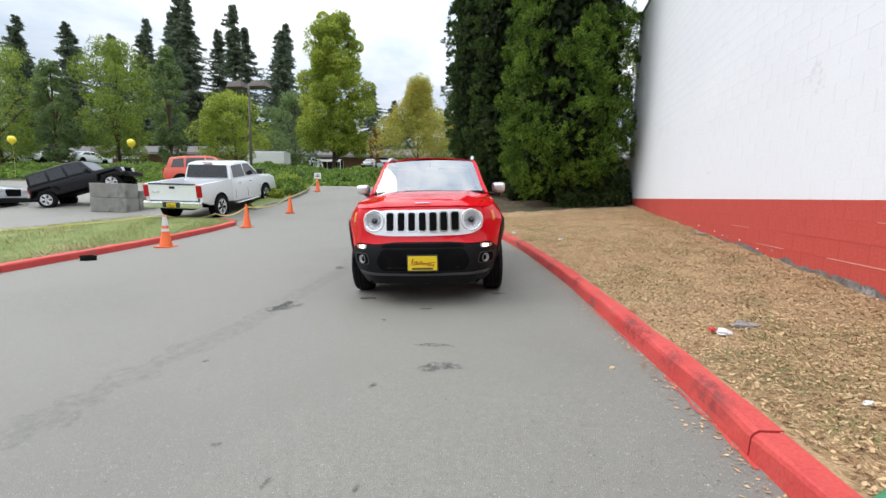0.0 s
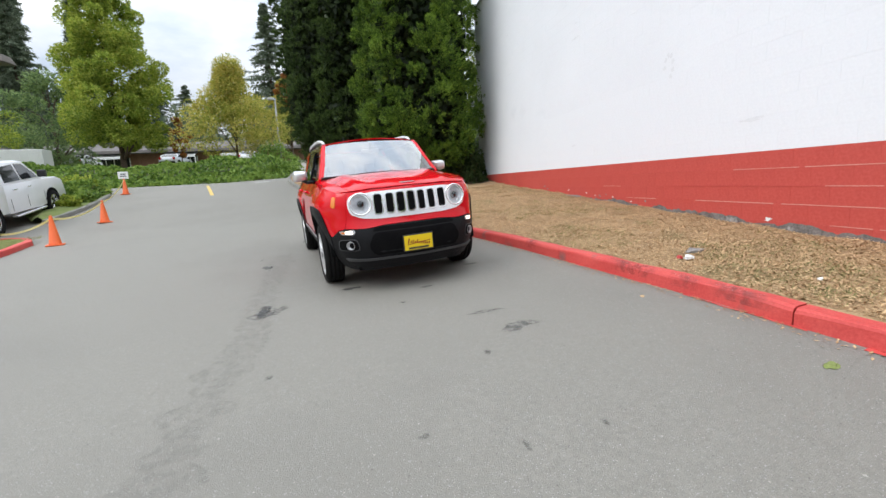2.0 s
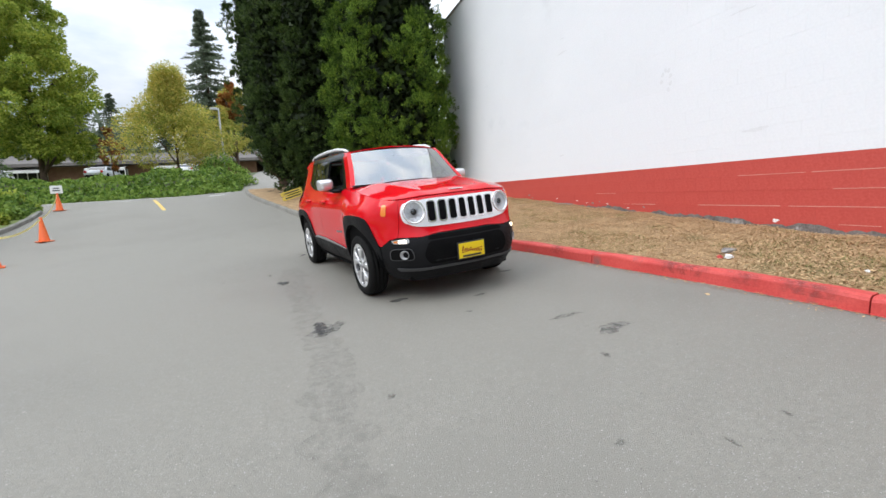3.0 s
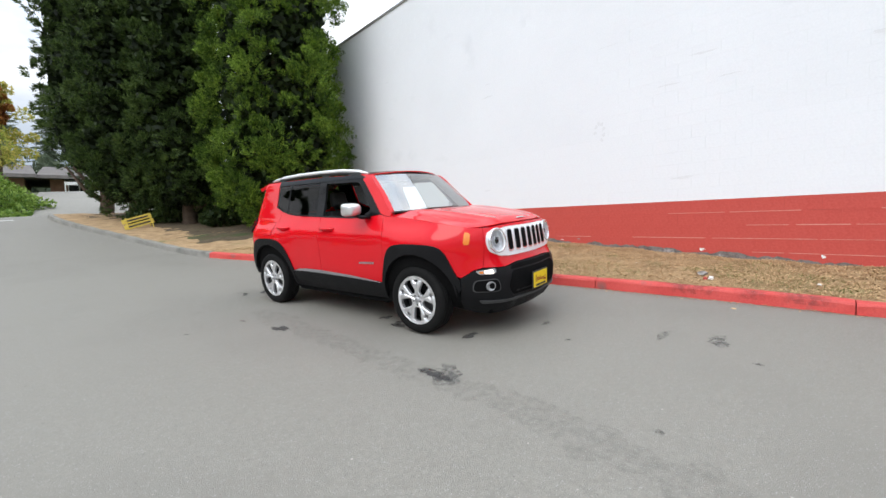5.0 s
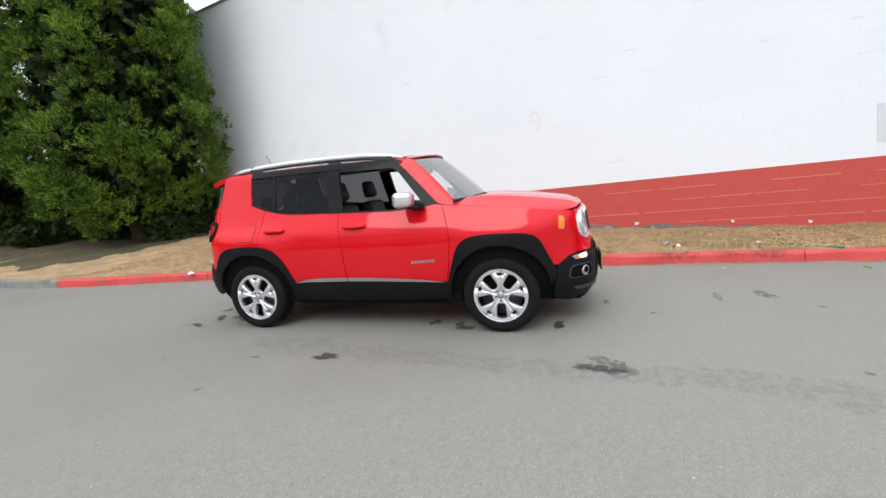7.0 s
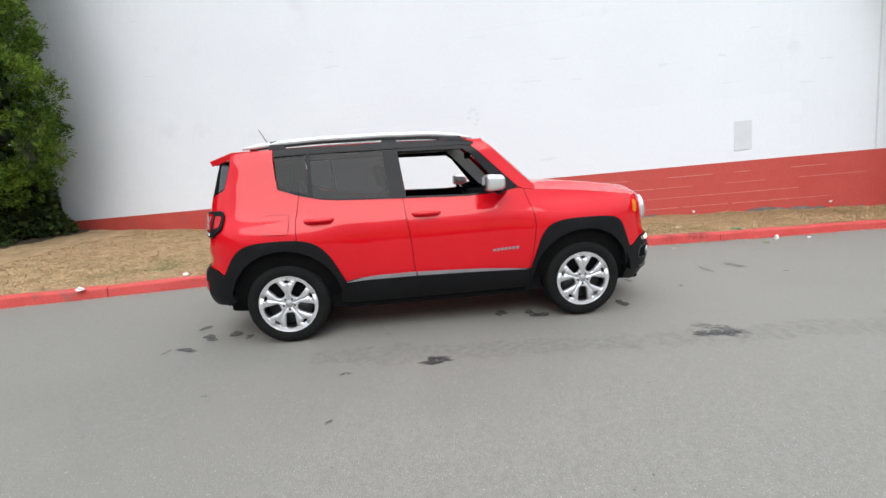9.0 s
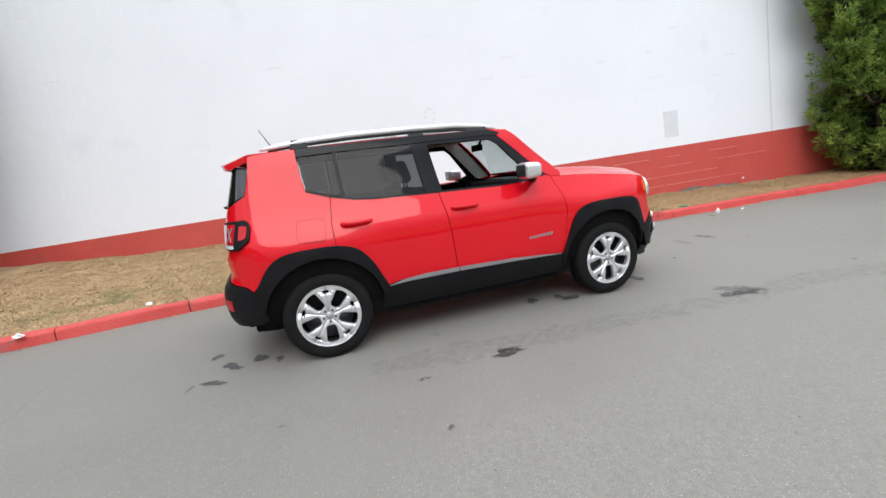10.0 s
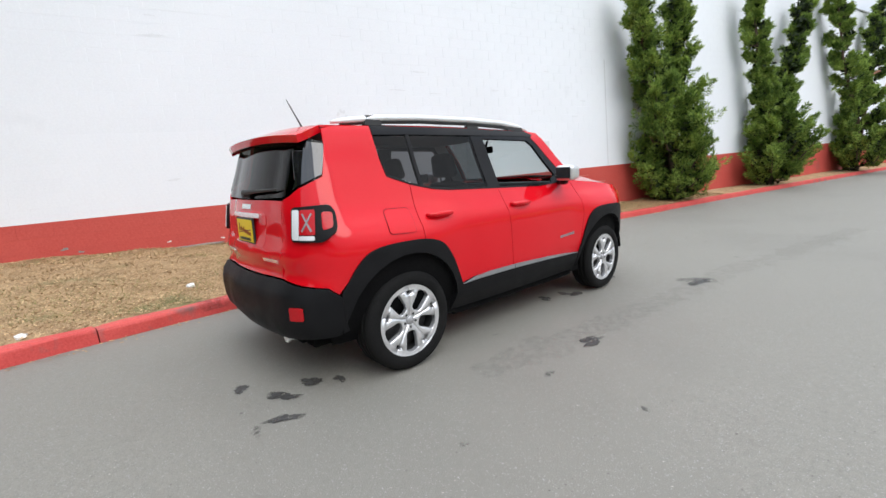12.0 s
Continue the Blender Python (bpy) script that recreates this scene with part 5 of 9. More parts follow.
def shell(name, loops, place, normal, material, parent, thick=0.014, step=0.07, label="", extra=None):
    """A curved panel: flat polygons are cut into a fine net, laid on a surface and given an edge that turns inwards."""
    verts, faces, norms, rim = [], [], [], []
    for pts in loops:
        bm = bmesh.new()
        flat_v, _, flat_f, *_ = mathutils.geometry.delaunay_2d_cdt([Vector((p[0], p[1])) for p in pts], [], [list(range(len(pts)))], 1, 1e-6)
        bv = [bm.verts.new((v.x, v.y, 0)) for v in flat_v]
        for f in flat_f:
            bm.faces.new([bv[i] for i in f])
        lo = [min(p[i] for p in pts) for i in (0, 1)]
        hi = [max(p[i] for p in pts) for i in (0, 1)]
        for ax in (0, 1):
            n = int((hi[ax] - lo[ax]) / step)
            for k in range(1, n + 1):
                c = lo[ax] + (hi[ax] - lo[ax]) * k / (n + 1)
                co, no = [0, 0, 0], [0, 0, 0]
                co[ax], no[ax] = c, 1
                bmesh.ops.bisect_plane(bm, geom=bm.verts[:] + bm.edges[:] + bm.faces[:], plane_co=co, plane_no=no, dist=1e-5)
        bmesh.ops.dissolve_degenerate(bm, dist=1e-5, edges=bm.edges[:])
        bm.verts.index_update()
        base = len(verts)
        flat = [(v.co.x, v.co.y) for v in bm.verts]
        P = [place(*q) for q in flat]
        N = [normal(*q) for q in flat]
        verts += P
        for f in bm.faces:
            ids = [v.index for v in f.verts]
            fn = (P[ids[1]] - P[ids[0]]).cross(P[ids[2]] - P[ids[0]])
            if len(ids) > 3:
                fn += (P[ids[2]] - P[ids[0]]).cross(P[ids[3]] - P[ids[0]])
            if fn.dot(N[ids[0]]) < 0:
                ids = ids[::-1]
            faces.append([base + i for i in ids])
            norms += [N[i] for i in ids]
        if thick:
            low = {}
            for e in bm.edges:
                if len(e.link_faces) != 1:
                    continue
                a, b = e.verts[0].index, e.verts[1].index
                for i in (a, b):
                    if i not in low:
                        low[i] = len(verts)
                        verts.append(P[i] - N[i] * thick)
                ids = [base + a, base + b, low[b], low[a]]
                fn = (verts[ids[1]] - verts[ids[0]]).cross(verts[ids[2]] - verts[ids[0]])
                c = sum((P[v.index] for v in e.link_faces[0].verts), Vector()) / len(e.link_faces[0].verts)
                if fn.dot(P[a] - c) < 0:
                    ids, fn = ids[::-1], -fn
                faces.append(ids)
                norms += [fn.normalized()] * 4
        bm.free()
    me = bpy.data.meshes.new(name)
    me.from_pydata([tuple(v) for v in verts], [], faces)
    me.materials.append(material)
    me.shade_smooth()
    me.normals_split_custom_set([tuple(n) for n in norms])
    ob = new(name, me)
    ob.parent = parent
    if label:
        ob["label"] = label
    return ob


def split_round(pts, holes, seg=16):
    """Cut a polygon in two along the middles of round holes, which become notches in both halves."""
    cz = holes[0][1]
    out = []
    for sg in (1, -1):
        half = []
        for i in range(len(pts)):
            (u1, z1), (u2, z2) = pts[i], pts[(i + 1) % len(pts)]
            if (z1 - cz) * sg >= 0:
                half.append((u1, z1, 0))
            if (z1 - cz) * (z2 - cz) < 0:
                half.append((u1 + (u2 - u1) * (cz - z1) / (z2 - z1), cz, 1))
        loop = []
        for i, (u, z, cut) in enumerate(half):
            loop.append((u, z))
            nxt = half[(i + 1) % len(half)]
            if cut and nxt[2]:
                way = 1 if nxt[0] > u else -1
                for cu, _, rad in sorted(holes, key=lambda h: h[0] * way):
                    for k in range(seg + 1):
                        a = math.pi * k / seg
                        loop.append((cu - way * rad * math.cos(a), cz + sg * rad * math.sin(a)))
        out.append(loop)
    return out


def panel(name, pts, material, parent, off=0.0, thick=0.016, gap=0.0025, step=0.07, rnd=0.0, label="", holes=()):
    """A panel of the body given by a polygon round the plan (u, z)."""
    q = poly_in(pts, gap) if gap else list(pts)
    if rnd:
        q = rounded(q, rnd)
    return shell(name, split_round(q, holes) if holes else [q], lambda u, z: skin(u, z, off), lambda u, z: skin_n(u, z, off), material, parent, thick, step, label)


def coons(c0, c1, d0, d1):
    """A patch between four curves: c0, c1 run with a (b = 0, 1), d0, d1 with b (a = 0, 1)."""
    p00, p10, p01, p11 = c0(0), c0(1), c1(0), c1(1)

    def at(a, b):
        return (c0(a) * (1 - b) + c1(a) * b + d0(b) * (1 - a) + d1(b) * a
                - p00 * ((1 - a) * (1 - b)) - p10 * (a * (1 - b)) - p01 * ((1 - a) * b) - p11 * (a * b))
    return at


def patch_shell(name, loops, at, up, material, parent, thick=0.014, step=0.06, label="", off=0.0):
    e = 0.04

    def nrm(a, b):
        n = (at(a + e, b) - at(a - e, b)).cross(at(a, b + e) - at(a, b - e)).normalized()
        return n if n.dot(up) > 0 else -n
    return shell(name, loops, lambda a, b: at(a, b) + nrm(a, b) * off, nrm, material, parent, thick, step, label)


def loft_box(bm, lo, hi, top=1.0, bevel=0.01, m=None):
    """A box whose top is narrower, with rounded edges."""
    vs = box(bm, lo, hi)
    cx, cy = (lo[0] + hi[0]) / 2, (lo[1] + hi[1]) / 2
    for v in vs:
        if v.co.z > (lo[2] + hi[2]) / 2:
            v.co.x, v.co.y = cx + (v.co.x - cx) * top, cy + (v.co.y - cy) * top
    es = list({e for v in vs for e in v.link_edges})
    r = bmesh.ops.bevel(bm, geom=es, offset=bevel, segments=2, affect="EDGES", profile=0.5)
    if m is not None:
        allv = list({v for f in r["faces"] for v in f.verts} | {v for v in vs if v.is_valid})
        bmesh.ops.transform(bm, matrix=m, verts=allv)


def road_wheel(parent, x, y, side, radius=0.338, width=0.215, rim=0.232, name="wheel", spokes=5, material=None, sink=0.0):
    """A wheel standing upright: barrel and face, with tyre, forked spokes, hub and brake disc as parts."""
    material = material or POLISHED
    hub = new(name)
    hub.empty_display_size = 0.1
    hub.parent = parent
    hub.matrix_local = pose(x, y, radius - sink, -90 * side, 0, 0) @ pose(0, 0, 0, 0, 0, 18)
    h = width / 2
    bm = bmesh.new()
    sw = radius - rim
    prof = [(rim - 0.006, -h * 0.86), (rim + 0.01, -h * 0.96), (rim + sw * 0.45, -h * 1.0), (rim + sw * 0.8, -h * 0.93), (radius - 0.008, -h * 0.78), (radius, -h * 0.62)]
    grooves = []
    for g in (-0.42, 0.0, 0.42):
        grooves += [(radius, h * (g - 0.06)), (radius - 0.008, h * (g - 0.045)), (radius - 0.008, h * (g + 0.045)), (radius, h * (g + 0.06))]
    prof += grooves + [(radius, h * 0.62), (radius - 0.008, h * 0.78), (rim + sw * 0.8, h * 0.93), (rim + sw * 0.45, h * 1.0), (rim + 0.01, h * 0.96), (rim - 0.006, h * 0.86)]
    lathe(bm, prof, 56, closed=True)
    part("tyre", bm, RUBBER, hub, smooth=40)
    bm = bmesh.new()
    lathe(bm, [(rim + 0.004, h * 0.80), (rim + 0.006, h * 0.88), (rim - 0.004, h * 0.9), (rim - 0.014, h * 0.82), (rim - 0.016, h * 0.6)], 56)
    bm.faces.ensure_lookup_table()
    for f in [f for f in bm.faces if len(f.verts) > 8]:
        bm.faces.remove(f)
    part("rim", bm, material, hub, smooth=40)
    bm = bmesh.new()
    lathe(bm, [(rim - 0.016, h * 0.6), (rim - 0.02, h * 0.4), (rim - 0.03, -h * 0.6), (rim - 0.01, -h * 0.8)], 40)
    bm.faces.ensure_lookup_table()
    for f in [f for f in bm.faces if len(f.verts) > 8]:
        bm.faces.remove(f)
    part("barrel", bm, BARREL, hub, smooth=40)
    bm = bmesh.new()
    lathe(bm, [(0.0, h * 0.1), (rim - 0.05, h * 0.1), (rim - 0.05, -h * 0.02), (0.0, -h * 0.02)], 40)
    part("brake_disc", bm, STEEL, hub, smooth=30)
    # dark disc added to stand for the shade deep in the wheel
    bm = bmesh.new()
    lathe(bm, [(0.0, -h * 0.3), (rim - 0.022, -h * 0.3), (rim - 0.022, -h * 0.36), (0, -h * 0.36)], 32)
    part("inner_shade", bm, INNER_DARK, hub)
    zf = h * 0.82
    for k in range(spokes):
        a0 = 2 * math.pi * k / spokes
        bm = bmesh.new()
        # wide spoke that opens to the rim, with a small slot near its end
        half = math.pi / spokes
        q = rim / 0.232

        def pt(r, a, z):
            return Vector((r * q * math.cos(a0 + a), r * q * math.sin(a0 + a), z))

        def window(r):
            if r <= 0.070 or r >= 0.207:
                return 0.0
            if r < 0.112:
                return 0.038 * math.sqrt(max(0.0, 1 - ((0.112 - r) / 0.042) ** 2))
            if r > 0.193:
                return 0.046 * math.sqrt(max(0.0, 1 - ((r - 0.193) / 0.014) ** 2))
            return 0.038 + 0.008 * (r - 0.112) / 0.081
        radii = [0.02, 0.05, 0.070, 0.0715, 0.075, 0.082, 0.092, 0.106, 0.125, 0.15, 0.1735, 0.174, 0.196, 0.1965, 0.202, 0.2055, 0.207, 0.217, 0.226]
        for sg in (-1, 1):
            rows = []
            for r in radii:
                w = window(r)
                ao = half - w / r
                ai = 0.021 / r if 0.174 <= r <= 0.196 else 0.0
                edge = 0.0055 / r if w > 0 else 0.0
                top = zf + 0.006 - 0.022 * max(0.0, 1 - r / 0.17) ** 1.5 + 0.004 * math.sin(math.pi * min(1.0, ao and (r / 0.21)))
                low = zf - 0.032
                rows.append([pt(r, sg * ai, low), pt(r, sg * ai, top - 0.003), pt(r, sg * (ai + (ao - edge - ai) * 0.5), top), pt(r, sg * (ao - edge), top - 0.001), pt(r, sg * ao, top - (0.008 if w > 0 else 0.001)), pt(r, sg * ao, low)])
            vv = [[bm.verts.new(p) for p in row] for row in rows]
            for r1, r2 in zip(vv, vv[1:]):
                for i in range(5):
                    f = bm.faces.new((r1[i], r2[i], r2[i + 1], r1[i + 1]) if sg > 0 else (r1[i + 1], r2[i + 1], r2[i], r1[i]))
                    f.material_index = 1 if i in (0, 4) else 0
        part("spoke", bm, [material, RIM_GREY], hub, smooth=30)
    bm = bmesh.new()
    lathe(bm, [(0.030, zf - 0.03), (0.030, zf - 0.004), (0.026, zf + 0.001), (0.0, zf + 0.003)], 28)
    part("hub_cap", bm, RIM_GREY, hub, smooth=35)
    for k in range(spokes):
        a = 2 * math.pi * (k + 0.5) / spokes
        bm = bmesh.new()
        cyl(bm, (0.047 * math.cos(a), 0.047 * math.sin(a), zf - 0.02), (0.047 * math.cos(a), 0.047 * math.sin(a), zf - 0.003), 0.0095, seg=6)
        part("wheel_nut", bm, BARREL, hub)
    return hub


def arch_line(cx, keys, grow=0.0):
    """Points of a squared wheel arch round the axle at cx, from behind to the front."""
    return [(cx + dx * (1 + grow / 0.5), 0.335 + dz * (1 + grow / 0.5)) for dx, dz in keys]


ARCH_F = [(-0.475, 0.10), (-0.42, 0.27), (-0.37, 0.42), (-0.30, 0.50), (-0.18, 0.535), (0.0, 0.54), (0.24, 0.535), (0.34, 0.49), (0.395, 0.38), (0.45, 0.26), (0.485, 0.20)]
ARCH_R = [(-0.47, 0.27), (-0.36, 0.45), (-0.24, 0.515), (0.0, 0.525), (0.17, 0.515), (0.30, 0.465), (0.39, 0.35), (0.44, 0.24), (0.49, 0.13)]


def chaikin(pts, times=2):
    for _ in range(times):
        out = [pts[0]]
        for (x1, z1), (x2, z2) in zip(pts, pts[1:]):
            out += [(x1 * 0.75 + x2 * 0.25, z1 * 0.75 + z2 * 0.25), (x1 * 0.25 + x2 * 0.75, z1 * 0.25 + z2 * 0.75)]
        pts = out + [pts[-1]]
    return pts


def inner_arch(cx, n=16, r=0.452, a0=-4, a1=186):
    return [(cx + r * math.cos(radians(a)), 0.335 + r * 0.98 * math.sin(radians(a))) for a in np.linspace(a0, a1, n)]


def plate(parent, m, w, h, name="number_plate"):
    """A yellow dealer plate in a black frame; its writing is reduced to bars."""
    bm = bmesh.new()
    box(bm, (-w / 2 - 0.012, -0.008, -h / 2 - 0.012), (w / 2 + 0.012, 0.006, h / 2 + 0.012), 0.006)
    bmesh.ops.transform(bm, matrix=m, verts=bm.verts[:])
    fr = part(name, bm, BLACK_PLASTIC, parent, "yellow dealer plate in a black frame")
    bm = bmesh.new()
    box(bm, (-w / 2, 0.006, -h / 2), (w / 2, 0.010, h / 2), 0.003)
    bmesh.ops.transform(bm, matrix=m, verts=bm.verts[:])
    part("plate_face", bm, PLATE_YELLOW, fr, "yellow plate face")
    bm = bmesh.new()
    for k, (x, up, low) in enumerate(((-0.36, 0.20, 0.16), (-0.27, 0.06, 0.12), (-0.20, 0.10, 0.10), (-0.12, 0.05, 0.12), (-0.05, 0.16, 0.10), (0.03, 0.05, 0.11), (0.10, 0.08, 0.10), (0.18, 0.04, 0.10), (0.25, 0.07, 0.10), (0.32, 0.05, 0.10), (0.39, 0.07, 0.09))):
        box(bm, (w * (-x - 0.022), 0.0103, -h * low), (w * (-x + 0.022), 0.012, h * up), m=pose(0, 0, h * 0.16 * x, 0, -14, 0))
    box(bm, (-w * 0.42, 0.0103, -h * 0.055), (w * 0.40, 0.0116, -h * 0.005), m=pose(0, 0, 0, 0, 6, 0))
    bmesh.ops.transform(bm, matrix=m, verts=bm.verts[:])
    part("writing_bar", bm, PLATE_INK, fr, "red-brown strokes of writing")
    bm = bmesh.new()
    box(bm, (-w * 0.36, 0.0105, -h * 0.44), (w * 0.36, 0.0125, -h * 0.31), 0.0008)
    bmesh.ops.transform(bm, matrix=m, verts=bm.verts[:])
    part("writing_bar", bm, DARK_BAR, fr, "dark bar of small writing")
    return fr


def build_suv(m):
    suv = thing("suv", m, "small boxy bright red off-road car with matt black cladding", "car")
    L2 = 2 * PLAN_L
    for sd in (1, -1):
        def S(x, z):
            return (us(x) * sd, z)

        def Fc(y, z):
            return (uf(y) * sd, z)

        def Rc(y, z):
            return (ur(y) * sd, z)
        af = [S(x, z) for x, z in chaikin(arch_line(1.285, ARCH_F, 0.004))]
        ar = [S(x, z) for x, z in chaikin(arch_line(-1.285, ARCH_R, 0.004))]
        af_up = [S(x, z) for x, z in arch_line(1.285, ARCH_F, -0.022)]
        ar_up = [S(x, z) for x, z in arch_line(-1.285, ARCH_R, -0.022)]
        # doors
        belt = [(-1.30, 1.275), (-1.11, 1.205), (-0.95, 1.172), (-0.8, 1.155), (-0.34, 1.138), (0.29, 1.122), (0.55, 1.135), (0.70, 1.165)]
        d1 = panel("front_door", [S(-0.205, 0.49), S(-0.225, 0.8), S(-0.27, 1.137), S(0.29, 1.120), S(0.55, 1.133), S(0.735, 1.160), S(0.785, 1.15), S(0.845, 0.95), S(0.86, 0.83), S(0.835, 0.60), S(0.80, 0.45), S(0.3, 0.478)],
                   CAR_RED, suv, label="red door with its window wound down")
        d2 = panel("rear_door", [S(-0.205, 0.49), S(-0.225, 0.8), S(-0.27, 1.137), S(-0.8, 1.153), S(-0.95, 1.170), S(-1.13, 1.21), S(-1.156, 1.0), S(-1.15, 0.832), S(-1.00, 0.775), S(-0.915, 0.66), S(-0.86, 0.55), S(-0.80, 0.458), S(-0.67, 0.493)],
                   CAR_RED, suv, label="red rear door with tinted window")
        for d, hx in ((d1, -0.08), (d2, -0.97)):
            hz = 1.0
            bm = bmesh.new()
            p0, p1 = skin(*S(hx - 0.115, hz), 0.0), skin(*S(hx + 0.115, hz), 0.0)
            out = skin(*S(hx, hz), 0.034)
            tube(bm, [p0, skin(*S(hx - 0.095, hz), 0.026), skin(*S(hx - 0.04, hz), 0.036), skin(*S(hx + 0.04, hz), 0.036), skin(*S(hx + 0.095, hz), 0.026), p1], [0.012, 0.017, 0.018, 0.018, 0.017, 0.012], 10)
            part("door_handle", bm, CAR_RED, d, smooth=60)
            panel("handle_cup", rounded([S(hx - 0.06, hz - 0.045), S(hx + 0.05, hz - 0.045), S(hx + 0.045, hz + 0.04), S(hx - 0.045, hz + 0.04)], 0.04), CAR_RED, d, off=0.0015, thick=0.0, gap=0)
        # fender
        panel("front_fender", [S(0.80, 0.45), S(0.835, 0.60), S(0.86, 0.83), S(0.845, 0.95), S(0.785, 1.15), S(0.87, 1.137), S(1.2, 1.112), S(1.5, 1.078), S(1.7, 1.050), S(1.85, 1.026), Fc(0.70, 1.018), Fc(0.695, 0.88), Fc(0.70, 0.76), Fc(0.71, 0.655), Fc(0.765, 0.635), S(1.84, 0.60), S(1.785, 0.565)] + af_up[::-1][1:],
              CAR_RED, suv, label="red front wing")
        panel("front_arch_trim", af + [S(1.775, 0.45), S(1.73, 0.38)] + [S(x, z) for x, z in inner_arch(1.285)][2:-1] + [S(0.82, 0.27)], CLADDING, suv, off=0.014, thick=0.06, gap=0.0, step=0.06, label="matt black wheel arch trim")
        panel("rear_arch_trim", ar + [S(-0.80, 0.27), S(-0.86, 0.27)] + [S(x, z) for x, z in inner_arch(-1.285)][1:-2] + [S(-1.74, 0.42), S(-1.76, 0.58)], CLADDING, suv, off=0.014, thick=0.06, gap=0.0, step=0.06, label="matt black wheel arch trim")
        # quarter panel up to the roof
        panel("quarter_panel", [S(-1.13, 1.21), S(-1.30, 1.275), S(-1.318, 1.38), S(-1.33, 1.535), S(-1.33, 1.60), S(-1.58, 1.592), S(-1.71, 1.575), S(-1.715, 1.50), S(-1.745, 1.40), S(-1.785, 1.29), Rc(0.70, 1.225), Rc(0.62, 1.185), Rc(0.535, 1.16), Rc(0.535, 0.935), Rc(0.535, 0.685), Rc(0.66, 0.67), S(-1.83, 0.645), S(-1.775, 0.60)] + ar_up[1:4] + [S(-1.15, 0.832), S(-1.156, 1.0)],
              CAR_RED, suv, label="red rear quarter panel")
        # fuel flap outline and its seam on the right side
        if sd < 0:
            panel("flap_seam", rounded([S(-1.4225, 0.9125), S(-1.2125, 0.9025), S(-1.2025, 1.0625), S(-1.4025, 1.0675)], 0.032), INNER_DARK, suv, off=0.0022, thick=0.002, gap=0)
            panel("fuel_flap", rounded([S(-1.42, 0.915), S(-1.215, 0.905), S(-1.205, 1.06), S(-1.40, 1.065)], 0.03), CAR_RED, suv, off=0.004, thick=0.006, gap=0)
        # sill cladding
        panel("sill_trim", [S(0.82, 0.27), S(0.80, 0.447), S(0.3, 0.474), S(-0.205, 0.486), S(-0.67, 0.493), S(-0.812, 0.463), S(-0.80, 0.26), S(-0.78, 0.205), S(0.76, 0.205)], CLADDING, suv, off=0.010, thick=0.05, gap=0, label="matt black sill trim")
        panel("sill_strip", [S(0.78, 0.446), S(0.60, 0.468), S(0.3, 0.490), S(-0.19, 0.507), S(-0.19, 0.474), S(0.3, 0.464)], STRIP_GREY, suv, off=0.017, thick=0.008, gap=0, label="dull silver strip along the sill")
        panel("sill_strip", [S(-0.20, 0.507), S(-0.50, 0.506), S(-0.66, 0.494), S(-0.79, 0.462), S(-0.62, 0.472), S(-0.20, 0.474)], STRIP_GREY, suv, off=0.017, thick=0.008, gap=0, label="dull silver strip along the sill")
        for k in range(7):
            x0 = 0.475 + 0.034 * k
            panel("badge_bar", [S(x0, 0.630 + 0.0014 * k), S(x0 + 0.024, 0.631 + 0.0014 * k), S(x0 + 0.026, 0.651 + 0.002 * k), S(x0 + 0.002, 0.650 + 0.002 * k)], STRIP_GREY, d1, off=0.004, thick=0.004, gap=0, label="small dull metal badge bar")
        # side glass and pillars
        panel("quarter_glass", [S(-1.30, 1.278), S(-1.13, 1.222), S(-1.045, 1.197), S(-1.06, 1.54), S(-1.328, 1.535), S(-1.315, 1.38)], TINT, suv, off=-0.006, thick=0.003, gap=0.004, label="dark tinted pane")
        panel("rear_door_glass", [S(-1.015, 1.19), S(-0.95, 1.178), S(-0.8, 1.163), S(-0.375, 1.147), S(-0.42, 1.545), S(-1.03, 1.545)], TINT, d2, off=-0.006, thick=0.003, gap=0.002, label="dark tinted pane")
        panel("window_divider", [S(-1.045, 1.197), S(-1.015, 1.188), S(-1.03, 1.548), S(-1.06, 1.542)], CAR_BLACK, d2, off=-0.002, thick=0.02, gap=0)
        panel("b_pillar", [S(-0.375, 1.145), S(-0.27, 1.141), S(-0.235, 1.143), S(-0.285, 1.548), S(-0.42, 1.548)], CAR_BLACK, suv, off=-0.002, thick=0.03, gap=0)
        panel("window_frame", [S(0.740, 1.167), S(0.55, 1.139), S(0.535, 1.139), S(0.60, 1.175), S(0.355, 1.475), S(0.29, 1.522), S(-0.283, 1.528), S(-0.285, 1.552), S(0.285, 1.556), S(0.36, 1.545), S(0.43, 1.485)], CAR_BLACK, d1, off=-0.002, thick=0.02, gap=0)
        panel("corner_pane", [S(0.69, 1.168), S(0.50, 1.142), S(0.49, 1.165), S(0.60, 1.215)], CAR_BLACK, d1, off=-0.008, thick=0.01, gap=0)
        panel("belt_trim", [S(-1.30, 1.268), S(-1.13, 1.207), S(-0.95, 1.167), S(-0.8, 1.151), S(-0.34, 1.135), S(0.29, 1.118), S(0.55, 1.131), S(0.735, 1.16), S(0.735, 1.171), S(0.55, 1.145), S(0.29, 1.133), S(-0.34, 1.149), S(-0.8, 1.165), S(-0.95, 1.18), S(-1.13, 1.221), S(-1.30, 1.283)], CAR_BLACK, suv, off=0.004, thick=0.01, gap=0, step=0.1)
        panel("roof_side", [S(-1.33, 1.538), S(-1.06, 1.546), S(-0.4, 1.552), S(0.285, 1.558), S(0.36, 1.549), S(0.395, 1.574), S(0.30, 1.604), S(-0.4, 1.612), S(-1.33, 1.604)], CAR_BLACK, suv, off=0.002, thick=0.02, gap=0.001, label="gloss black roof edge")
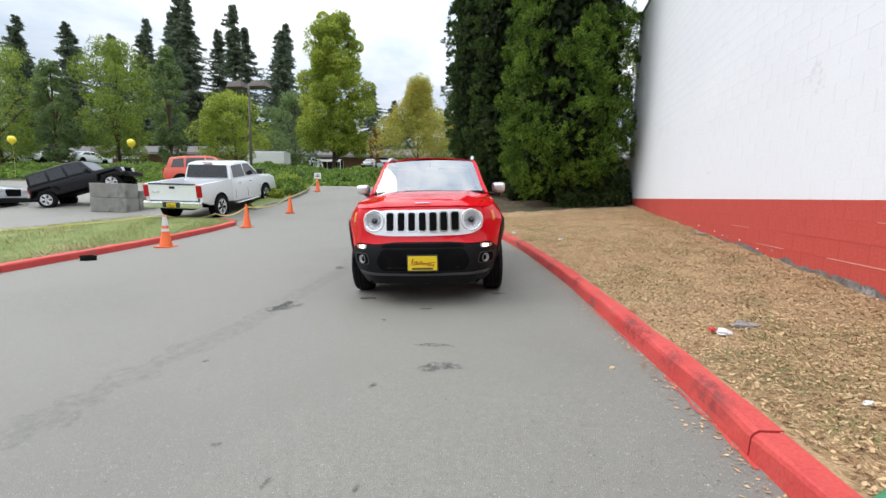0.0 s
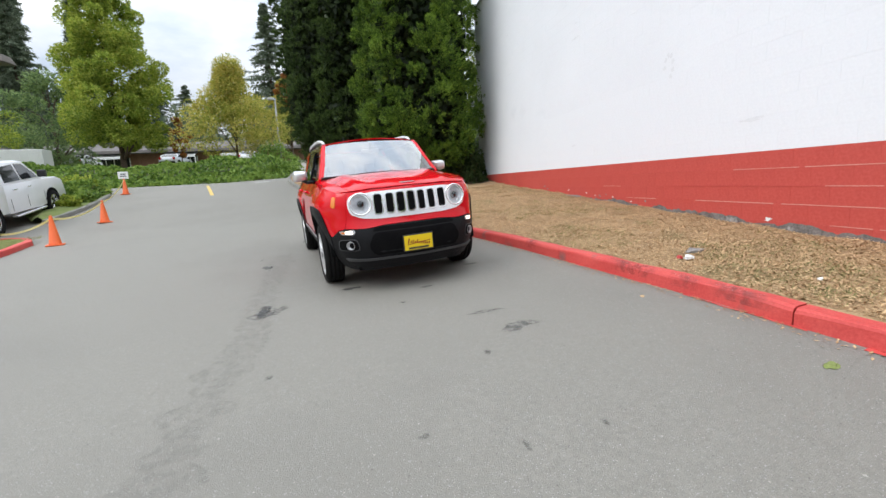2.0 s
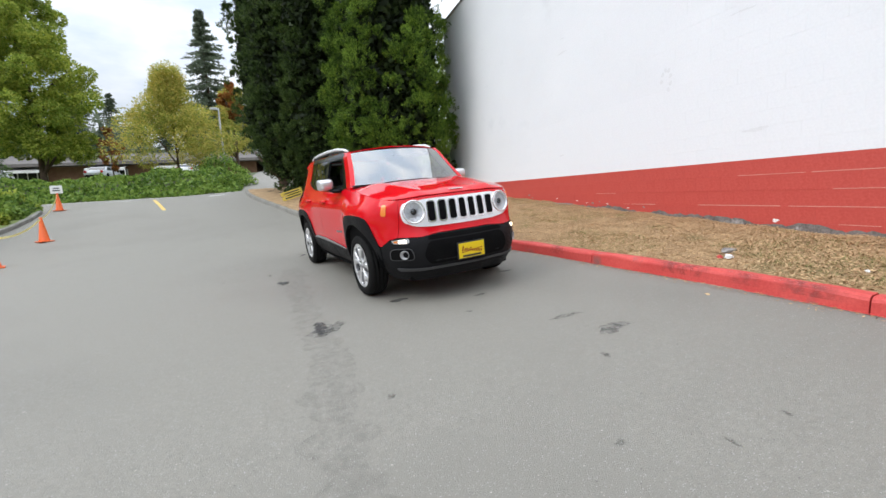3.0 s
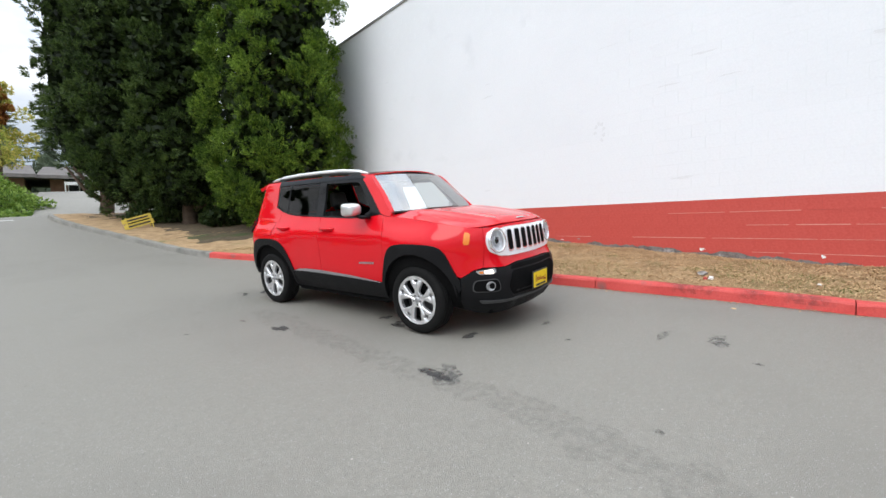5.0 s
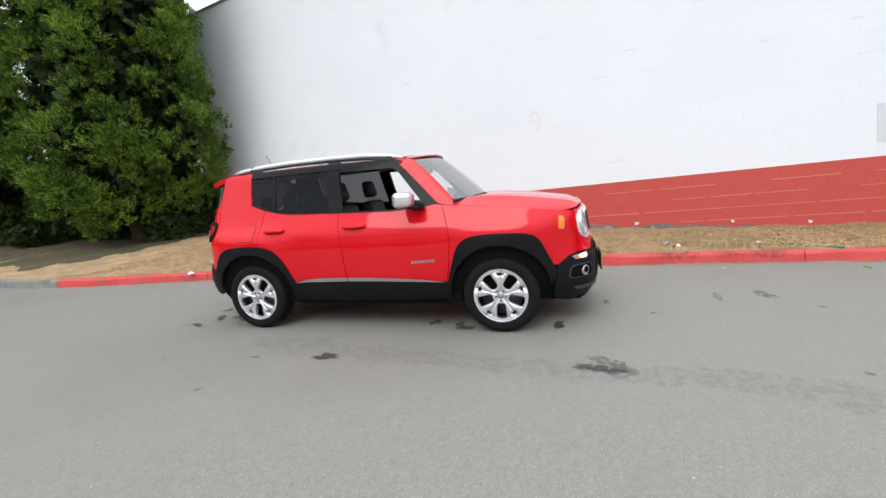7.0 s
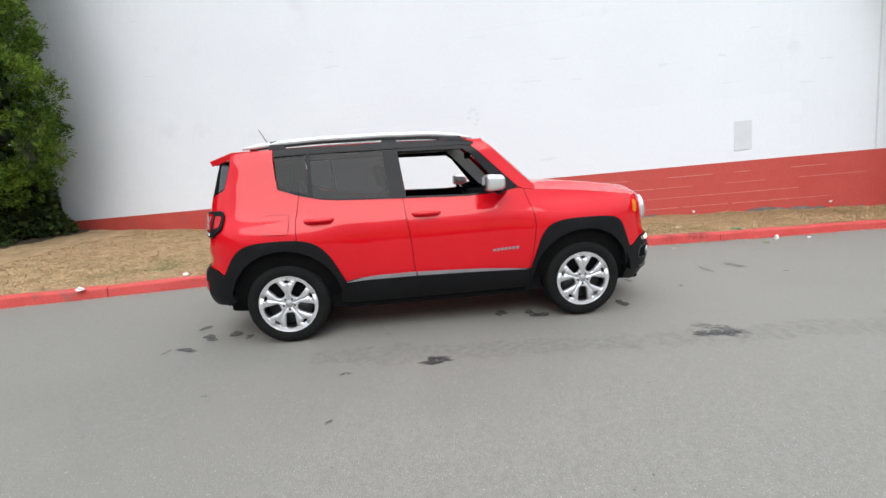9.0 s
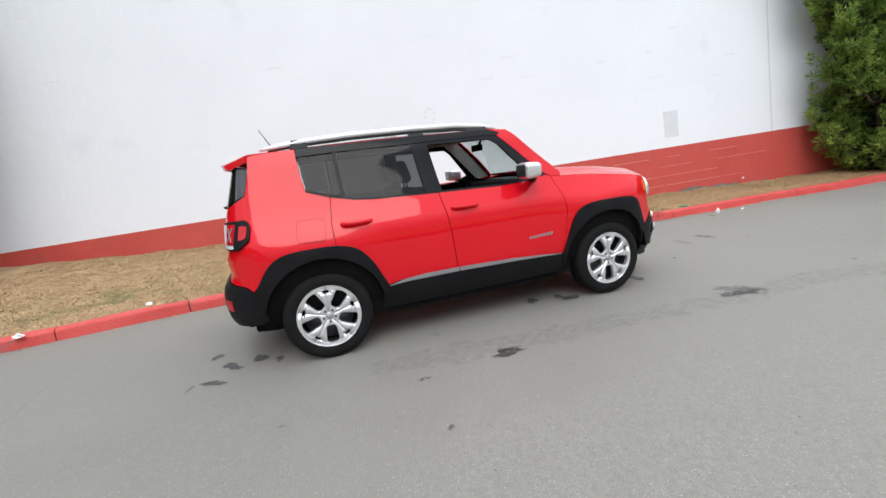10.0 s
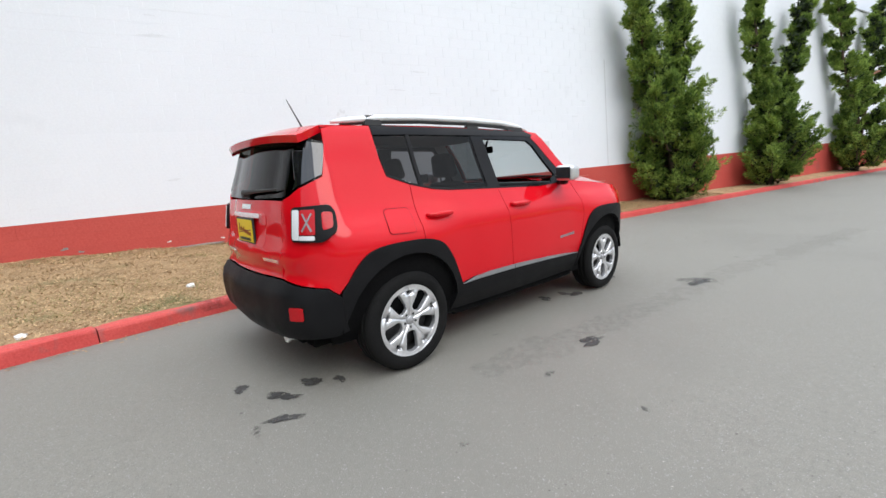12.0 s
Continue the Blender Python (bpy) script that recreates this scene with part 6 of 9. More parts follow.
        panel("front_pillar", [S(0.785, 1.150), S(0.742, 1.167), S(0.432, 1.486), S(0.362, 1.549), S(0.397, 1.574), S(0.30, 1.606), S(0.465, 1.596), S(0.53, 1.545), S(0.72, 1.345), S(0.895, 1.170), S(0.89, 1.135)], CAR_RED, suv, off=0.0, thick=0.03, gap=0.0015)
        # linings behind pillars
        panel("pillar_lining", [S(0.775, 1.152), S(0.69, 1.167), S(0.385, 1.475), S(0.305, 1.543), S(0.28, 1.602), S(0.42, 1.592), S(0.49, 1.545), S(0.69, 1.345), S(0.86, 1.165)], HEADLINER, suv, off=-0.034, thick=0.0, gap=0.0)
        panel("pillar_lining", [S(-1.10, 1.15), S(-1.32, 1.285), S(-1.34, 1.535), S(-1.34, 1.59), S(-1.68, 1.56), S(-1.74, 1.27), S(-1.8, 1.15)], INNER_DARK, suv, off=-0.034, thick=0.0, gap=0.0)
        panel("pillar_lining", [S(-1.30, 1.55), S(0.32, 1.56), S(0.28, 1.60), S(-1.30, 1.60)], HEADLINER, suv, off=-0.034, thick=0.0, gap=0.0)
        # dark inner skin, so that gaps between panels show as shade
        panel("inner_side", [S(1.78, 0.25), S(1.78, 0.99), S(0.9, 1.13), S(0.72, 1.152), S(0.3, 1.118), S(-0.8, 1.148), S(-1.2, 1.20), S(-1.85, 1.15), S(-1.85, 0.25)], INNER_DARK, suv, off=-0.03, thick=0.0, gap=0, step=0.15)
        # door mirror: painted stalk, chrome cap, glass
        c = skin(*S(0.60, 1.17), 0.0)
        bm = bmesh.new()
        tube(bm, [(0.60, sd * 0.80, 1.135), (0.55, sd * 0.88, 1.135), (0.50, sd * 0.93, 1.165)], [0.04, 0.038, 0.035], 8, 0.6)
        mir = part("door_mirror", bm, CAR_BLACK, suv, "door mirror with a silver cap", smooth=50)
        bm = bmesh.new()
        vs = box(bm, (0.41, 0.86, 1.150), (0.575, 1.055, 1.292))
        for v in vs:
            if v.co.x > 0.5:
                v.co.y = 0.94 + (v.co.y - 0.94) * 0.80
                v.co.z = 1.215 + (v.co.z - 1.215) * 0.84
            v.co.y *= sd
        if sd < 0:
            bmesh.ops.reverse_faces(bm, faces=bm.faces[:])
        bmesh.ops.bevel(bm, geom=bm.edges[:], offset=0.04, segments=5, affect="EDGES", profile=0.5)
        part("mirror_cap", bm, POLISHED, mir, "satin silver mirror cap", smooth=60)
        bm = bmesh.new()
        box(bm, (0.402, min(sd * 0.885, sd * 1.03), 1.172), (0.4095, max(sd * 0.885, sd * 1.03), 1.27), 0.002)
        part("mirror_glass", bm, WINDOW_DARK, mir)
        # head lamp: ring, bowl, lens, inner reflector
        hc = skin(uf(0.553) * sd, 0.893, 0.0)
        hn = skin_n(uf(0.50) * sd, 0.893)
        hm = Matrix.Translation(hc) @ hn.to_track_quat("Z", "Y").to_matrix().to_4x4()
        bm = bmesh.new()
        lathe(bm, [(0.117, -0.03), (0.119, 0.008), (0.114, 0.017), (0.100, 0.013), (0.095, -0.01)], 40, hm)
        bm.faces.ensure_lookup_table()
        for f in [f for f in bm.faces if len(f.verts) > 8]:
            bm.faces.remove(f)
        lamp = part("headlamp", bm, CHROME, suv, "round headlamp with bright ring", smooth=40)
        bm = bmesh.new()
        lathe(bm, [(0.098, 0.004), (0.088, -0.012), (0.05, -0.028), (0.0, -0.032)], 32, hm)
        bm.faces.ensure_lookup_table()
        for f in [f for f in bm.faces if len(f.verts) > 8]:
            bm.faces.remove(f)
        part("reflector", bm, SILVER, lamp, smooth=50)
        bm = bmesh.new()
        lathe(bm, [(0.0965, 0.006), (0.088, -0.002), (0.083, -0.012), (0.087, -0.014)], 40, hm)
        bm.faces.ensure_lookup_table()
        for f in [f for f in bm.faces if len(f.verts) > 8]:
            bm.faces.remove(f)
        part("bezel", bm, SILVER, lamp, smooth=40)
        bm = bmesh.new()
        lathe(bm, [(0.040, -0.03), (0.041, -0.006), (0.036, -0.001), (0.032, -0.008)], 28, hm)
        bm.faces.ensure_lookup_table()
        for f in [f for f in bm.faces if len(f.verts) > 8]:
            bm.faces.remove(f)
        for k in range(10):
            box(bm, (-0.0025, 0.045, -0.028), (0.0025, 0.083, -0.012), m=hm @ pose(0, 0, 0, 0, 0, 36 * k + 18))
        part("projector_ring", bm, POLISHED, lamp, smooth=50)
        bm = bmesh.new()
        lathe(bm, [(0.032, -0.010), (0.027, -0.002), (0.016, 0.003), (0.0, 0.005)], 24, hm)
        part("projector", bm, PIANO, lamp, smooth=50)
        bm = bmesh.new()
        lathe(bm, [(0.095, 0.004), (0.075, 0.014), (0.045, 0.022), (0.0, 0.025)], 32, hm)
        bm.faces.ensure_lookup_table()
        for f in [f for f in bm.faces if len(f.verts) > 8]:
            bm.faces.remove(f)
        part("lens", bm, LENS, lamp, smooth=50)
        # side marker, running lamp, fog lamp
        panel("side_marker", rounded([S(1.805, 0.875), S(1.86, 0.87), S(1.87, 0.975), S(1.82, 0.99)], 0.02), AMBER, suv, off=0.005, thick=0.012, gap=0, label="amber side marker")
        panel("running_lamp", rounded([Fc(0.625, 0.648), Fc(0.615, 0.612), Fc(0.64, 0.594), Fc(0.735, 0.598), Fc(0.755, 0.630)], 0.015), RIM_GREY, suv, off=0.012, thick=0.02, gap=0, label="clear indicator housing")
        panel("running_lamp", rounded([Fc(0.645, 0.638), Fc(0.640, 0.606), Fc(0.700, 0.604), Fc(0.706, 0.632)], 0.009), LAMP_ON, suv, off=0.016, thick=0.006, gap=0, label="small lit running lamp")
        panel("indicator", rounded([Fc(0.711, 0.628), Fc(0.711, 0.607), Fc(0.733, 0.608), Fc(0.738, 0.626)], 0.006), AMBER, suv, off=0.016, thick=0.006, gap=0, label="amber indicator bulb")
        panel("fog_surround", rounded([Fc(0.575, 0.43), Fc(0.775, 0.43), Fc(0.765, 0.545), Fc(0.60, 0.555)], 0.05), BARREL, suv, off=0.012, thick=0.02, gap=0)
        # flat dark panel standing for the shade in the fog lamp recess
        panel("fog_recess", rounded([Fc(0.583, 0.438), Fc(0.768, 0.438), Fc(0.758, 0.538), Fc(0.607, 0.547)], 0.045), INNER_DARK, suv, off=0.0135, thick=0.002, gap=0)
        fc = skin(uf(0.665) * sd, 0.487, 0.006)
        fn = skin_n(uf(0.60) * sd, 0.487)
        fm = Matrix.Translation(fc) @ fn.to_track_quat("Z", "Y").to_matrix().to_4x4()
        bm = bmesh.new()
        lathe(bm, [(0.044, -0.01), (0.045, 0.013), (0.041, 0.016), (0.037, 0.010), (0.02, 0.004), (0.0, 0.003)], 28, fm)
        part("fog_lamp", bm, RIM_GREY, suv, "round fog lamp", smooth=40)
        # tail lamp: black frame, pale bars, red panes, crossed bars
        def Lm(f, z):
            return ((ur(0.672) * (1 - f) + us(-1.735) * f) * sd, z)
        tl = panel("tail_lamp", rounded([Lm(0.0, 0.918), Lm(0.70, 0.918), Lm(0.97, 0.985), Lm(1.0, 1.085), Lm(0.90, 1.128), Lm(0.0, 1.118)], 0.03), CLADDING, suv, off=0.020, thick=0.035, gap=0, step=0.03, label="square tail lamp in a black frame")
        panel("pale_bar", rounded([Lm(0.045, 0.932), Lm(0.22, 0.930), Lm(0.22, 1.104), Lm(0.045, 1.104)], 0.014), PALE_LENS, tl, off=0.026, thick=0.006, gap=0, step=0.03)
        panel("pale_bar", rounded([Lm(0.225, 0.931), Lm(0.56, 0.931), Lm(0.56, 0.956), Lm(0.225, 0.956)], 0.008), PALE_LENS, tl, off=0.026, thick=0.006, gap=0, step=0.03)
        panel("red_pane", rounded([Lm(0.235, 0.962), Lm(0.57, 0.962), Lm(0.58, 1.103), Lm(0.235, 1.103)], 0.012), RED_LENS, tl, off=0.025, thick=0.005, gap=0, step=0.03)
        panel("red_pane", rounded([Lm(0.71, 0.985), Lm(0.90, 1.000), Lm(0.93, 1.085), Lm(0.71, 1.088)], 0.02), RED_LENS, tl, off=0.025, thick=0.005, gap=0, step=0.03)
        panel("cross_bar", [Lm(0.29, 0.984), Lm(0.32, 0.980), Lm(0.52, 1.080), Lm(0.49, 1.084)], STRIP_GREY, tl, off=0.029, thick=0.004, gap=0, step=0.03)
        panel("cross_bar", [Lm(0.49, 0.980), Lm(0.52, 0.984), Lm(0.32, 1.084), Lm(0.29, 1.080)], STRIP_GREY, tl, off=0.0295, thick=0.004, gap=0, step=0.03)
        # rear bumper reflector
        panel("reflector", rounded([Rc(0.665, 0.46), Rc(0.745, 0.46), Rc(0.745, 0.54), Rc(0.665, 0.54)], 0.012), RED_LENS, suv, off=0.016, thick=0.02, gap=0)
        # roof rail with black feet
        bm = bmesh.new()
        ry = 0.60
        tube(bm, [(0.38, sd * (ry - 0.01), 1.612), (0.24, sd * ry, 1.644), (0.0, sd * (ry + 0.01), 1.666), (-0.4, sd * (ry + 0.015), 1.673), (-0.9, sd * (ry + 0.01), 1.669), (-1.25, sd * ry, 1.654), (-1.48, sd * (ry - 0.01), 1.631), (-1.58, sd * (ry - 0.02), 1.618)],
             [0.014, 0.022, 0.025, 0.025, 0.025, 0.025, 0.022, 0.012], 10, 0.85)
        rail = part("roof_rail", bm, SILVER, suv, "satin silver roof rail", smooth=60)
        bm = bmesh.new()
        tube(bm, [(0.34, sd * (ry - 0.008), 1.60), (0.0, sd * (ry + 0.008), 1.636), (-0.4, sd * (ry + 0.012), 1.648), (-0.9, sd * (ry + 0.008), 1.645), (-1.25, sd * ry, 1.632), (-1.52, sd * (ry - 0.015), 1.606)], [0.01, 0.014, 0.014, 0.014, 0.014, 0.008], 8, 1.2)
        part("rail_base", bm, BLACK_PLASTIC, rail, "black base under the rail", smooth=60)
        for a, b in ((0.30, 0.08), (-0.28, -0.42), (-1.22, -1.36)):
            bm = bmesh.new()
            loft_box(bm, (b, sd * ry - 0.022, 1.600), (a, sd * ry + 0.022, 1.668 if abs(a) < 1.3 and a < 0.2 else 1.645), 0.75, 0.006)
            part("rail_foot", bm, BLACK_PLASTIC, rail)
        # front seat
        for sx in ("seat",):
            st = new("front_seat")
            st.parent = suv
            st.matrix_local = pose(-0.05, sd * 0.36, 0.45)
            bm = bmesh.new()
            loft_box(bm, (-0.25, -0.25, 0.0), (0.28, 0.25, 0.2), 0.92, 0.05)
            part("cushion", bm, SEAT_CLOTH, st, smooth=50)
            bm = bmesh.new()
            loft_box(bm, (-0.08, -0.25, 0.0), (0.08, 0.25, 0.62), 0.85, 0.05, pose(-0.24, 0, 0.14, 0, -14, 0))
            part("backrest", bm, SEAT_CLOTH, st, smooth=50)
            bm = bmesh.new()
            loft_box(bm, (-0.05, -0.13, 0.66), (0.05, 0.13, 0.86), 0.85, 0.04, pose(-0.25, 0, 0.14, 0, -12, 0))
            cyl(bm, (-0.38, -0.06, 0.72), (-0.40, -0.06, 0.82), 0.007, seg=6)
            cyl(bm, (-0.38, 0.06, 0.72), (-0.40, 0.06, 0.82), 0.007, seg=6)
            part("headrest", bm, SEAT_CLOTH, st, smooth=50)
    # nose: body-coloured lower mask, grille panel, slots
    fr = panel("front_mask", [(uf(-0.70), 0.76), (uf(-0.695), 0.88), (uf(-0.70), 1.019), (uf(-0.45), 1.032), (0, 1.039), (uf(0.45), 1.032), (uf(0.70), 1.019), (uf(0.695), 0.88), (uf(0.70), 0.76), (uf(0.71), 0.655), (uf(0.5), 0.648), (uf(0.3), 0.668), (0, 0.67), (uf(-0.3), 0.668), (uf(-0.5), 0.648), (uf(-0.71), 0.655)],
               CAR_RED, suv, label="red nose panel round the grille", holes=[(uf(0.553), 0.893, 0.108), (uf(-0.553), 0.893, 0.108)])
    gp = panel("grille_panel", rounded([(uf(-0.66), 0.80), (uf(-0.55), 0.752), (uf(-0.36), 0.735), (uf(0.36), 0.735), (uf(0.55), 0.752), (uf(0.66), 0.80), (uf(0.685), 0.90), (uf(0.665), 0.985), (uf(0.38), 1.01), (uf(-0.38), 1.01), (uf(-0.665), 0.985), (uf(-0.685), 0.90)], 0.04),
               SILVER, suv, off=0.010, thick=0.02, gap=0, step=0.06, label="silver grille panel with seven slots", holes=[(uf(0.553), 0.890, 0.099), (uf(-0.553), 0.890, 0.099)])
    for k in range(7):
        yc = -0.354 + 0.118 * k
        ring = panel("slot_ring", rounded([(uf(yc - 0.048), 0.775), (uf(yc + 0.048), 0.775), (uf(yc + 0.048), 0.992), (uf(yc - 0.048), 0.992)], 0.035), CHROME, gp, off=0.020, thick=0.012, gap=0, step=0.05)
        panel("slot", rounded([(uf(yc - 0.037), 0.790), (uf(yc + 0.037), 0.790), (uf(yc + 0.037), 0.982), (uf(yc - 0.037), 0.982)], 0.024), INNER_DARK, gp, off=0.022, thick=0.002, gap=0, step=0.05, label="flat dark panel for the shaded slot")
    bmp = panel("front_bumper", [(uf(-0.71), 0.652), (uf(-0.5), 0.645), (uf(-0.3), 0.665), (0, 0.667), (uf(0.3), 0.665), (uf(0.5), 0.645), (uf(0.71), 0.652), (uf(0.765), 0.632), (us(1.84), 0.597), (us(1.78), 0.560), (us(1.78), 0.45), (us(1.76), 0.36), (us(1.78), 0.25), (us(1.9), 0.215), (uf(0.6), 0.205), (0, 0.21),
                                  (uf(-0.6), 0.205), (-us(1.9), 0.215), (-us(1.78), 0.25), (-us(1.76), 0.36), (-us(1.78), 0.45), (-us(1.78), 0.560), (-us(1.84), 0.597), (uf(-0.765), 0.632)],
                CLADDING, suv, off=0.008, thick=0.04, gap=0, label="matt black front bumper")
    # flat dark panels stand in for the shade inside the two openings
    panel("bumper_intake", rounded([(uf(-0.44), 0.60), (uf(0.44), 0.60), (uf(0.50), 0.46), (uf(0.44), 0.37), (uf(-0.44), 0.37), (uf(-0.50), 0.46)], 0.05), INNER_DARK, bmp, off=0.010, thick=0.002, gap=0)
    panel("upper_slot", rounded([(uf(-0.45), 0.615), (uf(0.45), 0.615), (uf(0.42), 0.655), (uf(-0.42), 0.655)], 0.015), INNER_DARK, bmp, off=0.011, thick=0.002, gap=0)
    panel("skid_strip", rounded([(uf(-0.72), 0.315), (uf(0.72), 0.315), (uf(0.74), 0.345), (uf(0.45), 0.337), (uf(-0.45), 0.337), (uf(-0.74), 0.345)], 0.01), BARREL, bmp, off=0.022, thick=0.02, gap=0)
    plate(bmp, Matrix.Translation(skin(0, 0.46, 0.03)) @ pose(0, 0, 0, 0, 0, -90), 0.305, 0.152)
    # hood, windscreen, roof: patches between edge curves
    def zt(x):
        return 1.137 - 0.06 * (x - 0.87) - 0.0545 * (x - 0.87) ** 2

    def side_edge(sd):
        return lambda a: skin(us(0.87 + 0.98 * a) * sd, zt(0.87 + 0.98 * a), 0.0)

    def front_edge(b):
        y = (2 * b - 1)
        q = skin(uf(y * 0.745), 1.022 + 0.02 * (1 - y * y), 0.0)
        e = side_edge(1 if y > 0 else -1)(1.0)
        w = abs(y) ** 6
        return q * (1 - w) + e * w

    def cowl(b):
        y = 2 * b - 1
        e = side_edge(1)(0.0)
        return Vector((0.87 + 0.15 * (1 - y * y), e.y * y, 1.137 + 0.02 * (1 - y ** 4)))
    hood0 = coons(side_edge(-1), side_edge(1), cowl, front_edge)

    def hood(a, b):
        y = 2 * b - 1
        p = hood0(a, b)
        crown = (0.055 - 0.02 * a) * (1 - abs(y) ** 2.6) + 0.024 * math.exp(-((abs(y) - (0.66 - 0.12 * a)) / 0.085) ** 2) * (1 - 0.4 * a)
        crown *= math.sin(min(1.0, (1.02 - a) / 0.14) * math.pi / 2) * (1 - 0.45 * math.exp(-9 * max(0.0, a)))
        return p + Vector((0, 0, max(0.0, crown)))
    up = Vector((0, 0, 1))
    hb = 0.075
    hd = patch_shell("hood", [[(0.0, hb), (0.995, hb + 0.02), (0.997, 0.3), (0.997, 0.5), (0.997, 0.7), (0.995, 1 - hb - 0.02), (0.0, 1 - hb)]], hood, up, CAR_RED, suv, step=0.022, label="red bonnet with raised shoulders")
    for b0, b1 in ((0.0, hb - 0.002), (1 - hb + 0.002, 1.0)):
        patch_shell("wing_top", [[(0.0, b0), (0.999, b0 if b0 < 0.5 else b0 - 0.02), (0.999, b1 + 0.02 if b0 < 0.5 else b1), (0.0, b1)]], hood, up, CAR_RED, suv, step=0.045)
    bm = bmesh.new()
    box(bm, (-0.08, -0.012, 0), (0.08, 0.012, 0.004), 0.003)
    bmesh.ops.transform(bm, matrix=Matrix.Translation(hood(0.955, 0.5) + Vector((0, 0, 0.004))) @ pose(0, 0, 0, 0, 12, 0) @ pose(0, 0, 0, 0, 0, 90), verts=bm.verts[:])
    part("bonnet_badge", bm, CHROME, hd, "small bright badge bar")

    def ws_side(sd):
        return lambda a: skin(us(0.872 - 0.412 * a + 0.02 * math.sin(math.pi * a)) * sd, 1.168 + 0.424 * a, -0.004)
    w0, w1 = ws_side(1)(0.0), ws_side(1)(1.0)

    def ws_low(b):
        y = 2 * b - 1
        return Vector((w0.x + 0.17 * (1 - y * y), w0.y * y, w0.z + 0.01 * (1 - y * y)))

    def ws_top(b):
        y = 2 * b - 1
        return Vector((w1.x + 0.10 * (1 - y * y), w1.y * y, w1.z + 0.025 * (1 - y * y)))
    wsc = coons(ws_side(-1), ws_side(1), ws_low, ws_top)
    patch_shell("windscreen", [rounded([(0.03, 0.015), (0.97, 0.02), (0.97, 0.98), (0.03, 0.985)], 0.06)], wsc, Vector((1, 0, 1)), CLEAR, suv, thick=0.004, step=0.08, label="clear windscreen reflecting the bright sky")
    patch_shell("screen_band", [[(0.0, 0.0), (0.035, 0.0), (0.035, 1.0), (0.0, 1.0)]], wsc, Vector((1, 0, 1)), CAR_BLACK, suv, thick=0.01, off=0.002)
    for b0, b1 in ((0.0, 0.035), (0.965, 1.0)):
        patch_shell("screen_edge", [[(0.0, b0), (1.0, b0), (1.0, b1), (0.0, b1)]], wsc, Vector((1, 0, 1)), CAR_RED, suv, thick=0.01, off=0.001)
    bm = bmesh.new()
    tube(bm, [(0.99, 0.45, 1.18), (1.035, 0.1, 1.195), (1.0, -0.3, 1.195)], 0.008, 6)
    tube(bm, [(1.03, -0.1, 1.18), (0.98, -0.35, 1.19), (0.90, -0.62, 1.19)], 0.008, 6)
    part("wiper", bm, BLACK_PLASTIC, suv)
    bm = bmesh.new()
    box(bm, (0.80, -0.70, 1.07), (1.05, 0.70, 1.135), 0.02)
    part("cowl_panel", bm, BLACK_PLASTIC, suv)

    def roof_side_edge(sd):
        return lambda a: skin(us(0.30 - 2.01 * a) * sd, 1.602 + 0.012 * math.sin(math.pi * min(1, a * 1.2)) - 0.03 * max(0, a - 0.75) * 4 * 0.25, 0.0)

    def roof_front(b):
        y = 2 * b - 1
        e = roof_side_edge(1)(0.0)
        q = Vector((w1.x + 0.10 * (1 - y * y), w1.y * y, w1.z + 0.028 * (1 - y * y)))
        w = abs(y) ** 8
        return q * (1 - w) + Vector((e.x, math.copysign(e.y, y), e.z)) * w

    def roof_back(b):
        y = 2 * b - 1
        e = roof_side_edge(1)(1.0)
        return Vector((e.x - 0.06 * (1 - y * y), e.y * y, e.z + 0.005 * (1 - y * y)))
    roof0 = coons(roof_side_edge(-1), roof_side_edge(1), roof_front, roof_back)

    def roof(a, b):
        y = 2 * b - 1
        return roof0(a, b) + Vector((0, 0, 0.035 * (1 - y * y) * (0.35 + 0.65 * math.sin(math.pi * min(1, a + 0.12)))))
    patch_shell("roof", [[(0.0, 0.0), (1.0, 0.0), (1.0, 1.0), (0.0, 1.0)]], roof, up, CAR_RED, suv, step=0.08, label="red roof with black panels")
    for a0, a1 in ((0.10, 0.38), (0.44, 0.72)):
        patch_shell("roof_panel", [rounded([(a0, 0.16), (a1, 0.16), (a1, 0.84), (a0, 0.84)], 0.04)], roof, up, CAR_BLACK, suv, off=0.004, thick=0.006, step=0.08, label="black lift-out roof panel")
    for b0, b1 in ((0.004, 0.145), (0.855, 0.996)):
        patch_shell("roof_strip", [rounded([(0.05, b0), (0.83, b0), (0.83, b1), (0.05, b1)], 0.01)], roof, up, CAR_BLACK, suv, off=0.003, thick=0.004, step=0.08, label="gloss black strip under the roof rail")
    patch_shell("headliner", [[(0.0, 0.02), (1.0, 0.02), (1.0, 0.98), (0.0, 0.98)]], roof, up, HEADLINER, suv, off=-0.035, thick=0.0, step=0.15)
    bm = bmesh.new()
    tube(bm, [(-1.49, 0.0, 1.635), (-1.51, 0.0, 1.665), (-1.60, 0.0, 1.84)], [0.012, 0.006, 0.003], 6)
    cyl(bm, (-1.49, 0, 1.60), (-1.49, 0, 1.65), 0.03, 0.018)
    part("antenna", bm, BLACK_PLASTIC, suv, "short black roof antenna", smooth=50)

    # spoiler over the rear glass
    def sp_pt(a, b):
        y = 2 * b - 1
        e = roof(1.0, b)
        tip = Vector((-1.865 - 0.045 * (1 - y * y) + 0.05 * abs(y) ** 5, 0.69 * y, 1.535 + 0.02 * (1 - y * y) - 0.012 * abs(y) ** 4))
        return e.lerp(tip, a)
    patch_shell("spoiler", [[(0.0, 0.01), (1.0, 0.035), (1.0, 0.965), (0.0, 0.99)]], sp_pt, up, CAR_RED, suv, thick=0.045, step=0.08, label="red roof spoiler")
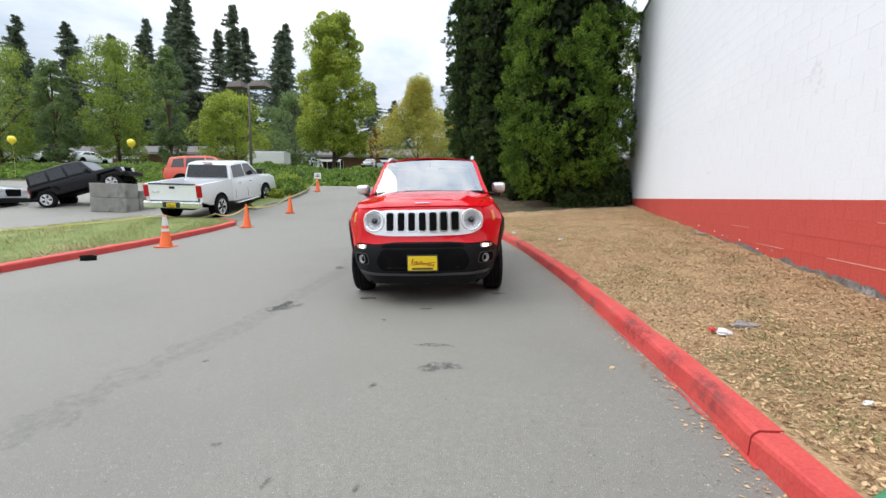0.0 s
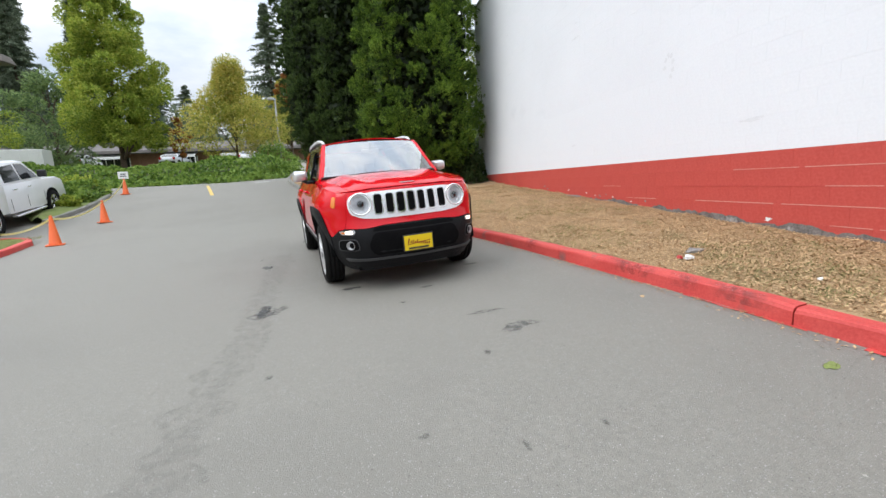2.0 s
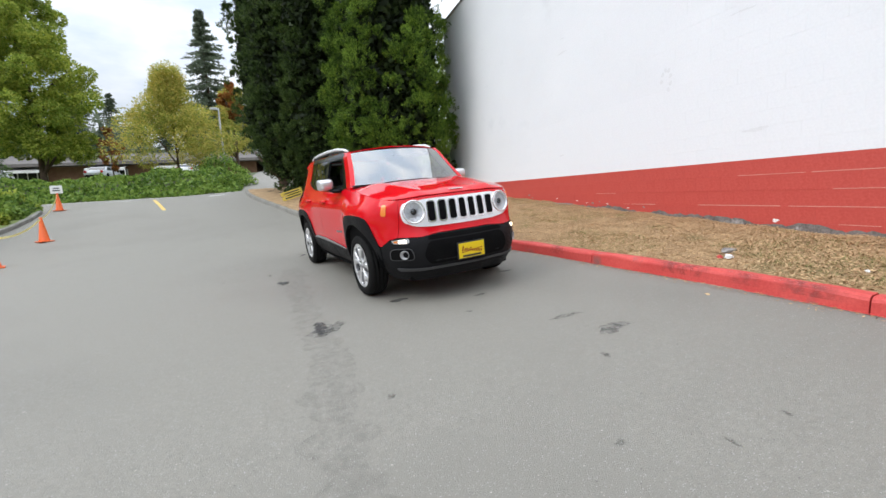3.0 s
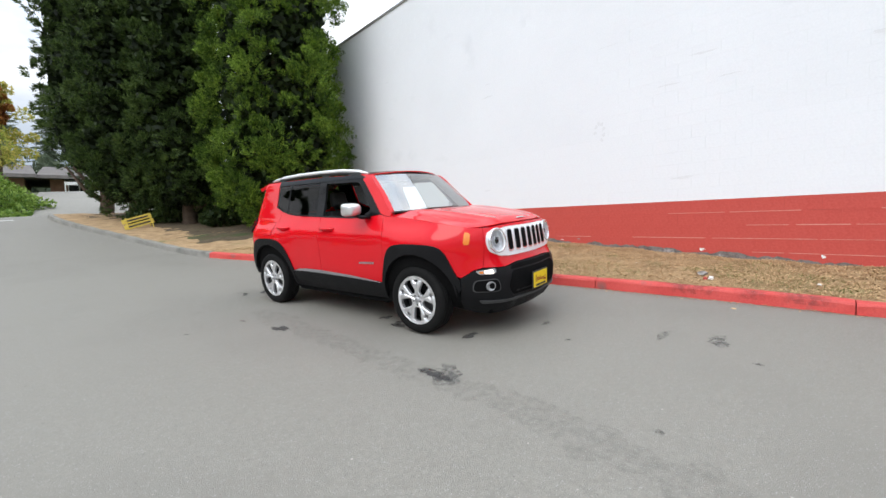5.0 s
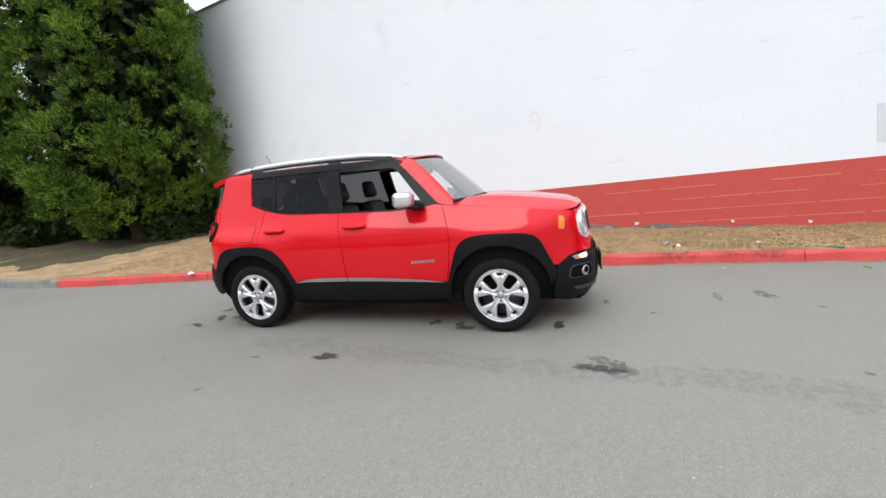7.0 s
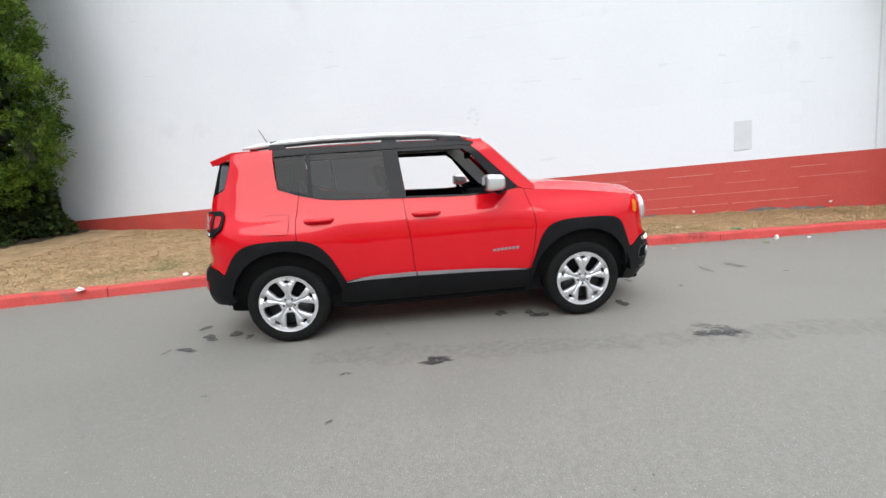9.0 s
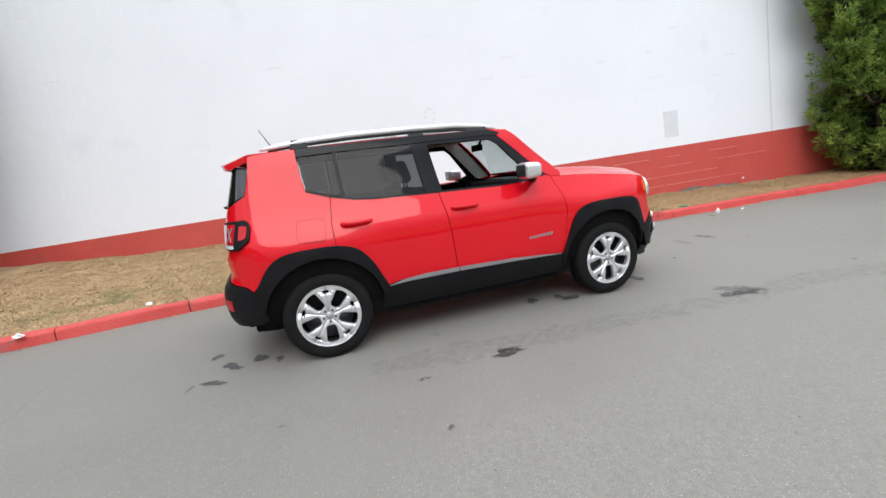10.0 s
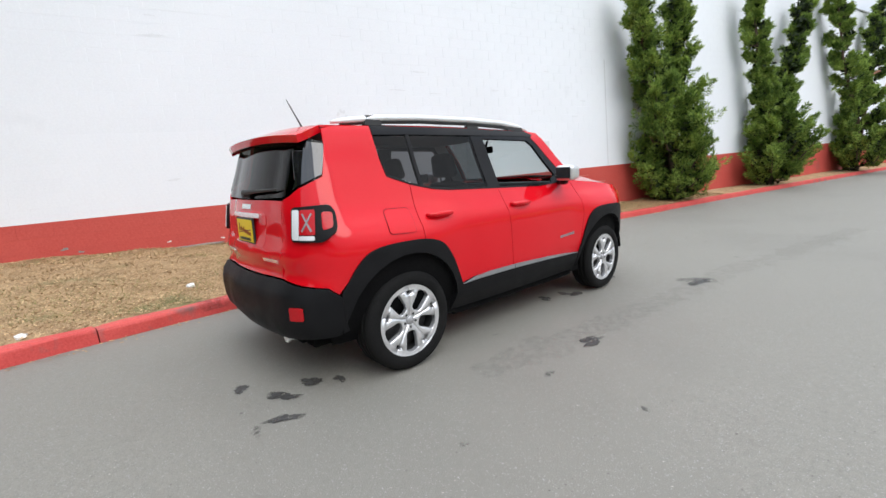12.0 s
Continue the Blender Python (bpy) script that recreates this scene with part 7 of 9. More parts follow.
    patch_shell("spoiler_underside", [[(0.0, 0.02), (0.99, 0.04), (0.99, 0.96), (0.0, 0.98)]], sp_pt, -up, CAR_BLACK, suv, off=0.034, thick=0.0, step=0.1)
    # tail: glass, tailgate, bumper
    def R(y, z):
        return (ur(y), z)
    def V(x, z, sd=1):
        return (us(x) if sd > 0 else L2 - us(x), z)
    panel("rear_glass", [R(0.535, 1.172), R(0.62, 1.19), R(0.70, 1.23), V(-1.78, 1.295), V(-1.74, 1.40), V(-1.71, 1.495), R(0.62, 1.53), R(0.3, 1.54), R(-0.3, 1.54), R(-0.62, 1.53), V(-1.71, 1.495, -1), V(-1.74, 1.40, -1), V(-1.78, 1.295, -1), R(-0.70, 1.23), R(-0.62, 1.19), R(-0.535, 1.172), R(-0.3, 1.165), R(0.3, 1.165)],
          TINT, suv, off=-0.003, thick=0.004, gap=0.003, step=0.09, label="dark tinted rear glass")
    for sd in (1, -1):
        panel("glass_corner", [(ur(0.645 * sd), 1.215), (ur(0.70 * sd), 1.24), V(-1.785, 1.30, sd), V(-1.745, 1.40, sd), V(-1.715, 1.48, sd), (ur(0.735 * sd), 1.50), (ur(0.69 * sd), 1.35)],
              PIANO, suv, off=0.002, thick=0.006, gap=0, label="gloss black corner of the rear glass")
    tg = panel("tailgate", [R(0.535, 1.155), R(0.3, 1.16), R(-0.3, 1.16), R(-0.535, 1.155), R(-0.535, 0.685), R(-0.3, 0.682), R(0.3, 0.682), R(0.535, 0.685)], CAR_RED, suv, label="red tailgate")
    panel("plate_recess", rounded([R(-0.29, 0.86), R(0.29, 0.86), R(0.33, 1.06), R(-0.33, 1.06)], 0.03), CAR_RED, tg, off=0.002, thick=0.004, gap=0)
    panel("handle_bar", rounded([R(-0.26, 1.045), R(0.26, 1.045), R(0.26, 1.075), R(-0.26, 1.075)], 0.01), CHROME, tg, off=0.02, thick=0.022, gap=0, label="bright handle bar over the plate")
    plate(tg, Matrix.Translation(skin(PLAN_L, 0.955, 0.012)) @ pose(0, 0, 0, 0, 0, 90), 0.30, 0.15)
    panel("tail_badge", rounded([R(-0.50, 0.775), R(-0.30, 0.775), R(-0.30, 0.798), R(-0.50, 0.798)], 0.006), CHROME, tg, off=0.006, thick=0.006, gap=0, label="bright badge bar")
    panel("tail_badge", rounded([R(0.30, 0.775), R(0.50, 0.775), R(0.50, 0.798), R(0.30, 0.798)], 0.006), CHROME, tg, off=0.006, thick=0.006, gap=0, label="bright badge bar")
    panel("tail_badge", rounded([R(-0.09, 1.10), R(0.09, 1.10), R(0.09, 1.13), R(-0.09, 1.13)], 0.006), CHROME, tg, off=0.006, thick=0.006, gap=0, label="bright badge bar")
    bm = bmesh.new()
    tube(bm, [skin(ur(0.02), 1.205, 0.03), skin(ur(-0.2), 1.215, 0.03), skin(ur(-0.48), 1.225, 0.02)], [0.016, 0.012, 0.006], 8)
    cyl(bm, skin(ur(0.0), 1.20, -0.01), skin(ur(0.0), 1.20, 0.04), 0.026)
    part("rear_wiper", bm, BLACK_PLASTIC, tg, smooth=50)
    panel("rear_bumper", [R(0.535, 0.682), R(0.3, 0.678), R(-0.3, 0.678), R(-0.535, 0.682), R(-0.66, 0.667), (L2 - us(-1.83), 0.642), (L2 - us(-1.76), 0.585), (L2 - us(-1.74), 0.42), (L2 - us(-1.72), 0.36), (L2 - us(-1.80), 0.335), R(-0.62, 0.325), R(-0.45, 0.30), R(0.45, 0.30), R(0.62, 0.325), (us(-1.80), 0.335), (us(-1.72), 0.36), (us(-1.74), 0.42), (us(-1.76), 0.585), (us(-1.83), 0.642), R(0.66, 0.667)],
          CLADDING, suv, off=0.010, thick=0.05, gap=0, label="matt black rear bumper")
    bm = bmesh.new()
    cyl(bm, (-1.75, -0.50, 0.315), (-1.985, -0.52, 0.315), 0.03, 0.034, 20)
    part("exhaust_tip", bm, CHROME, suv, "bright exhaust tip", smooth=40)
    # underbody, wheel housings, cabin; underbody and floor sit low to darken the road below
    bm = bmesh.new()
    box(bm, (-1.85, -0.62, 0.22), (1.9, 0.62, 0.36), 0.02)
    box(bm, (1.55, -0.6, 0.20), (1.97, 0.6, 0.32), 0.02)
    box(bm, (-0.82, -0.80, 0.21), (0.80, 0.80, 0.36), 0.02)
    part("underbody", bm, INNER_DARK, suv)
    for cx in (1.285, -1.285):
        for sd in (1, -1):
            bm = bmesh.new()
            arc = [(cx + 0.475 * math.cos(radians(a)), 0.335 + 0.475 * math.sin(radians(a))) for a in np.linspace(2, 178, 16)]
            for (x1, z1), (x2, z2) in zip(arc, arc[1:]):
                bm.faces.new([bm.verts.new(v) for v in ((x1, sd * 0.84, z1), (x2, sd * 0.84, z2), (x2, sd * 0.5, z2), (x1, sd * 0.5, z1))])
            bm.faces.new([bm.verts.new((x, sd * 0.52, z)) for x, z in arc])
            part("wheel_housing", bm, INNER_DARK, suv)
            road_wheel(suv, cx, sd * 0.792, sd, radius=0.340, rim=0.243, sink=0.022)
    bm = bmesh.new()
    vs = box(bm, (0.50, -0.68, 0.55), (0.93, 0.68, 1.12), 0.05)
    part("dashboard", bm, INNER_DARK, suv, smooth=50)
    bm = bmesh.new()
    ring = [Vector((0.0, 0.185 * math.cos(a), 0.185 * math.sin(a))) for a in np.linspace(0, 2 * math.pi, 25)]
    mm = pose(0.44, 0.36, 1.0, 0, -22, 0)
    tube(bm, [mm @ p for p in ring], 0.015, 8)
    for a in (90, 210, 330):
        cyl(bm, mm @ Vector((0, 0, 0)), mm @ Vector((0, 0.18 * math.cos(radians(a)), 0.18 * math.sin(radians(a)))), 0.016, seg=6)
    cyl(bm, mm @ Vector((-0.02, 0, 0)), mm @ Vector((0.12, 0, 0)), 0.055, seg=12)
    part("steering_wheel", bm, INNER_DARK, suv, smooth=50)
    bm = bmesh.new()
    loft_box(bm, (-1.2, -0.62, 0.45), (-0.72, 0.62, 0.66), 0.97, 0.05)
    loft_box(bm, (-0.07, -0.62, 0), (0.07, 0.62, 0.58), 0.95, 0.05, pose(-1.18, 0, 0.6, 0, -16, 0))
    for yy in (-0.38, 0, 0.38):
        loft_box(bm, (-0.045, -0.12, 0.6), (0.045, 0.12, 0.76), 0.85, 0.03, pose(-1.19, yy, 0.6, 0, -14, 0))
    part("rear_bench", bm, SEAT_CLOTH, suv, smooth=50)
    bm = bmesh.new()
    box(bm, (0.42, -0.12, 1.45), (0.455, 0.12, 1.515), 0.012)
    cyl(bm, (0.46, 0, 1.5), (0.5, 0, 1.575), 0.012, seg=8)
    part("rear_view_mirror", bm, INNER_DARK, suv, smooth=50)
    # cabin floor, lowered and run under the engine to keep light out below
    bm = bmesh.new()
    box(bm, (-1.05, -0.80, 0.24), (0.92, 0.80, 0.42))
    box(bm, (-1.9, -0.56, 0.26), (-1.05, 0.56, 0.42))
    box(bm, (0.92, -0.52, 0.24), (1.98, 0.52, 0.42))
    part("floor_and_light_block", bm, INNER_DARK, suv)
    return suv


CAR_N = Vector((-0.0414, -0.0323, 1)).normalized()
CAR_FWD = Vector((0.1889, -0.9820, 0))
CAR_FWD = (CAR_FWD - CAR_N * CAR_FWD.dot(CAR_N)).normalized()
CAR_LEFT = CAR_N.cross(CAR_FWD)
CAR_M = Matrix((CAR_FWD, CAR_LEFT, CAR_N)).transposed().to_4x4()
CAR_M.translation = (-1.555, 6.397, rz(-1.555, 6.397) + 0.025)
suv = build_suv(CAR_M)


# ---- bank of ivy, far buildings, lamp posts ----
def bank_z(x, y):
    """Height of the planted bank that hides the far car park."""
    g = ground_far(np.asarray(x, float), np.asarray(y, float))[2]
    crest = np.exp(-((y - 31.5) / 3.0) ** 2) * np.clip((-5.9 - x) / 1.6, 0, 1) ** 0.5
    return np.maximum(g, road_z(x, y) - 0.25 + (1.45 + 0.18 * np.sin(x * 0.5) + 0.1 * np.sin(x * 1.7 + 1)) * crest)


tagged(sheet("bank", np.linspace(-62, -5.9, 120), np.linspace(26.4, 40, 24), lambda U, V: (U, V, bank_z(U, V)), SOIL), "long low bank covered in bright green ivy", "bank", kind="structure")
rs = np.random.RandomState(21)
n = 46000
bx = rs.uniform(-62, -5.9, n)
by = 26.7 + 7.5 * rs.rand(n) ** 1.3
lump = 0.14 * np.sin(bx * 2.1 + by) * np.sin(by * 2.6 - bx) + 0.1 * np.sin(bx * 5.3)
p = np.stack([bx, by, bank_z(bx, by) + 0.04 + np.abs(lump) + rs.uniform(0, 0.14, n)], 1)
up = unit(rs.normal(size=(n, 3)) + np.array([0, -0.5, 0.8]))
ivy = quads_mesh("ivy", p, up * (0.10 * rs.uniform(0.6, 1.4, n))[:, None], unit(np.cross(up, rs.normal(size=(n, 3)))) * 0.085, IVY)
tagged(ivy, "bright green ivy covering the bank", "ivy", kind="stuff")


def leaf_mound(name, x, y, z, rx, ry, h, mat, seed, label, count=2600, leaf=0.07, category="bush"):
    """A rounded shrub: a heap of leaves with a few stems."""
    rs = np.random.RandomState(seed)
    t = thing(name, pose(x, y, z), label, category, "shrubs")
    d = unit(rs.normal(size=(count, 3)))
    d[:, 2] = np.abs(d[:, 2])
    r = rs.uniform(0.55, 1.0, count) ** 0.5 * (1 + 0.18 * np.sin(4 * np.arctan2(d[:, 1], d[:, 0]) + seed) + 0.12 * np.sin(9 * d[:, 2] + seed))
    p = d * r[:, None] * np.array([rx, ry, h])
    up = unit(d + 0.7 * rs.normal(size=d.shape))
    quads_mesh("foliage", p, up * (leaf * rs.uniform(0.6, 1.4, count))[:, None], unit(np.cross(up, rs.normal(size=d.shape))) * leaf * 0.6, mat, t)
    bm = bmesh.new()
    for k in range(5):
        a = rs.uniform(0, 6.28)
        tube(bm, [(0, 0, -0.1), (0.3 * rx * math.cos(a), 0.3 * ry * math.sin(a), 0.4 * h), (0.6 * rx * math.cos(a), 0.6 * ry * math.sin(a), 0.8 * h)], [0.03, 0.02, 0.008], 5)
    part("stems", bm, BARK, t)
    return t


# dark shrubs under and behind the cypresses, some added to darken shaded gaps
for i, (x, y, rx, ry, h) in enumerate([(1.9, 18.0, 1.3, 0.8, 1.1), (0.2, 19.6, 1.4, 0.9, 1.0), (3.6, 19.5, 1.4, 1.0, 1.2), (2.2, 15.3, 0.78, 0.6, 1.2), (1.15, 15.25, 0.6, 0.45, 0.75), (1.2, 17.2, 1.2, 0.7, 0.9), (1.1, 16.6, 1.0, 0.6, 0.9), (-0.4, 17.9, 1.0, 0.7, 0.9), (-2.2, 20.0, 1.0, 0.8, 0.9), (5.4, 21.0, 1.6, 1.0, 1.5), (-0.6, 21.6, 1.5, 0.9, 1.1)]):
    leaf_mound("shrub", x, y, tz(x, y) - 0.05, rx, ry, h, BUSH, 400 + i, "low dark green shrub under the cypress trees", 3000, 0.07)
leaf_mound("shrub", -8.5, 38.6, gz(-8.5, 38.6) - 0.1, 2.0, 1.4, 1.75, IVY, 470, "rounded clipped green shrub behind the bank", 2600, 0.09)
# planting on the island beside the pick-up
for i, (x, y, rx, ry, h) in enumerate([(-12.75, 18.5, 0.75, 0.7, 0.8), (-12.9, 19.6, 0.85, 0.8, 0.95), (-13.3, 20.8, 0.95, 0.9, 1.0), (-14.0, 21.9, 1.1, 0.9, 1.1), (-13.9, 19.4, 0.9, 0.9, 1.1), (-15.2, 22.6, 1.2, 1.0, 1.2), (-16.8, 22.8, 1.5, 1.2, 1.2), (-6.6, 29.6, 1.6, 1.2, 1.5)]):
    leaf_mound("shrub", x, y, rz(x, y), rx * 0.9, ry * 0.9, h * 0.72, IVY if i % 3 else PEAR, 430 + i, "rounded light green shrub on the kerbed island", 2200, 0.08)

island_path = [(-11.75, 16.0), (-11.75, 17.2), (-11.8, 18.2), (-12.0, 19.6), (-12.4, 21.2), (-13.2, 22.6), (-14.6, 23.4), (-17.5, 23.8)]
kerb_island = thing("kerb", Matrix(), "weathered grey concrete kerb round the planted island", "kerb", kind="structure")
isl = np.array(island_path)
tl = float(np.linalg.norm(np.diff(isl, axis=0), axis=1).sum())
kerb_run(kerb_island, island_path, [0, 2.0, 4.2, 6.4, 8.6, tl], BLOCK_GREY, flip=-1)


def island_place(U, V):
    right = np.interp(V, isl[:, 1], isl[:, 0]) - 0.12
    left = np.interp(V, [16, 17, 19, 24], [-12.2, -13.0, -14.6, -17.5])
    X = right + U * (left - right)
    return X, V, road_z(X, V) + 0.11 + 0.12 * np.sin(math.pi * U)


tagged(sheet("island", np.linspace(0, 1, 8), np.linspace(16.0, 23.7, 20), island_place, LAWN), "planted island of rough grass and shrubs", "island", kind="structure")


def far_building(x0, x1, y, z, h, label):
    """A long low row of shops: brick wall, deep shingled roof, white awnings over dark windows."""
    b = thing("shop_row", pose(0, 0, 0), label, "building", "low buildings beyond the bank")
    bm = bmesh.new()
    box(bm, (x0, y, z - 1), (x1, y + 12, z + h * 0.62))
    part("wall", bm, BRICK, b)
    bm = bmesh.new()
    v = [bm.verts.new(q) for q in ((x0 - 1, y - 1.6, z + h * 0.60), (x1 + 1, y - 1.6, z + h * 0.60), (x1 + 1, y - 1.5, z + h * 0.68), (x0 - 1, y - 1.5, z + h * 0.68),
                                   (x0 - 0.5, y + 3.5, z + h), (x1 + 0.5, y + 3.5, z + h), (x0 - 0.5, y + 13, z + h * 0.98), (x1 + 0.5, y + 13, z + h * 0.98), (x0 - 1, y + 13, z + h * 0.6), (x1 + 1, y + 13, z + h * 0.6))]
    for f in ((0, 1, 2, 3), (3, 2, 5, 4), (4, 5, 7, 6), (6, 7, 9, 8), (0, 3, 4, 6, 8), (1, 9, 7, 5, 2), (0, 8, 9, 1)):
        bm.faces.new([v[i] for i in f])
    part("roof", bm, ROOFING, b)
    rng = random.Random(int(x0 * 10))
    x = x0 + 1.5
    while x < x1 - 4:
        w = rng.uniform(3.2, 5.2)
        bm = bmesh.new()
        box(bm, (x, y - 0.05, z), (x + w, y + 0.05, z + h * 0.5))
        win = part("window", bm, WINDOW_DARK, b)
        n = 4
        for k in range(n + 1):
            bm = bmesh.new()
            xx = x + w * k / n
            box(bm, (xx - 0.05, y - 0.09, z), (xx + 0.05, y - 0.052, z + h * 0.5))
            part("mullion", bm, TRIM_WHITE, win)
        bm = bmesh.new()
        vv = [bm.verts.new(q) for q in ((x - 0.3, y - 1.7, z + h * 0.44), (x + w + 0.3, y - 1.7, z + h * 0.44), (x + w + 0.3, y - 1.7, z + h * 0.50), (x - 0.3, y - 1.7, z + h * 0.50), (x - 0.3, y - 0.1, z + h * 0.6), (x + w + 0.3, y - 0.1, z + h * 0.6))]
        bm.faces.new((vv[0], vv[1], vv[2], vv[3]))
        bm.faces.new((vv[3], vv[2], vv[5], vv[4]))
        part("awning", bm, TRIM_WHITE, b, "white awning")
        for k in (0, 1):
            bm = bmesh.new()
            xx = x - 0.25 + k * (w + 0.5)
            cyl(bm, (xx, y - 1.65, z - 0.3), (xx, y - 1.65, z + h * 0.45), 0.06, seg=8)
            part("post", bm, TRIM_WHITE, b)
        x += w + rng.uniform(3.5, 7.5)
    return b


far_building(-78, -46, 57, 3.6, 4.5, "long low brick shop row with grey shingle roof")
far_building(-44, -8, 65, 4.1, 4.5, "low shop row with white awnings and grey roof")
far_building(-6, 14, 66, 4.2, 4.4, "low shop row with grey roof behind the trees")

bm = bmesh.new()
trailer = thing("box_trailer", pose(-31.9, 46.0, gz(-31.9, 46.0), 0, 0, 8) @ Matrix.Scale(0.72, 4), "white box trailer parked beyond the bank", "trailer")
box(bm, (-3.2, -1.2, 0.6), (3.2, 1.2, 2.55), 0.06)
body = part("body", bm, TRIM_WHITE, trailer)
for k in range(7):
    bm = bmesh.new()
    box(bm, (-3.0 + k * 0.95, -1.225, 0.8), (-2.95 + k * 0.95, -1.195, 2.45))
    part("rib", bm, TRIM_WHITE, body)
for k in (-1.0, 0.2):
    for yy in (-1.0, 1.0):
        bm = bmesh.new()
        cyl(bm, (k, yy - 0.12, 0.4), (k, yy + 0.12, 0.4), 0.4, seg=20)
        part("wheel", bm, RUBBER, trailer)


def lamp_post(x, y, z, h, heads, mat, label, arm=0.9, k=1.0):
    t = thing("lamp_post", pose(x, y, z), label, "lamp post")
    bm = bmesh.new()
    tube(bm, [(0, 0, -0.4), (0, 0, h * 0.5), (0, 0, h)], [0.1, 0.09, 0.075], 12)
    part("pole", bm, mat, t, smooth=50)
    bm = bmesh.new()
    cyl(bm, (0, 0, -0.4), (0, 0, 0.35), 0.22, 0.2, 16)
    part("base", bm, CONCRETE, t, smooth=40)
    for a in heads:
        m = pose(0, 0, h, 0, 0, a)
        bm = bmesh.new()
        cyl(bm, m @ Vector((0, 0, -0.05)), m @ Vector((arm, 0, -0.02)), 0.03, seg=8)
        ar = part("arm", bm, mat, t)
        bm = bmesh.new()
        loft_box(bm, (arm - 0.45 * k, -0.42 * k, -0.30 * k), (arm + 0.75 * k, 0.42 * k, 0.08 * k), 0.75, 0.04 * k, m)
        part("lamp_head", bm, mat, t)
    return t


lamp_post(-23.6, 31.6, gz(-23.6, 31.6) + 0.3, 7.2, (0, 180), POLE, "brown twin-headed car park lamp post", 0.85, 1.25)
lamp_post(-9.35, 47.1, gz(-9.35, 47.1), 10.3 - gz(-9.35, 47.1), (200,), POLE_GREY, "slim grey street lamp post behind the bank", 0.3, 0.6)


# ---- cones, tape, sign, litter ----
def cone(x, y, label, h=0.71, turn=0.0, collar=False, base_z=None):
    t = thing("traffic_cone", pose(x, y, rz(x, y), 0, 0, turn), label, "cone", "cones along the lane")
    bm = bmesh.new()
    box(bm, (-0.18, -0.18, 0), (0.18, 0.18, 0.03), 0.012)
    part("base", bm, CONE, t)
    bm = bmesh.new()
    lathe(bm, [(0.135, 0.03), (0.125, 0.05), (0.032, h - 0.02), (0.026, h), (0.014, h + 0.004)], 28)
    part("body", bm, CONE, t, smooth=40)
    if collar:
        for z0, z1 in ((h * 0.50, h * 0.59), (h * 0.68, h * 0.97)):
            bm = bmesh.new()
            r = [0.127 - 0.093 * (z - 0.05) / (h - 0.07) + 0.002 for z in (z0, z1)]
            lathe(bm, [(r[0], z0), (r[1], z1)], 28)
            bm.faces.ensure_lookup_table()
            for f in [f for f in bm.faces if len(f.verts) > 8]:
                bm.faces.remove(f)
            part("collar", bm, CONE_WHITE, t)
    return t


CONES = [(-8.22, 7.98), (-9.22, 12.05), (-9.9, 15.6), (-12.1, 21.8)]
cone(*CONES[0], "orange traffic cone with grey reflective collars", 0.71, 10, True)
cone(*CONES[1], "plain orange traffic cone at the end of the kerb", 0.74, 25)
cone(*CONES[2], "plain orange traffic cone on the lane edge", 0.71, 40)
c3 = cone(*CONES[3], "orange traffic cone with a white card on top", 0.71, 5)
bm = bmesh.new()
box(bm, (-0.20, -0.01, 0.70), (0.20, 0.01, 1.02), 0.004)
card = part("card", bm, LITTER_WHITE, c3, "white card")
bm = bmesh.new()
box(bm, (-0.12, -0.014, 0.80), (0.12, -0.0102, 0.84))
box(bm, (-0.10, -0.014, 0.89), (0.10, -0.0102, 0.93))
part("writing_bar", bm, DARK_BAR, card)


def tape_run(pts, sag, label):
    bm = bmesh.new()
    full = []
    for (a, b) in zip(pts, pts[1:]):
        for k in range(10):
            f = k / 10
            full.append(Vector(a).lerp(Vector(b), f) - Vector((0, 0, sag * 4 * f * (1 - f))))
    full.append(Vector(pts[-1]))
    prev = None
    for i, p in enumerate(full):
        tw = 0.3 * math.sin(i * 0.7)
        v = (bm.verts.new(p + Vector((0.02 * tw, 0.0, -0.024))), bm.verts.new(p + Vector((-0.02 * tw, 0, 0.024))))
        if prev:
            bm.faces.new((prev[0], v[0], v[1], prev[1]))
        prev = v
    bmesh.ops.solidify(bm, geom=bm.faces[:], thickness=0.004)
    ob = part("barrier_tape", bm, TAPE, None)
    return tagged(ob, label, "tape")


def cz(i, h=0.66):
    x, y = CONES[i]
    return (x, y, rz(x, y) + h)


tape_run([cz(3), cz(2), cz(1), (-11.8, 13.7, rz(-11.8, 13.7) + 0.2), (-13.2, 12.8, rz(-13.2, 12.8) + 0.2)], 0.16, "sagging yellow barrier tape tied between the cones")
tape_run([(-13.2, 12.8, rz(-13.2, 12.8) + 0.2), (-13.3, 11.0, rz(-13.3, 11.0) + 0.17), (-13.6, 9.2, rz(-13.6, 9.2) + 0.15), (-14.3, 6.5, rz(-14.3, 6.5) + 0.15)], 0.0, "yellow barrier tape lying on the lawn")

# yellow fallen barrier board by the trees
sg = thing("barrier_board", pose(-2.95, 18.5, tz(-2.95, 18.5), 0, -8, 12) @ Matrix.Scale(0.78, 4), "yellow wooden barrier board leaning by the trees", "sign")
for k, z in enumerate((0.10, 0.34)):
    bm = bmesh.new()
    box(bm, (-0.55, -0.012, z), (0.55, 0.012, z + 0.19), 0.004, m=pose(0, 0.02 + 0.08 * z, 0, -10, -8, 0))
    pl = part("plank", bm, SIGN_YELLOW, sg)
    bm = bmesh.new()
    box(bm, (-0.42, -0.017, z + 0.06), (0.42, -0.0125, z + 0.12), m=pose(0, 0.02 + 0.08 * z, 0, -10, -8, 0))
    part("writing_bar", bm, DARK_BAR, pl)
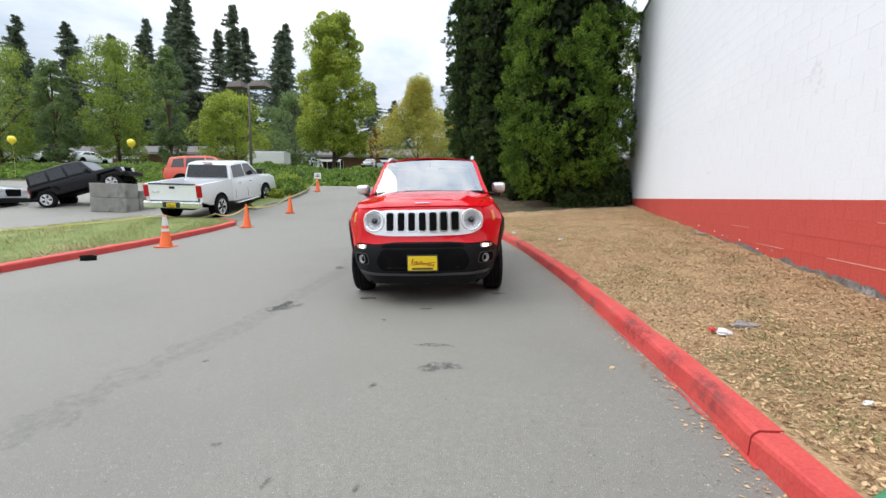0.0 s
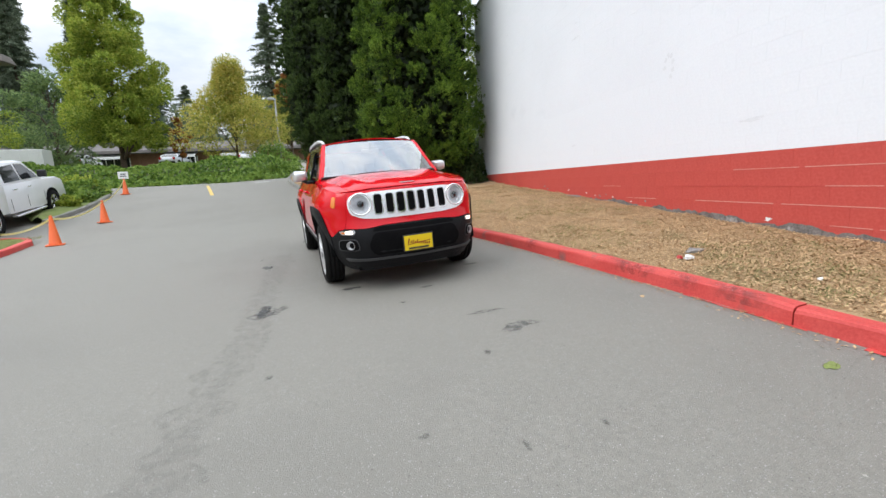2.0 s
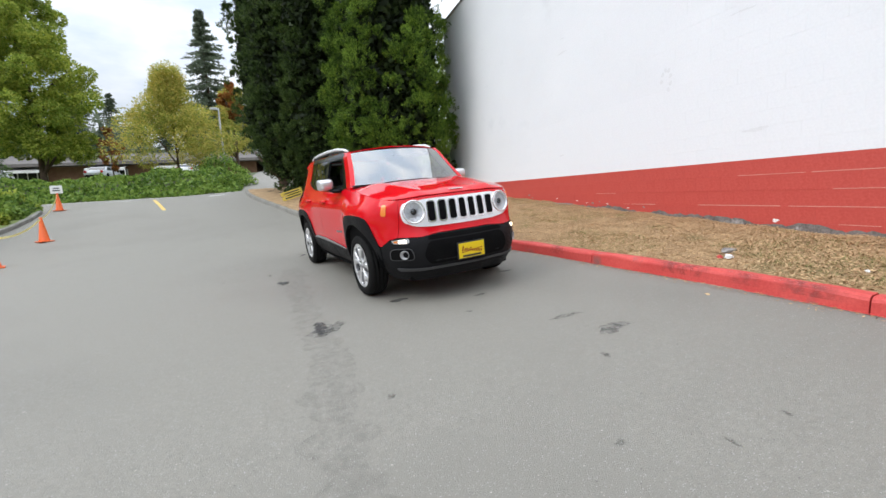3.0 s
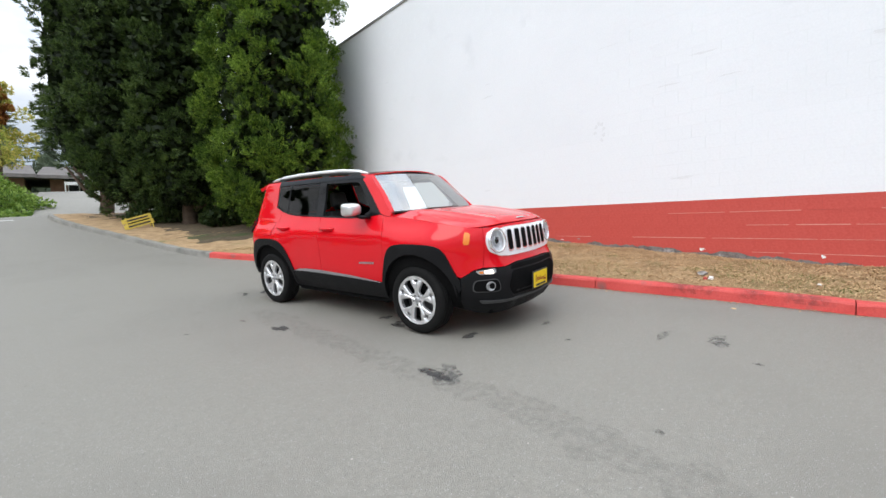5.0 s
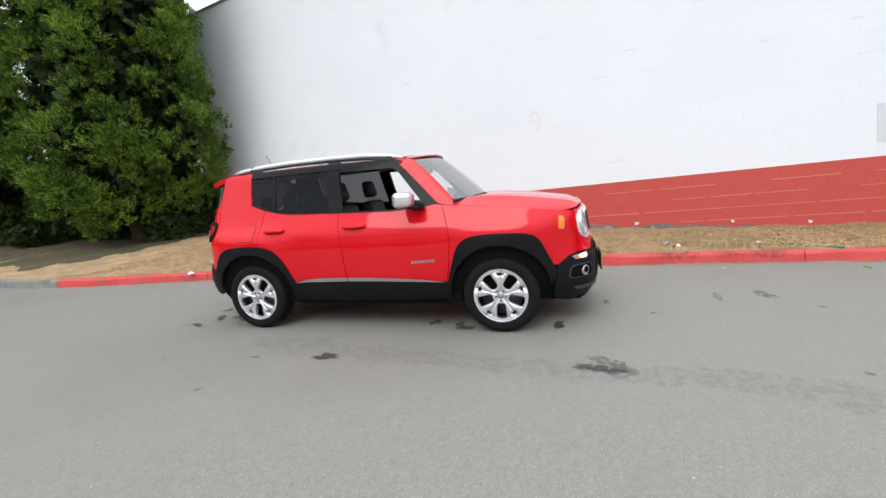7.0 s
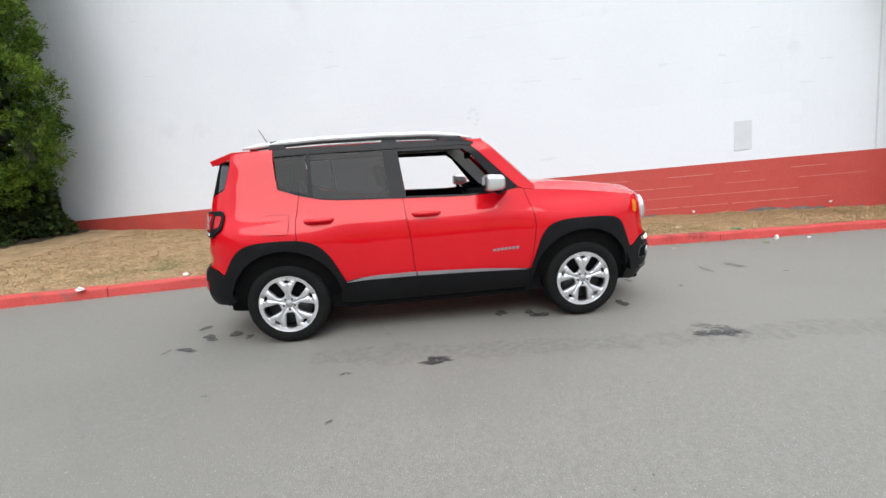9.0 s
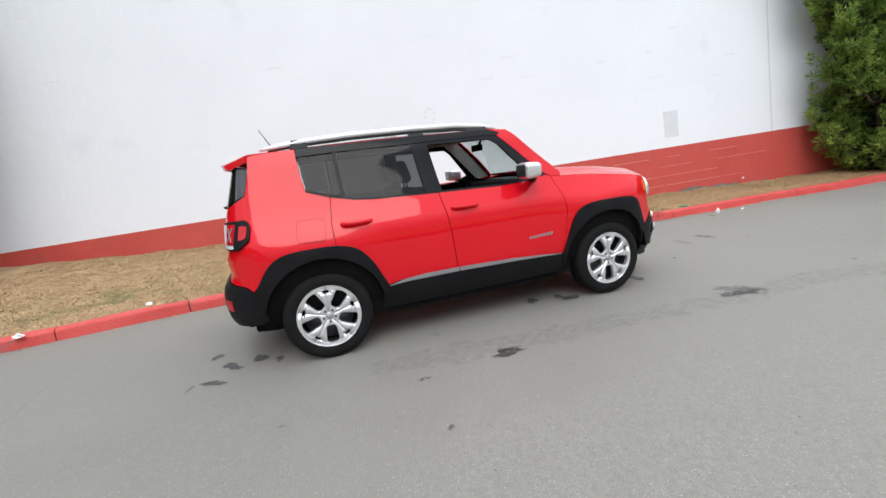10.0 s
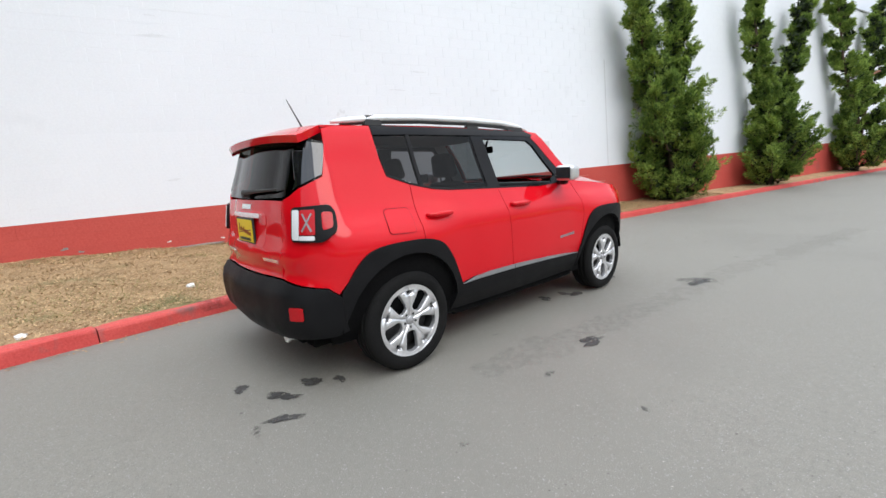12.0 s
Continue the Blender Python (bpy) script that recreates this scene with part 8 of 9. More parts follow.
for xx in (-0.45, 0.45):
    bm = bmesh.new()
    cyl(bm, (xx, 0.0, -0.02), (xx, 0.12, 0.5), 0.022, seg=8)
    cyl(bm, (xx, 0.35, -0.02), (xx, 0.12, 0.5), 0.022, seg=8)
    part("leg", bm, SIGN_YELLOW, sg)


def balloon(x, y, z, tether):
    t = thing("balloon", pose(x, y, z), "yellow balloon on a string above the parked cars", "balloon", "balloons")
    bm = bmesh.new()
    lathe(bm, [(0.0, -0.27), (0.03, -0.25), (0.12, -0.19), (0.2, -0.07), (0.215, 0.05), (0.17, 0.16), (0.08, 0.225), (0.0, 0.24)], 24)
    part("skin", bm, BALLOON, t, smooth=60)
    bm = bmesh.new()
    tube(bm, [(0, 0, -0.25), (0.04, 0.02, -0.25 - tether * 0.5), (0, 0, -0.25 - tether)], 0.006, 5)
    part("string", bm, TAPE, t)


def litter(name, x, y, z, size, material, seed, label, turn=0.0, flat=0.35):
    """A crumpled scrap."""
    bm = bmesh.new()
    bmesh.ops.create_icosphere(bm, subdivisions=2, radius=1.0)
    rng = random.Random(seed)
    for v in bm.verts:
        k = rng.uniform(0.6, 1.15)
        v.co = Vector((v.co.x * size[0] * k, v.co.y * size[1] * k, max(-0.2, v.co.z) * size[2] * k))
    bmesh.ops.transform(bm, matrix=pose(x, y, z + 0.2 * size[2], 0, 0, turn), verts=bm.verts[:])
    return tagged(part(name, bm, material, None), label, "litter")


litter("paper_scrap", 1.39, 3.47, vz(1.39, 3.47), (0.06, 0.04, 0.035), LITTER_WHITE, 1, "crumpled white paper scrap on the dry verge")
litter("paper_scrap", 1.33, 3.52, vz(1.33, 3.52), (0.035, 0.03, 0.03), LITTER_RED, 2, "small red wrapper scrap on the dry verge")
litter("bark_lump", 1.60, 3.62, vz(1.60, 3.62), (0.10, 0.07, 0.045), PAINT_CHIP, 3, "grey-brown lump of bark on the verge")
litter("green_wrapper", 1.27, 1.72, vz(1.27, 1.72), (0.09, 0.035, 0.03), LITTER_GREEN, 4, "crumpled shiny green wrapper beside the kerb", 40)
litter("paper_cup", 0.93, 1.32, rz(0.93, 1.32), (0.035, 0.03, 0.06), LITTER_WHITE, 5, "small white paper cup against the kerb")
litter("paper_scrap", 1.67, 2.46, vz(1.67, 2.46), (0.045, 0.022, 0.014), LITTER_WHITE, 6, "flat white paper scrap on the verge", 30)
litter("paper_scrap", 2.0, 4.7, vz(2.0, 4.7), (0.05, 0.04, 0.02), LITTER_WHITE, 7, "pale paper scrap on the verge")
litter("paper_scrap", 1.85, 4.64, vz(1.85, 4.64), (0.04, 0.03, 0.02), LITTER_WHITE, 8, "pale paper scrap on the verge")
litter("paper_scrap", -0.55, 9.95, vz(-0.55, 9.95), (0.06, 0.045, 0.04), LITTER_WHITE, 9, "crumpled white paper by the kerb")
litter("paper_scrap", -1.25, 10.87, vz(-1.25, 10.87), (0.06, 0.05, 0.04), LITTER_WHITE, 10, "crumpled white paper by the kerb")
litter("paper_scrap", 0.45, 8.75, vz(0.45, 8.75), (0.06, 0.05, 0.035), LITTER_WHITE, 11, "crumpled white paper on the dry verge")
litter("paper_scrap", 0.93, 2.05 - 1.2, rz(0.93, 0.85) , (0.03, 0.03, 0.02), LITTER_WHITE, 12, "white scrap at the kerb foot")
litter("leaf_sprig", 0.68, 1.62, rz(0.68, 1.62), (0.06, 0.035, 0.014), LAWN, 13, "grey-green leafy sprig on the asphalt", 20)
litter("leaf_sprig", 0.55, 3.0, rz(0.55, 3.0), (0.035, 0.018, 0.008), BLADE_DRY, 14, "dry leafy sprig on the asphalt", 60)
litter("pipe_scrap", 2.86, 8.6, vz(2.86, 8.6), (0.05, 0.45, 0.03), PAINT_CHIP, 15, "grey board lying along the wall foot")
litter("glove_scrap", -8.2, 6.25, rz(-8.2, 6.25), (0.17, 0.09, 0.11), INNER_DARK, 16, "dark crumpled rag at the kerb", 20)


# ---- grass, chips and leaves on the verge and lawn ----
def verge_points(n, seed, y0=-6.0, y1=13.5, bias=True):
    rs = np.random.RandomState(seed)
    y = rs.uniform(y0, y1, n)
    kx = kerb_x(y) + 0.17
    x = kx + rs.rand(n) * np.maximum(0.2, 2.95 - kx)
    return x, y, rs


x, y, rs = verge_points(125000, 61)
z = verge_top(x, y) + rs.uniform(0.0, 0.022, len(x))
a = rs.uniform(0, 6.28, len(x))
tilt = rs.uniform(-0.5, 0.5, len(x))
sz = rs.uniform(0.006, 0.019, len(x))
u = np.stack([np.cos(a), np.sin(a), tilt], 1) * sz[:, None]
s = np.stack([-np.sin(a), np.cos(a), rs.uniform(-0.5, 0.5, len(x))], 1) * (sz * rs.uniform(0.25, 0.6, len(x)))[:, None]
tagged(quads_mesh("leaf_litter", np.stack([x, y, z], 1), u, s, CHIP), "dry leaf litter and bark chips on the verge", "leaf litter", kind="stuff")


def blades(name, x, y, z, rs, h, material, label, rise=1.2):
    n = len(x)
    a = rs.uniform(0, 6.28, n)
    c = np.stack([x, y, z], 1)
    u = np.stack([np.cos(a + 1), np.sin(a + 1), np.full(n, rise)], 1) * (h * rs.uniform(0.4, 1.2, n))[:, None]
    s = np.stack([np.cos(a), np.sin(a), 0 * a], 1) * 0.003
    return tagged(quads_mesh(name, c, u, s, material, tri=True), label, "grass", kind="stuff")


x, y, rs = verge_points(60000, 62)
blades("dry_grass", x, y, verge_top(x, y) + 0.008, rs, 0.05, BLADE_DRY, "short straw-coloured dead grass on the verge", 0.3)
x, y, rs = verge_points(60000, 63)
g = np.sin(x * 2.3 + 1.2 * np.sin(y * 0.9)) * np.sin(y * 1.4 + 0.7) + 0.6 * (x > 2.45) * (0.4 + np.sin(y * 0.8 + 0.6)) + np.clip((y - 6.5) * 0.2, 0, 0.55) * (0.5 + 0.5 * np.sin(x * 1.9 + y * 0.7))
keep = (g + 0.25 * np.random.RandomState(8).rand(len(x)) > 0.47)
x, y = x[keep], y[keep]
# a few thicker tufts
trs = np.random.RandomState(17)
for tx, ty in ((1.62, 3.35), (1.75, 3.75), (1.95, 2.55), (2.5, 3.1), (2.72, 3.9), (1.45, 2.2), (2.2, 5.2), (2.6, 6.4), (1.3, 5.8), (0.5, 8.1), (1.1, 7.2), (2.0, 8.6)):
    m = trs.randint(90, 240)
    x = np.concatenate([x, tx + trs.normal(0, 0.07, m)])
    y = np.concatenate([y, ty + trs.normal(0, 0.10, m)])
blades("green_grass", x, y, verge_top(x, y) - 0.004, np.random.RandomState(3), 0.045, BLADE_GREEN, "scattered green grass tufts on the verge", 0.7)
rs = np.random.RandomState(64)
n = 24000
y = rs.uniform(4.5, 13.0, n)
right = np.interp(y, ly, lx) - 0.16
x = right - rs.rand(n) ** 1.4 * 5.0
keep = x > -14.8
x, y = x[keep], y[keep]
blades("lawn_grass", x, y, road_z(x, y) + 0.10, np.random.RandomState(5), 0.07, BLADE_GREEN, "green and straw grass blades on the lawn strip")
# dry leaves and grit along the kerb foot
rs = np.random.RandomState(65)
n = 1500
y = rs.uniform(-2, 13, n)
x = kerb_x(y) - np.abs(rs.normal(0, 0.07, n)) - 0.01
a = rs.uniform(0, 6.28, n)
sz = rs.uniform(0.004, 0.018, n)
u = np.stack([np.cos(a), np.sin(a), rs.uniform(-0.3, 0.3, n)], 1) * sz[:, None]
s = np.stack([-np.sin(a), np.cos(a), rs.uniform(-0.3, 0.3, n)], 1) * (sz * 0.5)[:, None]
tagged(quads_mesh("kerb_litter", np.stack([x, y, road_z(x, y) + 0.007], 1), u, s, CHIP), "dry leaves and grit along the kerb foot", "leaf litter", kind="stuff")


# ---- the parked vehicles across the lane ----
WHITE_PAINT = surf("white_car_paint", (0.82, 0.83, 0.85), (0.86, 0.87, 0.88), rough=0.3, coat=0.7)
BLACK_PAINT = surf("black_car_paint", (0.005, 0.005, 0.007), (0.009, 0.009, 0.011), rough=0.22, spec=0.35)
SILVER_PAINT = surf("pale_silver_car_paint", (0.52, 0.55, 0.58), (0.6, 0.63, 0.66), rough=0.3, coat=0.7, metal=0.2)
ORANGE_RED = surf("orange_red_car_paint", (0.62, 0.07, 0.03), (0.7, 0.1, 0.045), rough=0.35, coat=0.8)
DARK_GLASS = surf("dark_car_glass", (0.015, 0.017, 0.018), (0.03, 0.032, 0.034), rough=0.05, coat=0.5)


def prism(bm, prof, w, tum=0.0, zb=0.0, bevel=0.03, yc=0.0):
    """A side outline (x, z) pulled across the car; above zb it leans in by tum per metre."""
    def half(z):
        return w - tum * max(0.0, z - zb)
    l = [bm.verts.new((x, yc + half(z), z)) for x, z in prof]
    r = [bm.verts.new((x, yc - half(z), z)) for x, z in prof]
    n = len(prof)
    fs = [bm.faces.new(l), bm.faces.new(r[::-1])]
    for i in range(n):
        j = (i + 1) % n
        fs.append(bm.faces.new((l[j], l[i], r[i], r[j])))
    es = list({e for f in fs for e in f.edges})
    bmesh.ops.recalc_face_normals(bm, faces=fs)
    if bevel:
        bmesh.ops.bevel(bm, geom=es, offset=bevel, segments=2, affect="EDGES", profile=0.5)


def side_pane(name, prof, w, tum, zb, sd, material, owner, lift=0.006, thick=0.012):
    """A pane lying on the leaning side of a cabin."""
    bm = bmesh.new()
    vs = [bm.verts.new((x, sd * (w - tum * max(0.0, z - zb) + lift), z)) for x, z in prof]
    f = bm.faces.new(vs if sd < 0 else vs[::-1])
    r = bmesh.ops.extrude_face_region(bm, geom=[f])
    bmesh.ops.translate(bm, vec=(0, -sd * thick, 0), verts=[v for v in r["geom"] if isinstance(v, bmesh.types.BMVert)])
    bmesh.ops.recalc_face_normals(bm, faces=bm.faces[:])
    return part(name, bm, material, owner)


def bar(name, lo, hi, material, owner, bevel=0.01, label="", m=None):
    bm = bmesh.new()
    box(bm, lo, hi, bevel, m=m)
    return part(name, bm, material, owner, label)


def arch(cx, r, w, owner, z=0.36, mat=None):
    # dark drums stand in for the shade inside the wheel arches
    for sd in (1, -1):
        bm = bmesh.new()
        cyl(bm, (cx, sd * (w - 0.22), z), (cx, sd * (w + 0.006), z), r, seg=28)
        part("wheel_opening", bm, INNER_DARK, owner, smooth=40)


def basic_wheels(owner, xs, w, r, mat=None):
    for x in xs:
        for sd in (1, -1):
            road_wheel(owner, x, sd * (w - 0.11), sd, radius=r, width=0.24, rim=r * 0.66, material=mat or POLISHED)


def generic_car(m, paint, label, body, cabin, w, tum, belt, wheels, wr, panes, front, rear, group=""):
    """A parked car: body and cabin outlines, panes, lamps, bumpers, mirrors and wheels."""
    c = thing("parked_car", m, label, "car", group)
    bm = bmesh.new()
    prism(bm, body, w, 0.10, 0.75, 0.05)
    part("body", bm, paint, c, smooth=40)
    bm = bmesh.new()
    prism(bm, cabin, w - 0.03, tum, belt, 0.04)
    cab = part("cabin", bm, paint, c, smooth=40)
    for sd in (1, -1):
        for prof in panes:
            side_pane("side_window", prof, w - 0.03, tum, belt, sd, DARK_GLASS, cab)
        bar("door_mirror", (0.55, sd * (w + 0.08) - 0.08, belt + 0.02), (0.68, sd * (w + 0.08) + 0.08, belt + 0.16), paint, c, 0.03)
        bar("headlamp", (front - 0.14, sd * (w - 0.22) - 0.16, belt - 0.30), (front + 0.005, sd * (w - 0.22) + 0.14, belt - 0.16), PALE_LENS, c, 0.03)
        bar("tail_lamp", (rear - 0.005, sd * (w - 0.16) - 0.12, belt - 0.28), (rear + 0.12, sd * (w - 0.16) + 0.12, belt - 0.02), RED_LENS, c, 0.02)
        bar("door_handle", (-0.35, sd * (w - 0.02) - 0.02, belt - 0.14), (-0.15, sd * (w - 0.02) + 0.02, belt - 0.11), paint, c, 0.008)
    arch(wheels[0], wr * 1.18, w, c, wr)
    arch(wheels[1], wr * 1.18, w, c, wr)
    bar("front_bumper", (front - 0.15, -w + 0.06, 0.25), (front + 0.04, w - 0.06, 0.48), CLADDING, c, 0.05)
    bar("rear_bumper", (rear - 0.04, -w + 0.06, 0.28), (rear + 0.15, w - 0.06, 0.52), CLADDING, c, 0.05)
    bar("grille", (front - 0.05, -0.4, 0.55), (front + 0.012, 0.4, belt - 0.2), INNER_DARK, c, 0.02)
    # windscreen and rear window follow the cabin's end slopes
    for a, b, nm in ((cabin[-1], cabin[-2], "windscreen"), (cabin[0], cabin[1], "rear_window")):
        bm = bmesh.new()
        p0 = Vector((a[0], 0, a[1])).lerp(Vector((b[0], 0, b[1])), 0.10)
        p1 = Vector((a[0], 0, a[1])).lerp(Vector((b[0], 0, b[1])), 0.90)
        sx = 0.008 if nm == "windscreen" else -0.008
        h0, h1 = w - 0.09 - tum * max(0, p0.z - belt), w - 0.09 - tum * max(0, p1.z - belt)
        vs = [bm.verts.new(v) for v in ((p0.x + sx, -h0, p0.z), (p0.x + sx, h0, p0.z), (p1.x + sx, h1, p1.z + 0.006), (p1.x + sx, -h1, p1.z + 0.006))]
        f = bm.faces.new(vs)
        r = bmesh.ops.extrude_face_region(bm, geom=[f])
        bmesh.ops.translate(bm, vec=(-sx * 1.5, 0, 0), verts=[v for v in r["geom"] if isinstance(v, bmesh.types.BMVert)])
        bmesh.ops.recalc_face_normals(bm, faces=bm.faces[:])
        part(nm, bm, DARK_GLASS, cab)
    basic_wheels(c, wheels, w, wr)
    return c


SUV_BODY = [(-2.25, 0.35), (-2.28, 0.7), (-2.2, 1.05), (-1.9, 1.10), (0.7, 1.08), (1.6, 1.02), (2.2, 0.92), (2.3, 0.6), (2.25, 0.3), (0, 0.24)]
SUV_CABIN = [(-2.15, 1.04), (-1.95, 1.62), (-1.2, 1.70), (0.0, 1.68), (0.25, 1.62), (1.05, 1.04)]
SUV_PANES = [[(-1.85, 1.12), (-1.75, 1.52), (-1.25, 1.58), (-1.22, 1.12)], [(-1.12, 1.12), (-1.12, 1.58), (-0.22, 1.58), (-0.15, 1.12)], [(-0.06, 1.12), (-0.12, 1.58), (0.22, 1.54), (0.78, 1.12)]]
SEDAN_BODY = [(-2.3, 0.35), (-2.32, 0.7), (-2.2, 0.98), (-1.7, 1.0), (0.9, 0.96), (1.8, 0.88), (2.25, 0.75), (2.32, 0.5), (2.25, 0.28), (0, 0.22)]
SEDAN_CABIN = [(-1.75, 0.95), (-1.05, 1.38), (-0.6, 1.44), (0.0, 1.44), (0.3, 1.38), (1.2, 0.92)]
SEDAN_PANES = [[(-1.35, 1.02), (-0.95, 1.32), (-0.35, 1.36), (-0.3, 1.02)], [(-0.22, 1.02), (-0.27, 1.36), (0.25, 1.32), (0.85, 1.0)]]


def on_axis(px, py, pz, f, tip=0.0):
    """A pose whose x runs along f."""
    f = Vector(f).normalized()
    l = Vector((0, 0, 1)).cross(f).normalized()
    u = f.cross(l)
    m = Matrix((f, l, u)).transposed().to_4x4()
    m.translation = (px, py, pz)
    return m


def pickup(m):
    t = thing("pickup_truck", m, "white crew-cab pickup truck with chrome rear bumper", "truck")
    W = 0.99
    # bed: two sides, floor, tailgate
    for sd in (1, -1):
        bm = bmesh.new()
        prism(bm, [(-2.88, 0.72), (-2.9, 1.32), (-0.92, 1.34), (-0.92, 0.55), (-1.3, 0.52), (-2.4, 0.55)], 0.06, 0.0, 0, 0.025, sd * (W - 0.06))
        part("bed_side", bm, WHITE_PAINT, t, smooth=40)
    bar("bed_floor", (-2.85, -0.9, 0.72), (-0.95, 0.9, 0.78), INNER_DARK, t)
    tgate = bar("tailgate", (-2.935, -0.83, 0.76), (-2.86, 0.83, 1.32), WHITE_PAINT, t, 0.02, "white tailgate")
    bar("tailgate_handle", (-2.95, -0.1, 1.16), (-2.93, 0.1, 1.24), BLACK_PLASTIC, tgate)
    bar("tailgate_badge", (-2.945, 0.45, 1.02), (-2.934, 0.72, 1.06), CHROME, tgate, 0.002)
    bar("tailgate_ledge", (-2.95, -0.8, 1.29), (-2.87, 0.8, 1.335), BLACK_PLASTIC, tgate)
    bar("rear_bumper", (-3.08, -0.98, 0.52), (-2.9, 0.98, 0.74), CHROME, t, 0.04, "bright chrome rear bumper")
    plate(t, Matrix.Translation((-3.085, 0, 0.63)) @ pose(0, 0, 0, 0, 0, 90), 0.32, 0.15)
    bar("step_pad", (-3.083, -0.3, 0.55), (-3.075, 0.3, 0.73), BLACK_PLASTIC, t, 0.004)
    for sd in (1, -1):
        bar("tail_lamp", (-2.955, sd * 0.91 - 0.075, 0.88), (-2.80, sd * 0.91 + 0.085, 1.28), RED_LENS, t, 0.02)
    bm = bmesh.new()
    prism(bm, [(-0.9, 0.48), (-0.9, 1.30), (1.15, 1.30), (2.4, 1.24), (2.78, 1.12), (2.85, 0.75), (2.82, 0.45), (1.0, 0.42)], W, 0.12, 0.9, 0.05)
    part("body", bm, WHITE_PAINT, t, smooth=40)
    bm = bmesh.new()
    CAB = [(-0.88, 1.24), (-0.72, 1.86), (-0.3, 1.93), (0.55, 1.93), (0.78, 1.88), (1.55, 1.26)]
    prism(bm, CAB, W - 0.05, 0.24, 1.28, 0.05)
    cab = part("cabin", bm, WHITE_PAINT, t, smooth=40)
    for sd in (1, -1):
        side_pane("side_window", [(-0.68, 1.36), (-0.60, 1.80), (0.15, 1.83), (0.18, 1.36)], W - 0.05, 0.24, 1.28, sd, DARK_GLASS, cab)
        side_pane("side_window", [(0.27, 1.36), (0.24, 1.83), (0.70, 1.80), (1.22, 1.36)], W - 0.05, 0.24, 1.28, sd, DARK_GLASS, cab)
        bar("door_handle", (-0.5, sd * W - 0.035, 1.12), (-0.3, sd * W + 0.01, 1.16), CHROME, t, 0.01)
        bar("door_handle", (0.32, sd * W - 0.035, 1.12), (0.52, sd * W + 0.01, 1.16), CHROME, t, 0.01)
        bar("door_mirror", (0.98, sd * (W + 0.14) - 0.11, 1.36), (1.12, sd * (W + 0.14) + 0.11, 1.58), BLACK_PLASTIC, t, 0.03)
        for x in (-0.72, 0.22, 1.28):
            bar("door_seam", (x - 0.003, sd * (W + 0.001) - 0.004, 0.55), (x + 0.003, sd * (W + 0.001) + 0.003, 0.9), INNER_DARK, t, 0.0)
        bar("headlamp", (2.62, sd * 0.78 - 0.16, 0.86), (2.86, sd * 0.78 + 0.16, 1.08), PALE_LENS, t, 0.04)
        bar("running_board", (-0.7, sd * 0.96 - 0.1, 0.36), (1.1, sd * 0.96 + 0.06, 0.42), CHROME, t, 0.02)
    bm = bmesh.new()
    vs = [bm.verts.new(v) for v in ((-0.90, -0.80, 1.36), (-0.90, 0.80, 1.36), (-0.775, 0.73, 1.82), (-0.775, -0.73, 1.82))]
    f = bm.faces.new(vs)
    r = bmesh.ops.extrude_face_region(bm, geom=[f])
    bmesh.ops.translate(bm, vec=(0.02, 0, 0), verts=[v for v in r["geom"] if isinstance(v, bmesh.types.BMVert)])
    bmesh.ops.recalc_face_normals(bm, faces=bm.faces[:])
    part("rear_window", bm, DARK_GLASS, cab)
    bar("brake_light", (-0.80, -0.18, 1.87), (-0.70, 0.18, 1.905), RED_LENS, cab, 0.008)
    bm = bmesh.new()
    vs = [bm.verts.new(v) for v in ((1.50, -0.82, 1.33), (1.50, 0.82, 1.33), (0.86, 0.72, 1.85), (0.86, -0.72, 1.85))]
    f = bm.faces.new(vs)
    r = bmesh.ops.extrude_face_region(bm, geom=[f])
    bmesh.ops.translate(bm, vec=(0.012, 0, 0.012), verts=[v for v in r["geom"] if isinstance(v, bmesh.types.BMVert)])
    bmesh.ops.recalc_face_normals(bm, faces=bm.faces[:])
    part("windscreen", bm, DARK_GLASS, cab)
    bar("grille", (2.80, -0.6, 0.72), (2.88, 0.6, 1.12), CHROME, t, 0.03)
    bar("front_bumper", (2.75, -0.98, 0.42), (2.95, 0.98, 0.66), CHROME, t, 0.05)
    bar("chassis", (-2.8, -0.55, 0.42), (2.6, 0.55, 0.6), INNER_DARK, t)
    bar("axle_housing", (-1.9, -0.7, 0.36), (-1.66, 0.7, 0.5), INNER_DARK, t, 0.04)
    arch(-1.785, 0.49, W, t, 0.44)
    arch(1.785, 0.49, W, t, 0.44)
    basic_wheels(t, (1.785, -1.785), W + 0.02, 0.42, CHROME)
    return t


rr = Vector((-12.12, 14.38, 0))
tf = Vector((-0.175, 0.984, 0)).normalized()
tl_ = Vector((-tf.y, tf.x, 0))
mid = rr + tf * 1.785 + tl_ * 0.93
zf, zr = rz(*(mid + tf * 1.785).xy), rz(*(mid - tf * 1.785).xy)
pickup(on_axis(mid.x, mid.y, (zf + zr) / 2 - 0.01, (tf.x, tf.y, (zf - zr) / 3.57)) @ Matrix.Scale(1.06, 4))


def concrete_block(x, y, z, turn, label, h=0.6):
    bm = bmesh.new()
    box(bm, (-0.9, -0.3, 0), (0.9, 0.3, h), 0.03)
    rng = random.Random(int(x * 100 + z * 10))
    for v in bm.verts:
        v.co += Vector([rng.uniform(-0.006, 0.006) for _ in range(3)])
    ob = part("concrete_block", bm, BLOCK_GREY, None)
    ob.matrix_world = pose(x, y, z, 0, 0, turn)
    return tagged(ob, label, "block", "stacked concrete blocks")


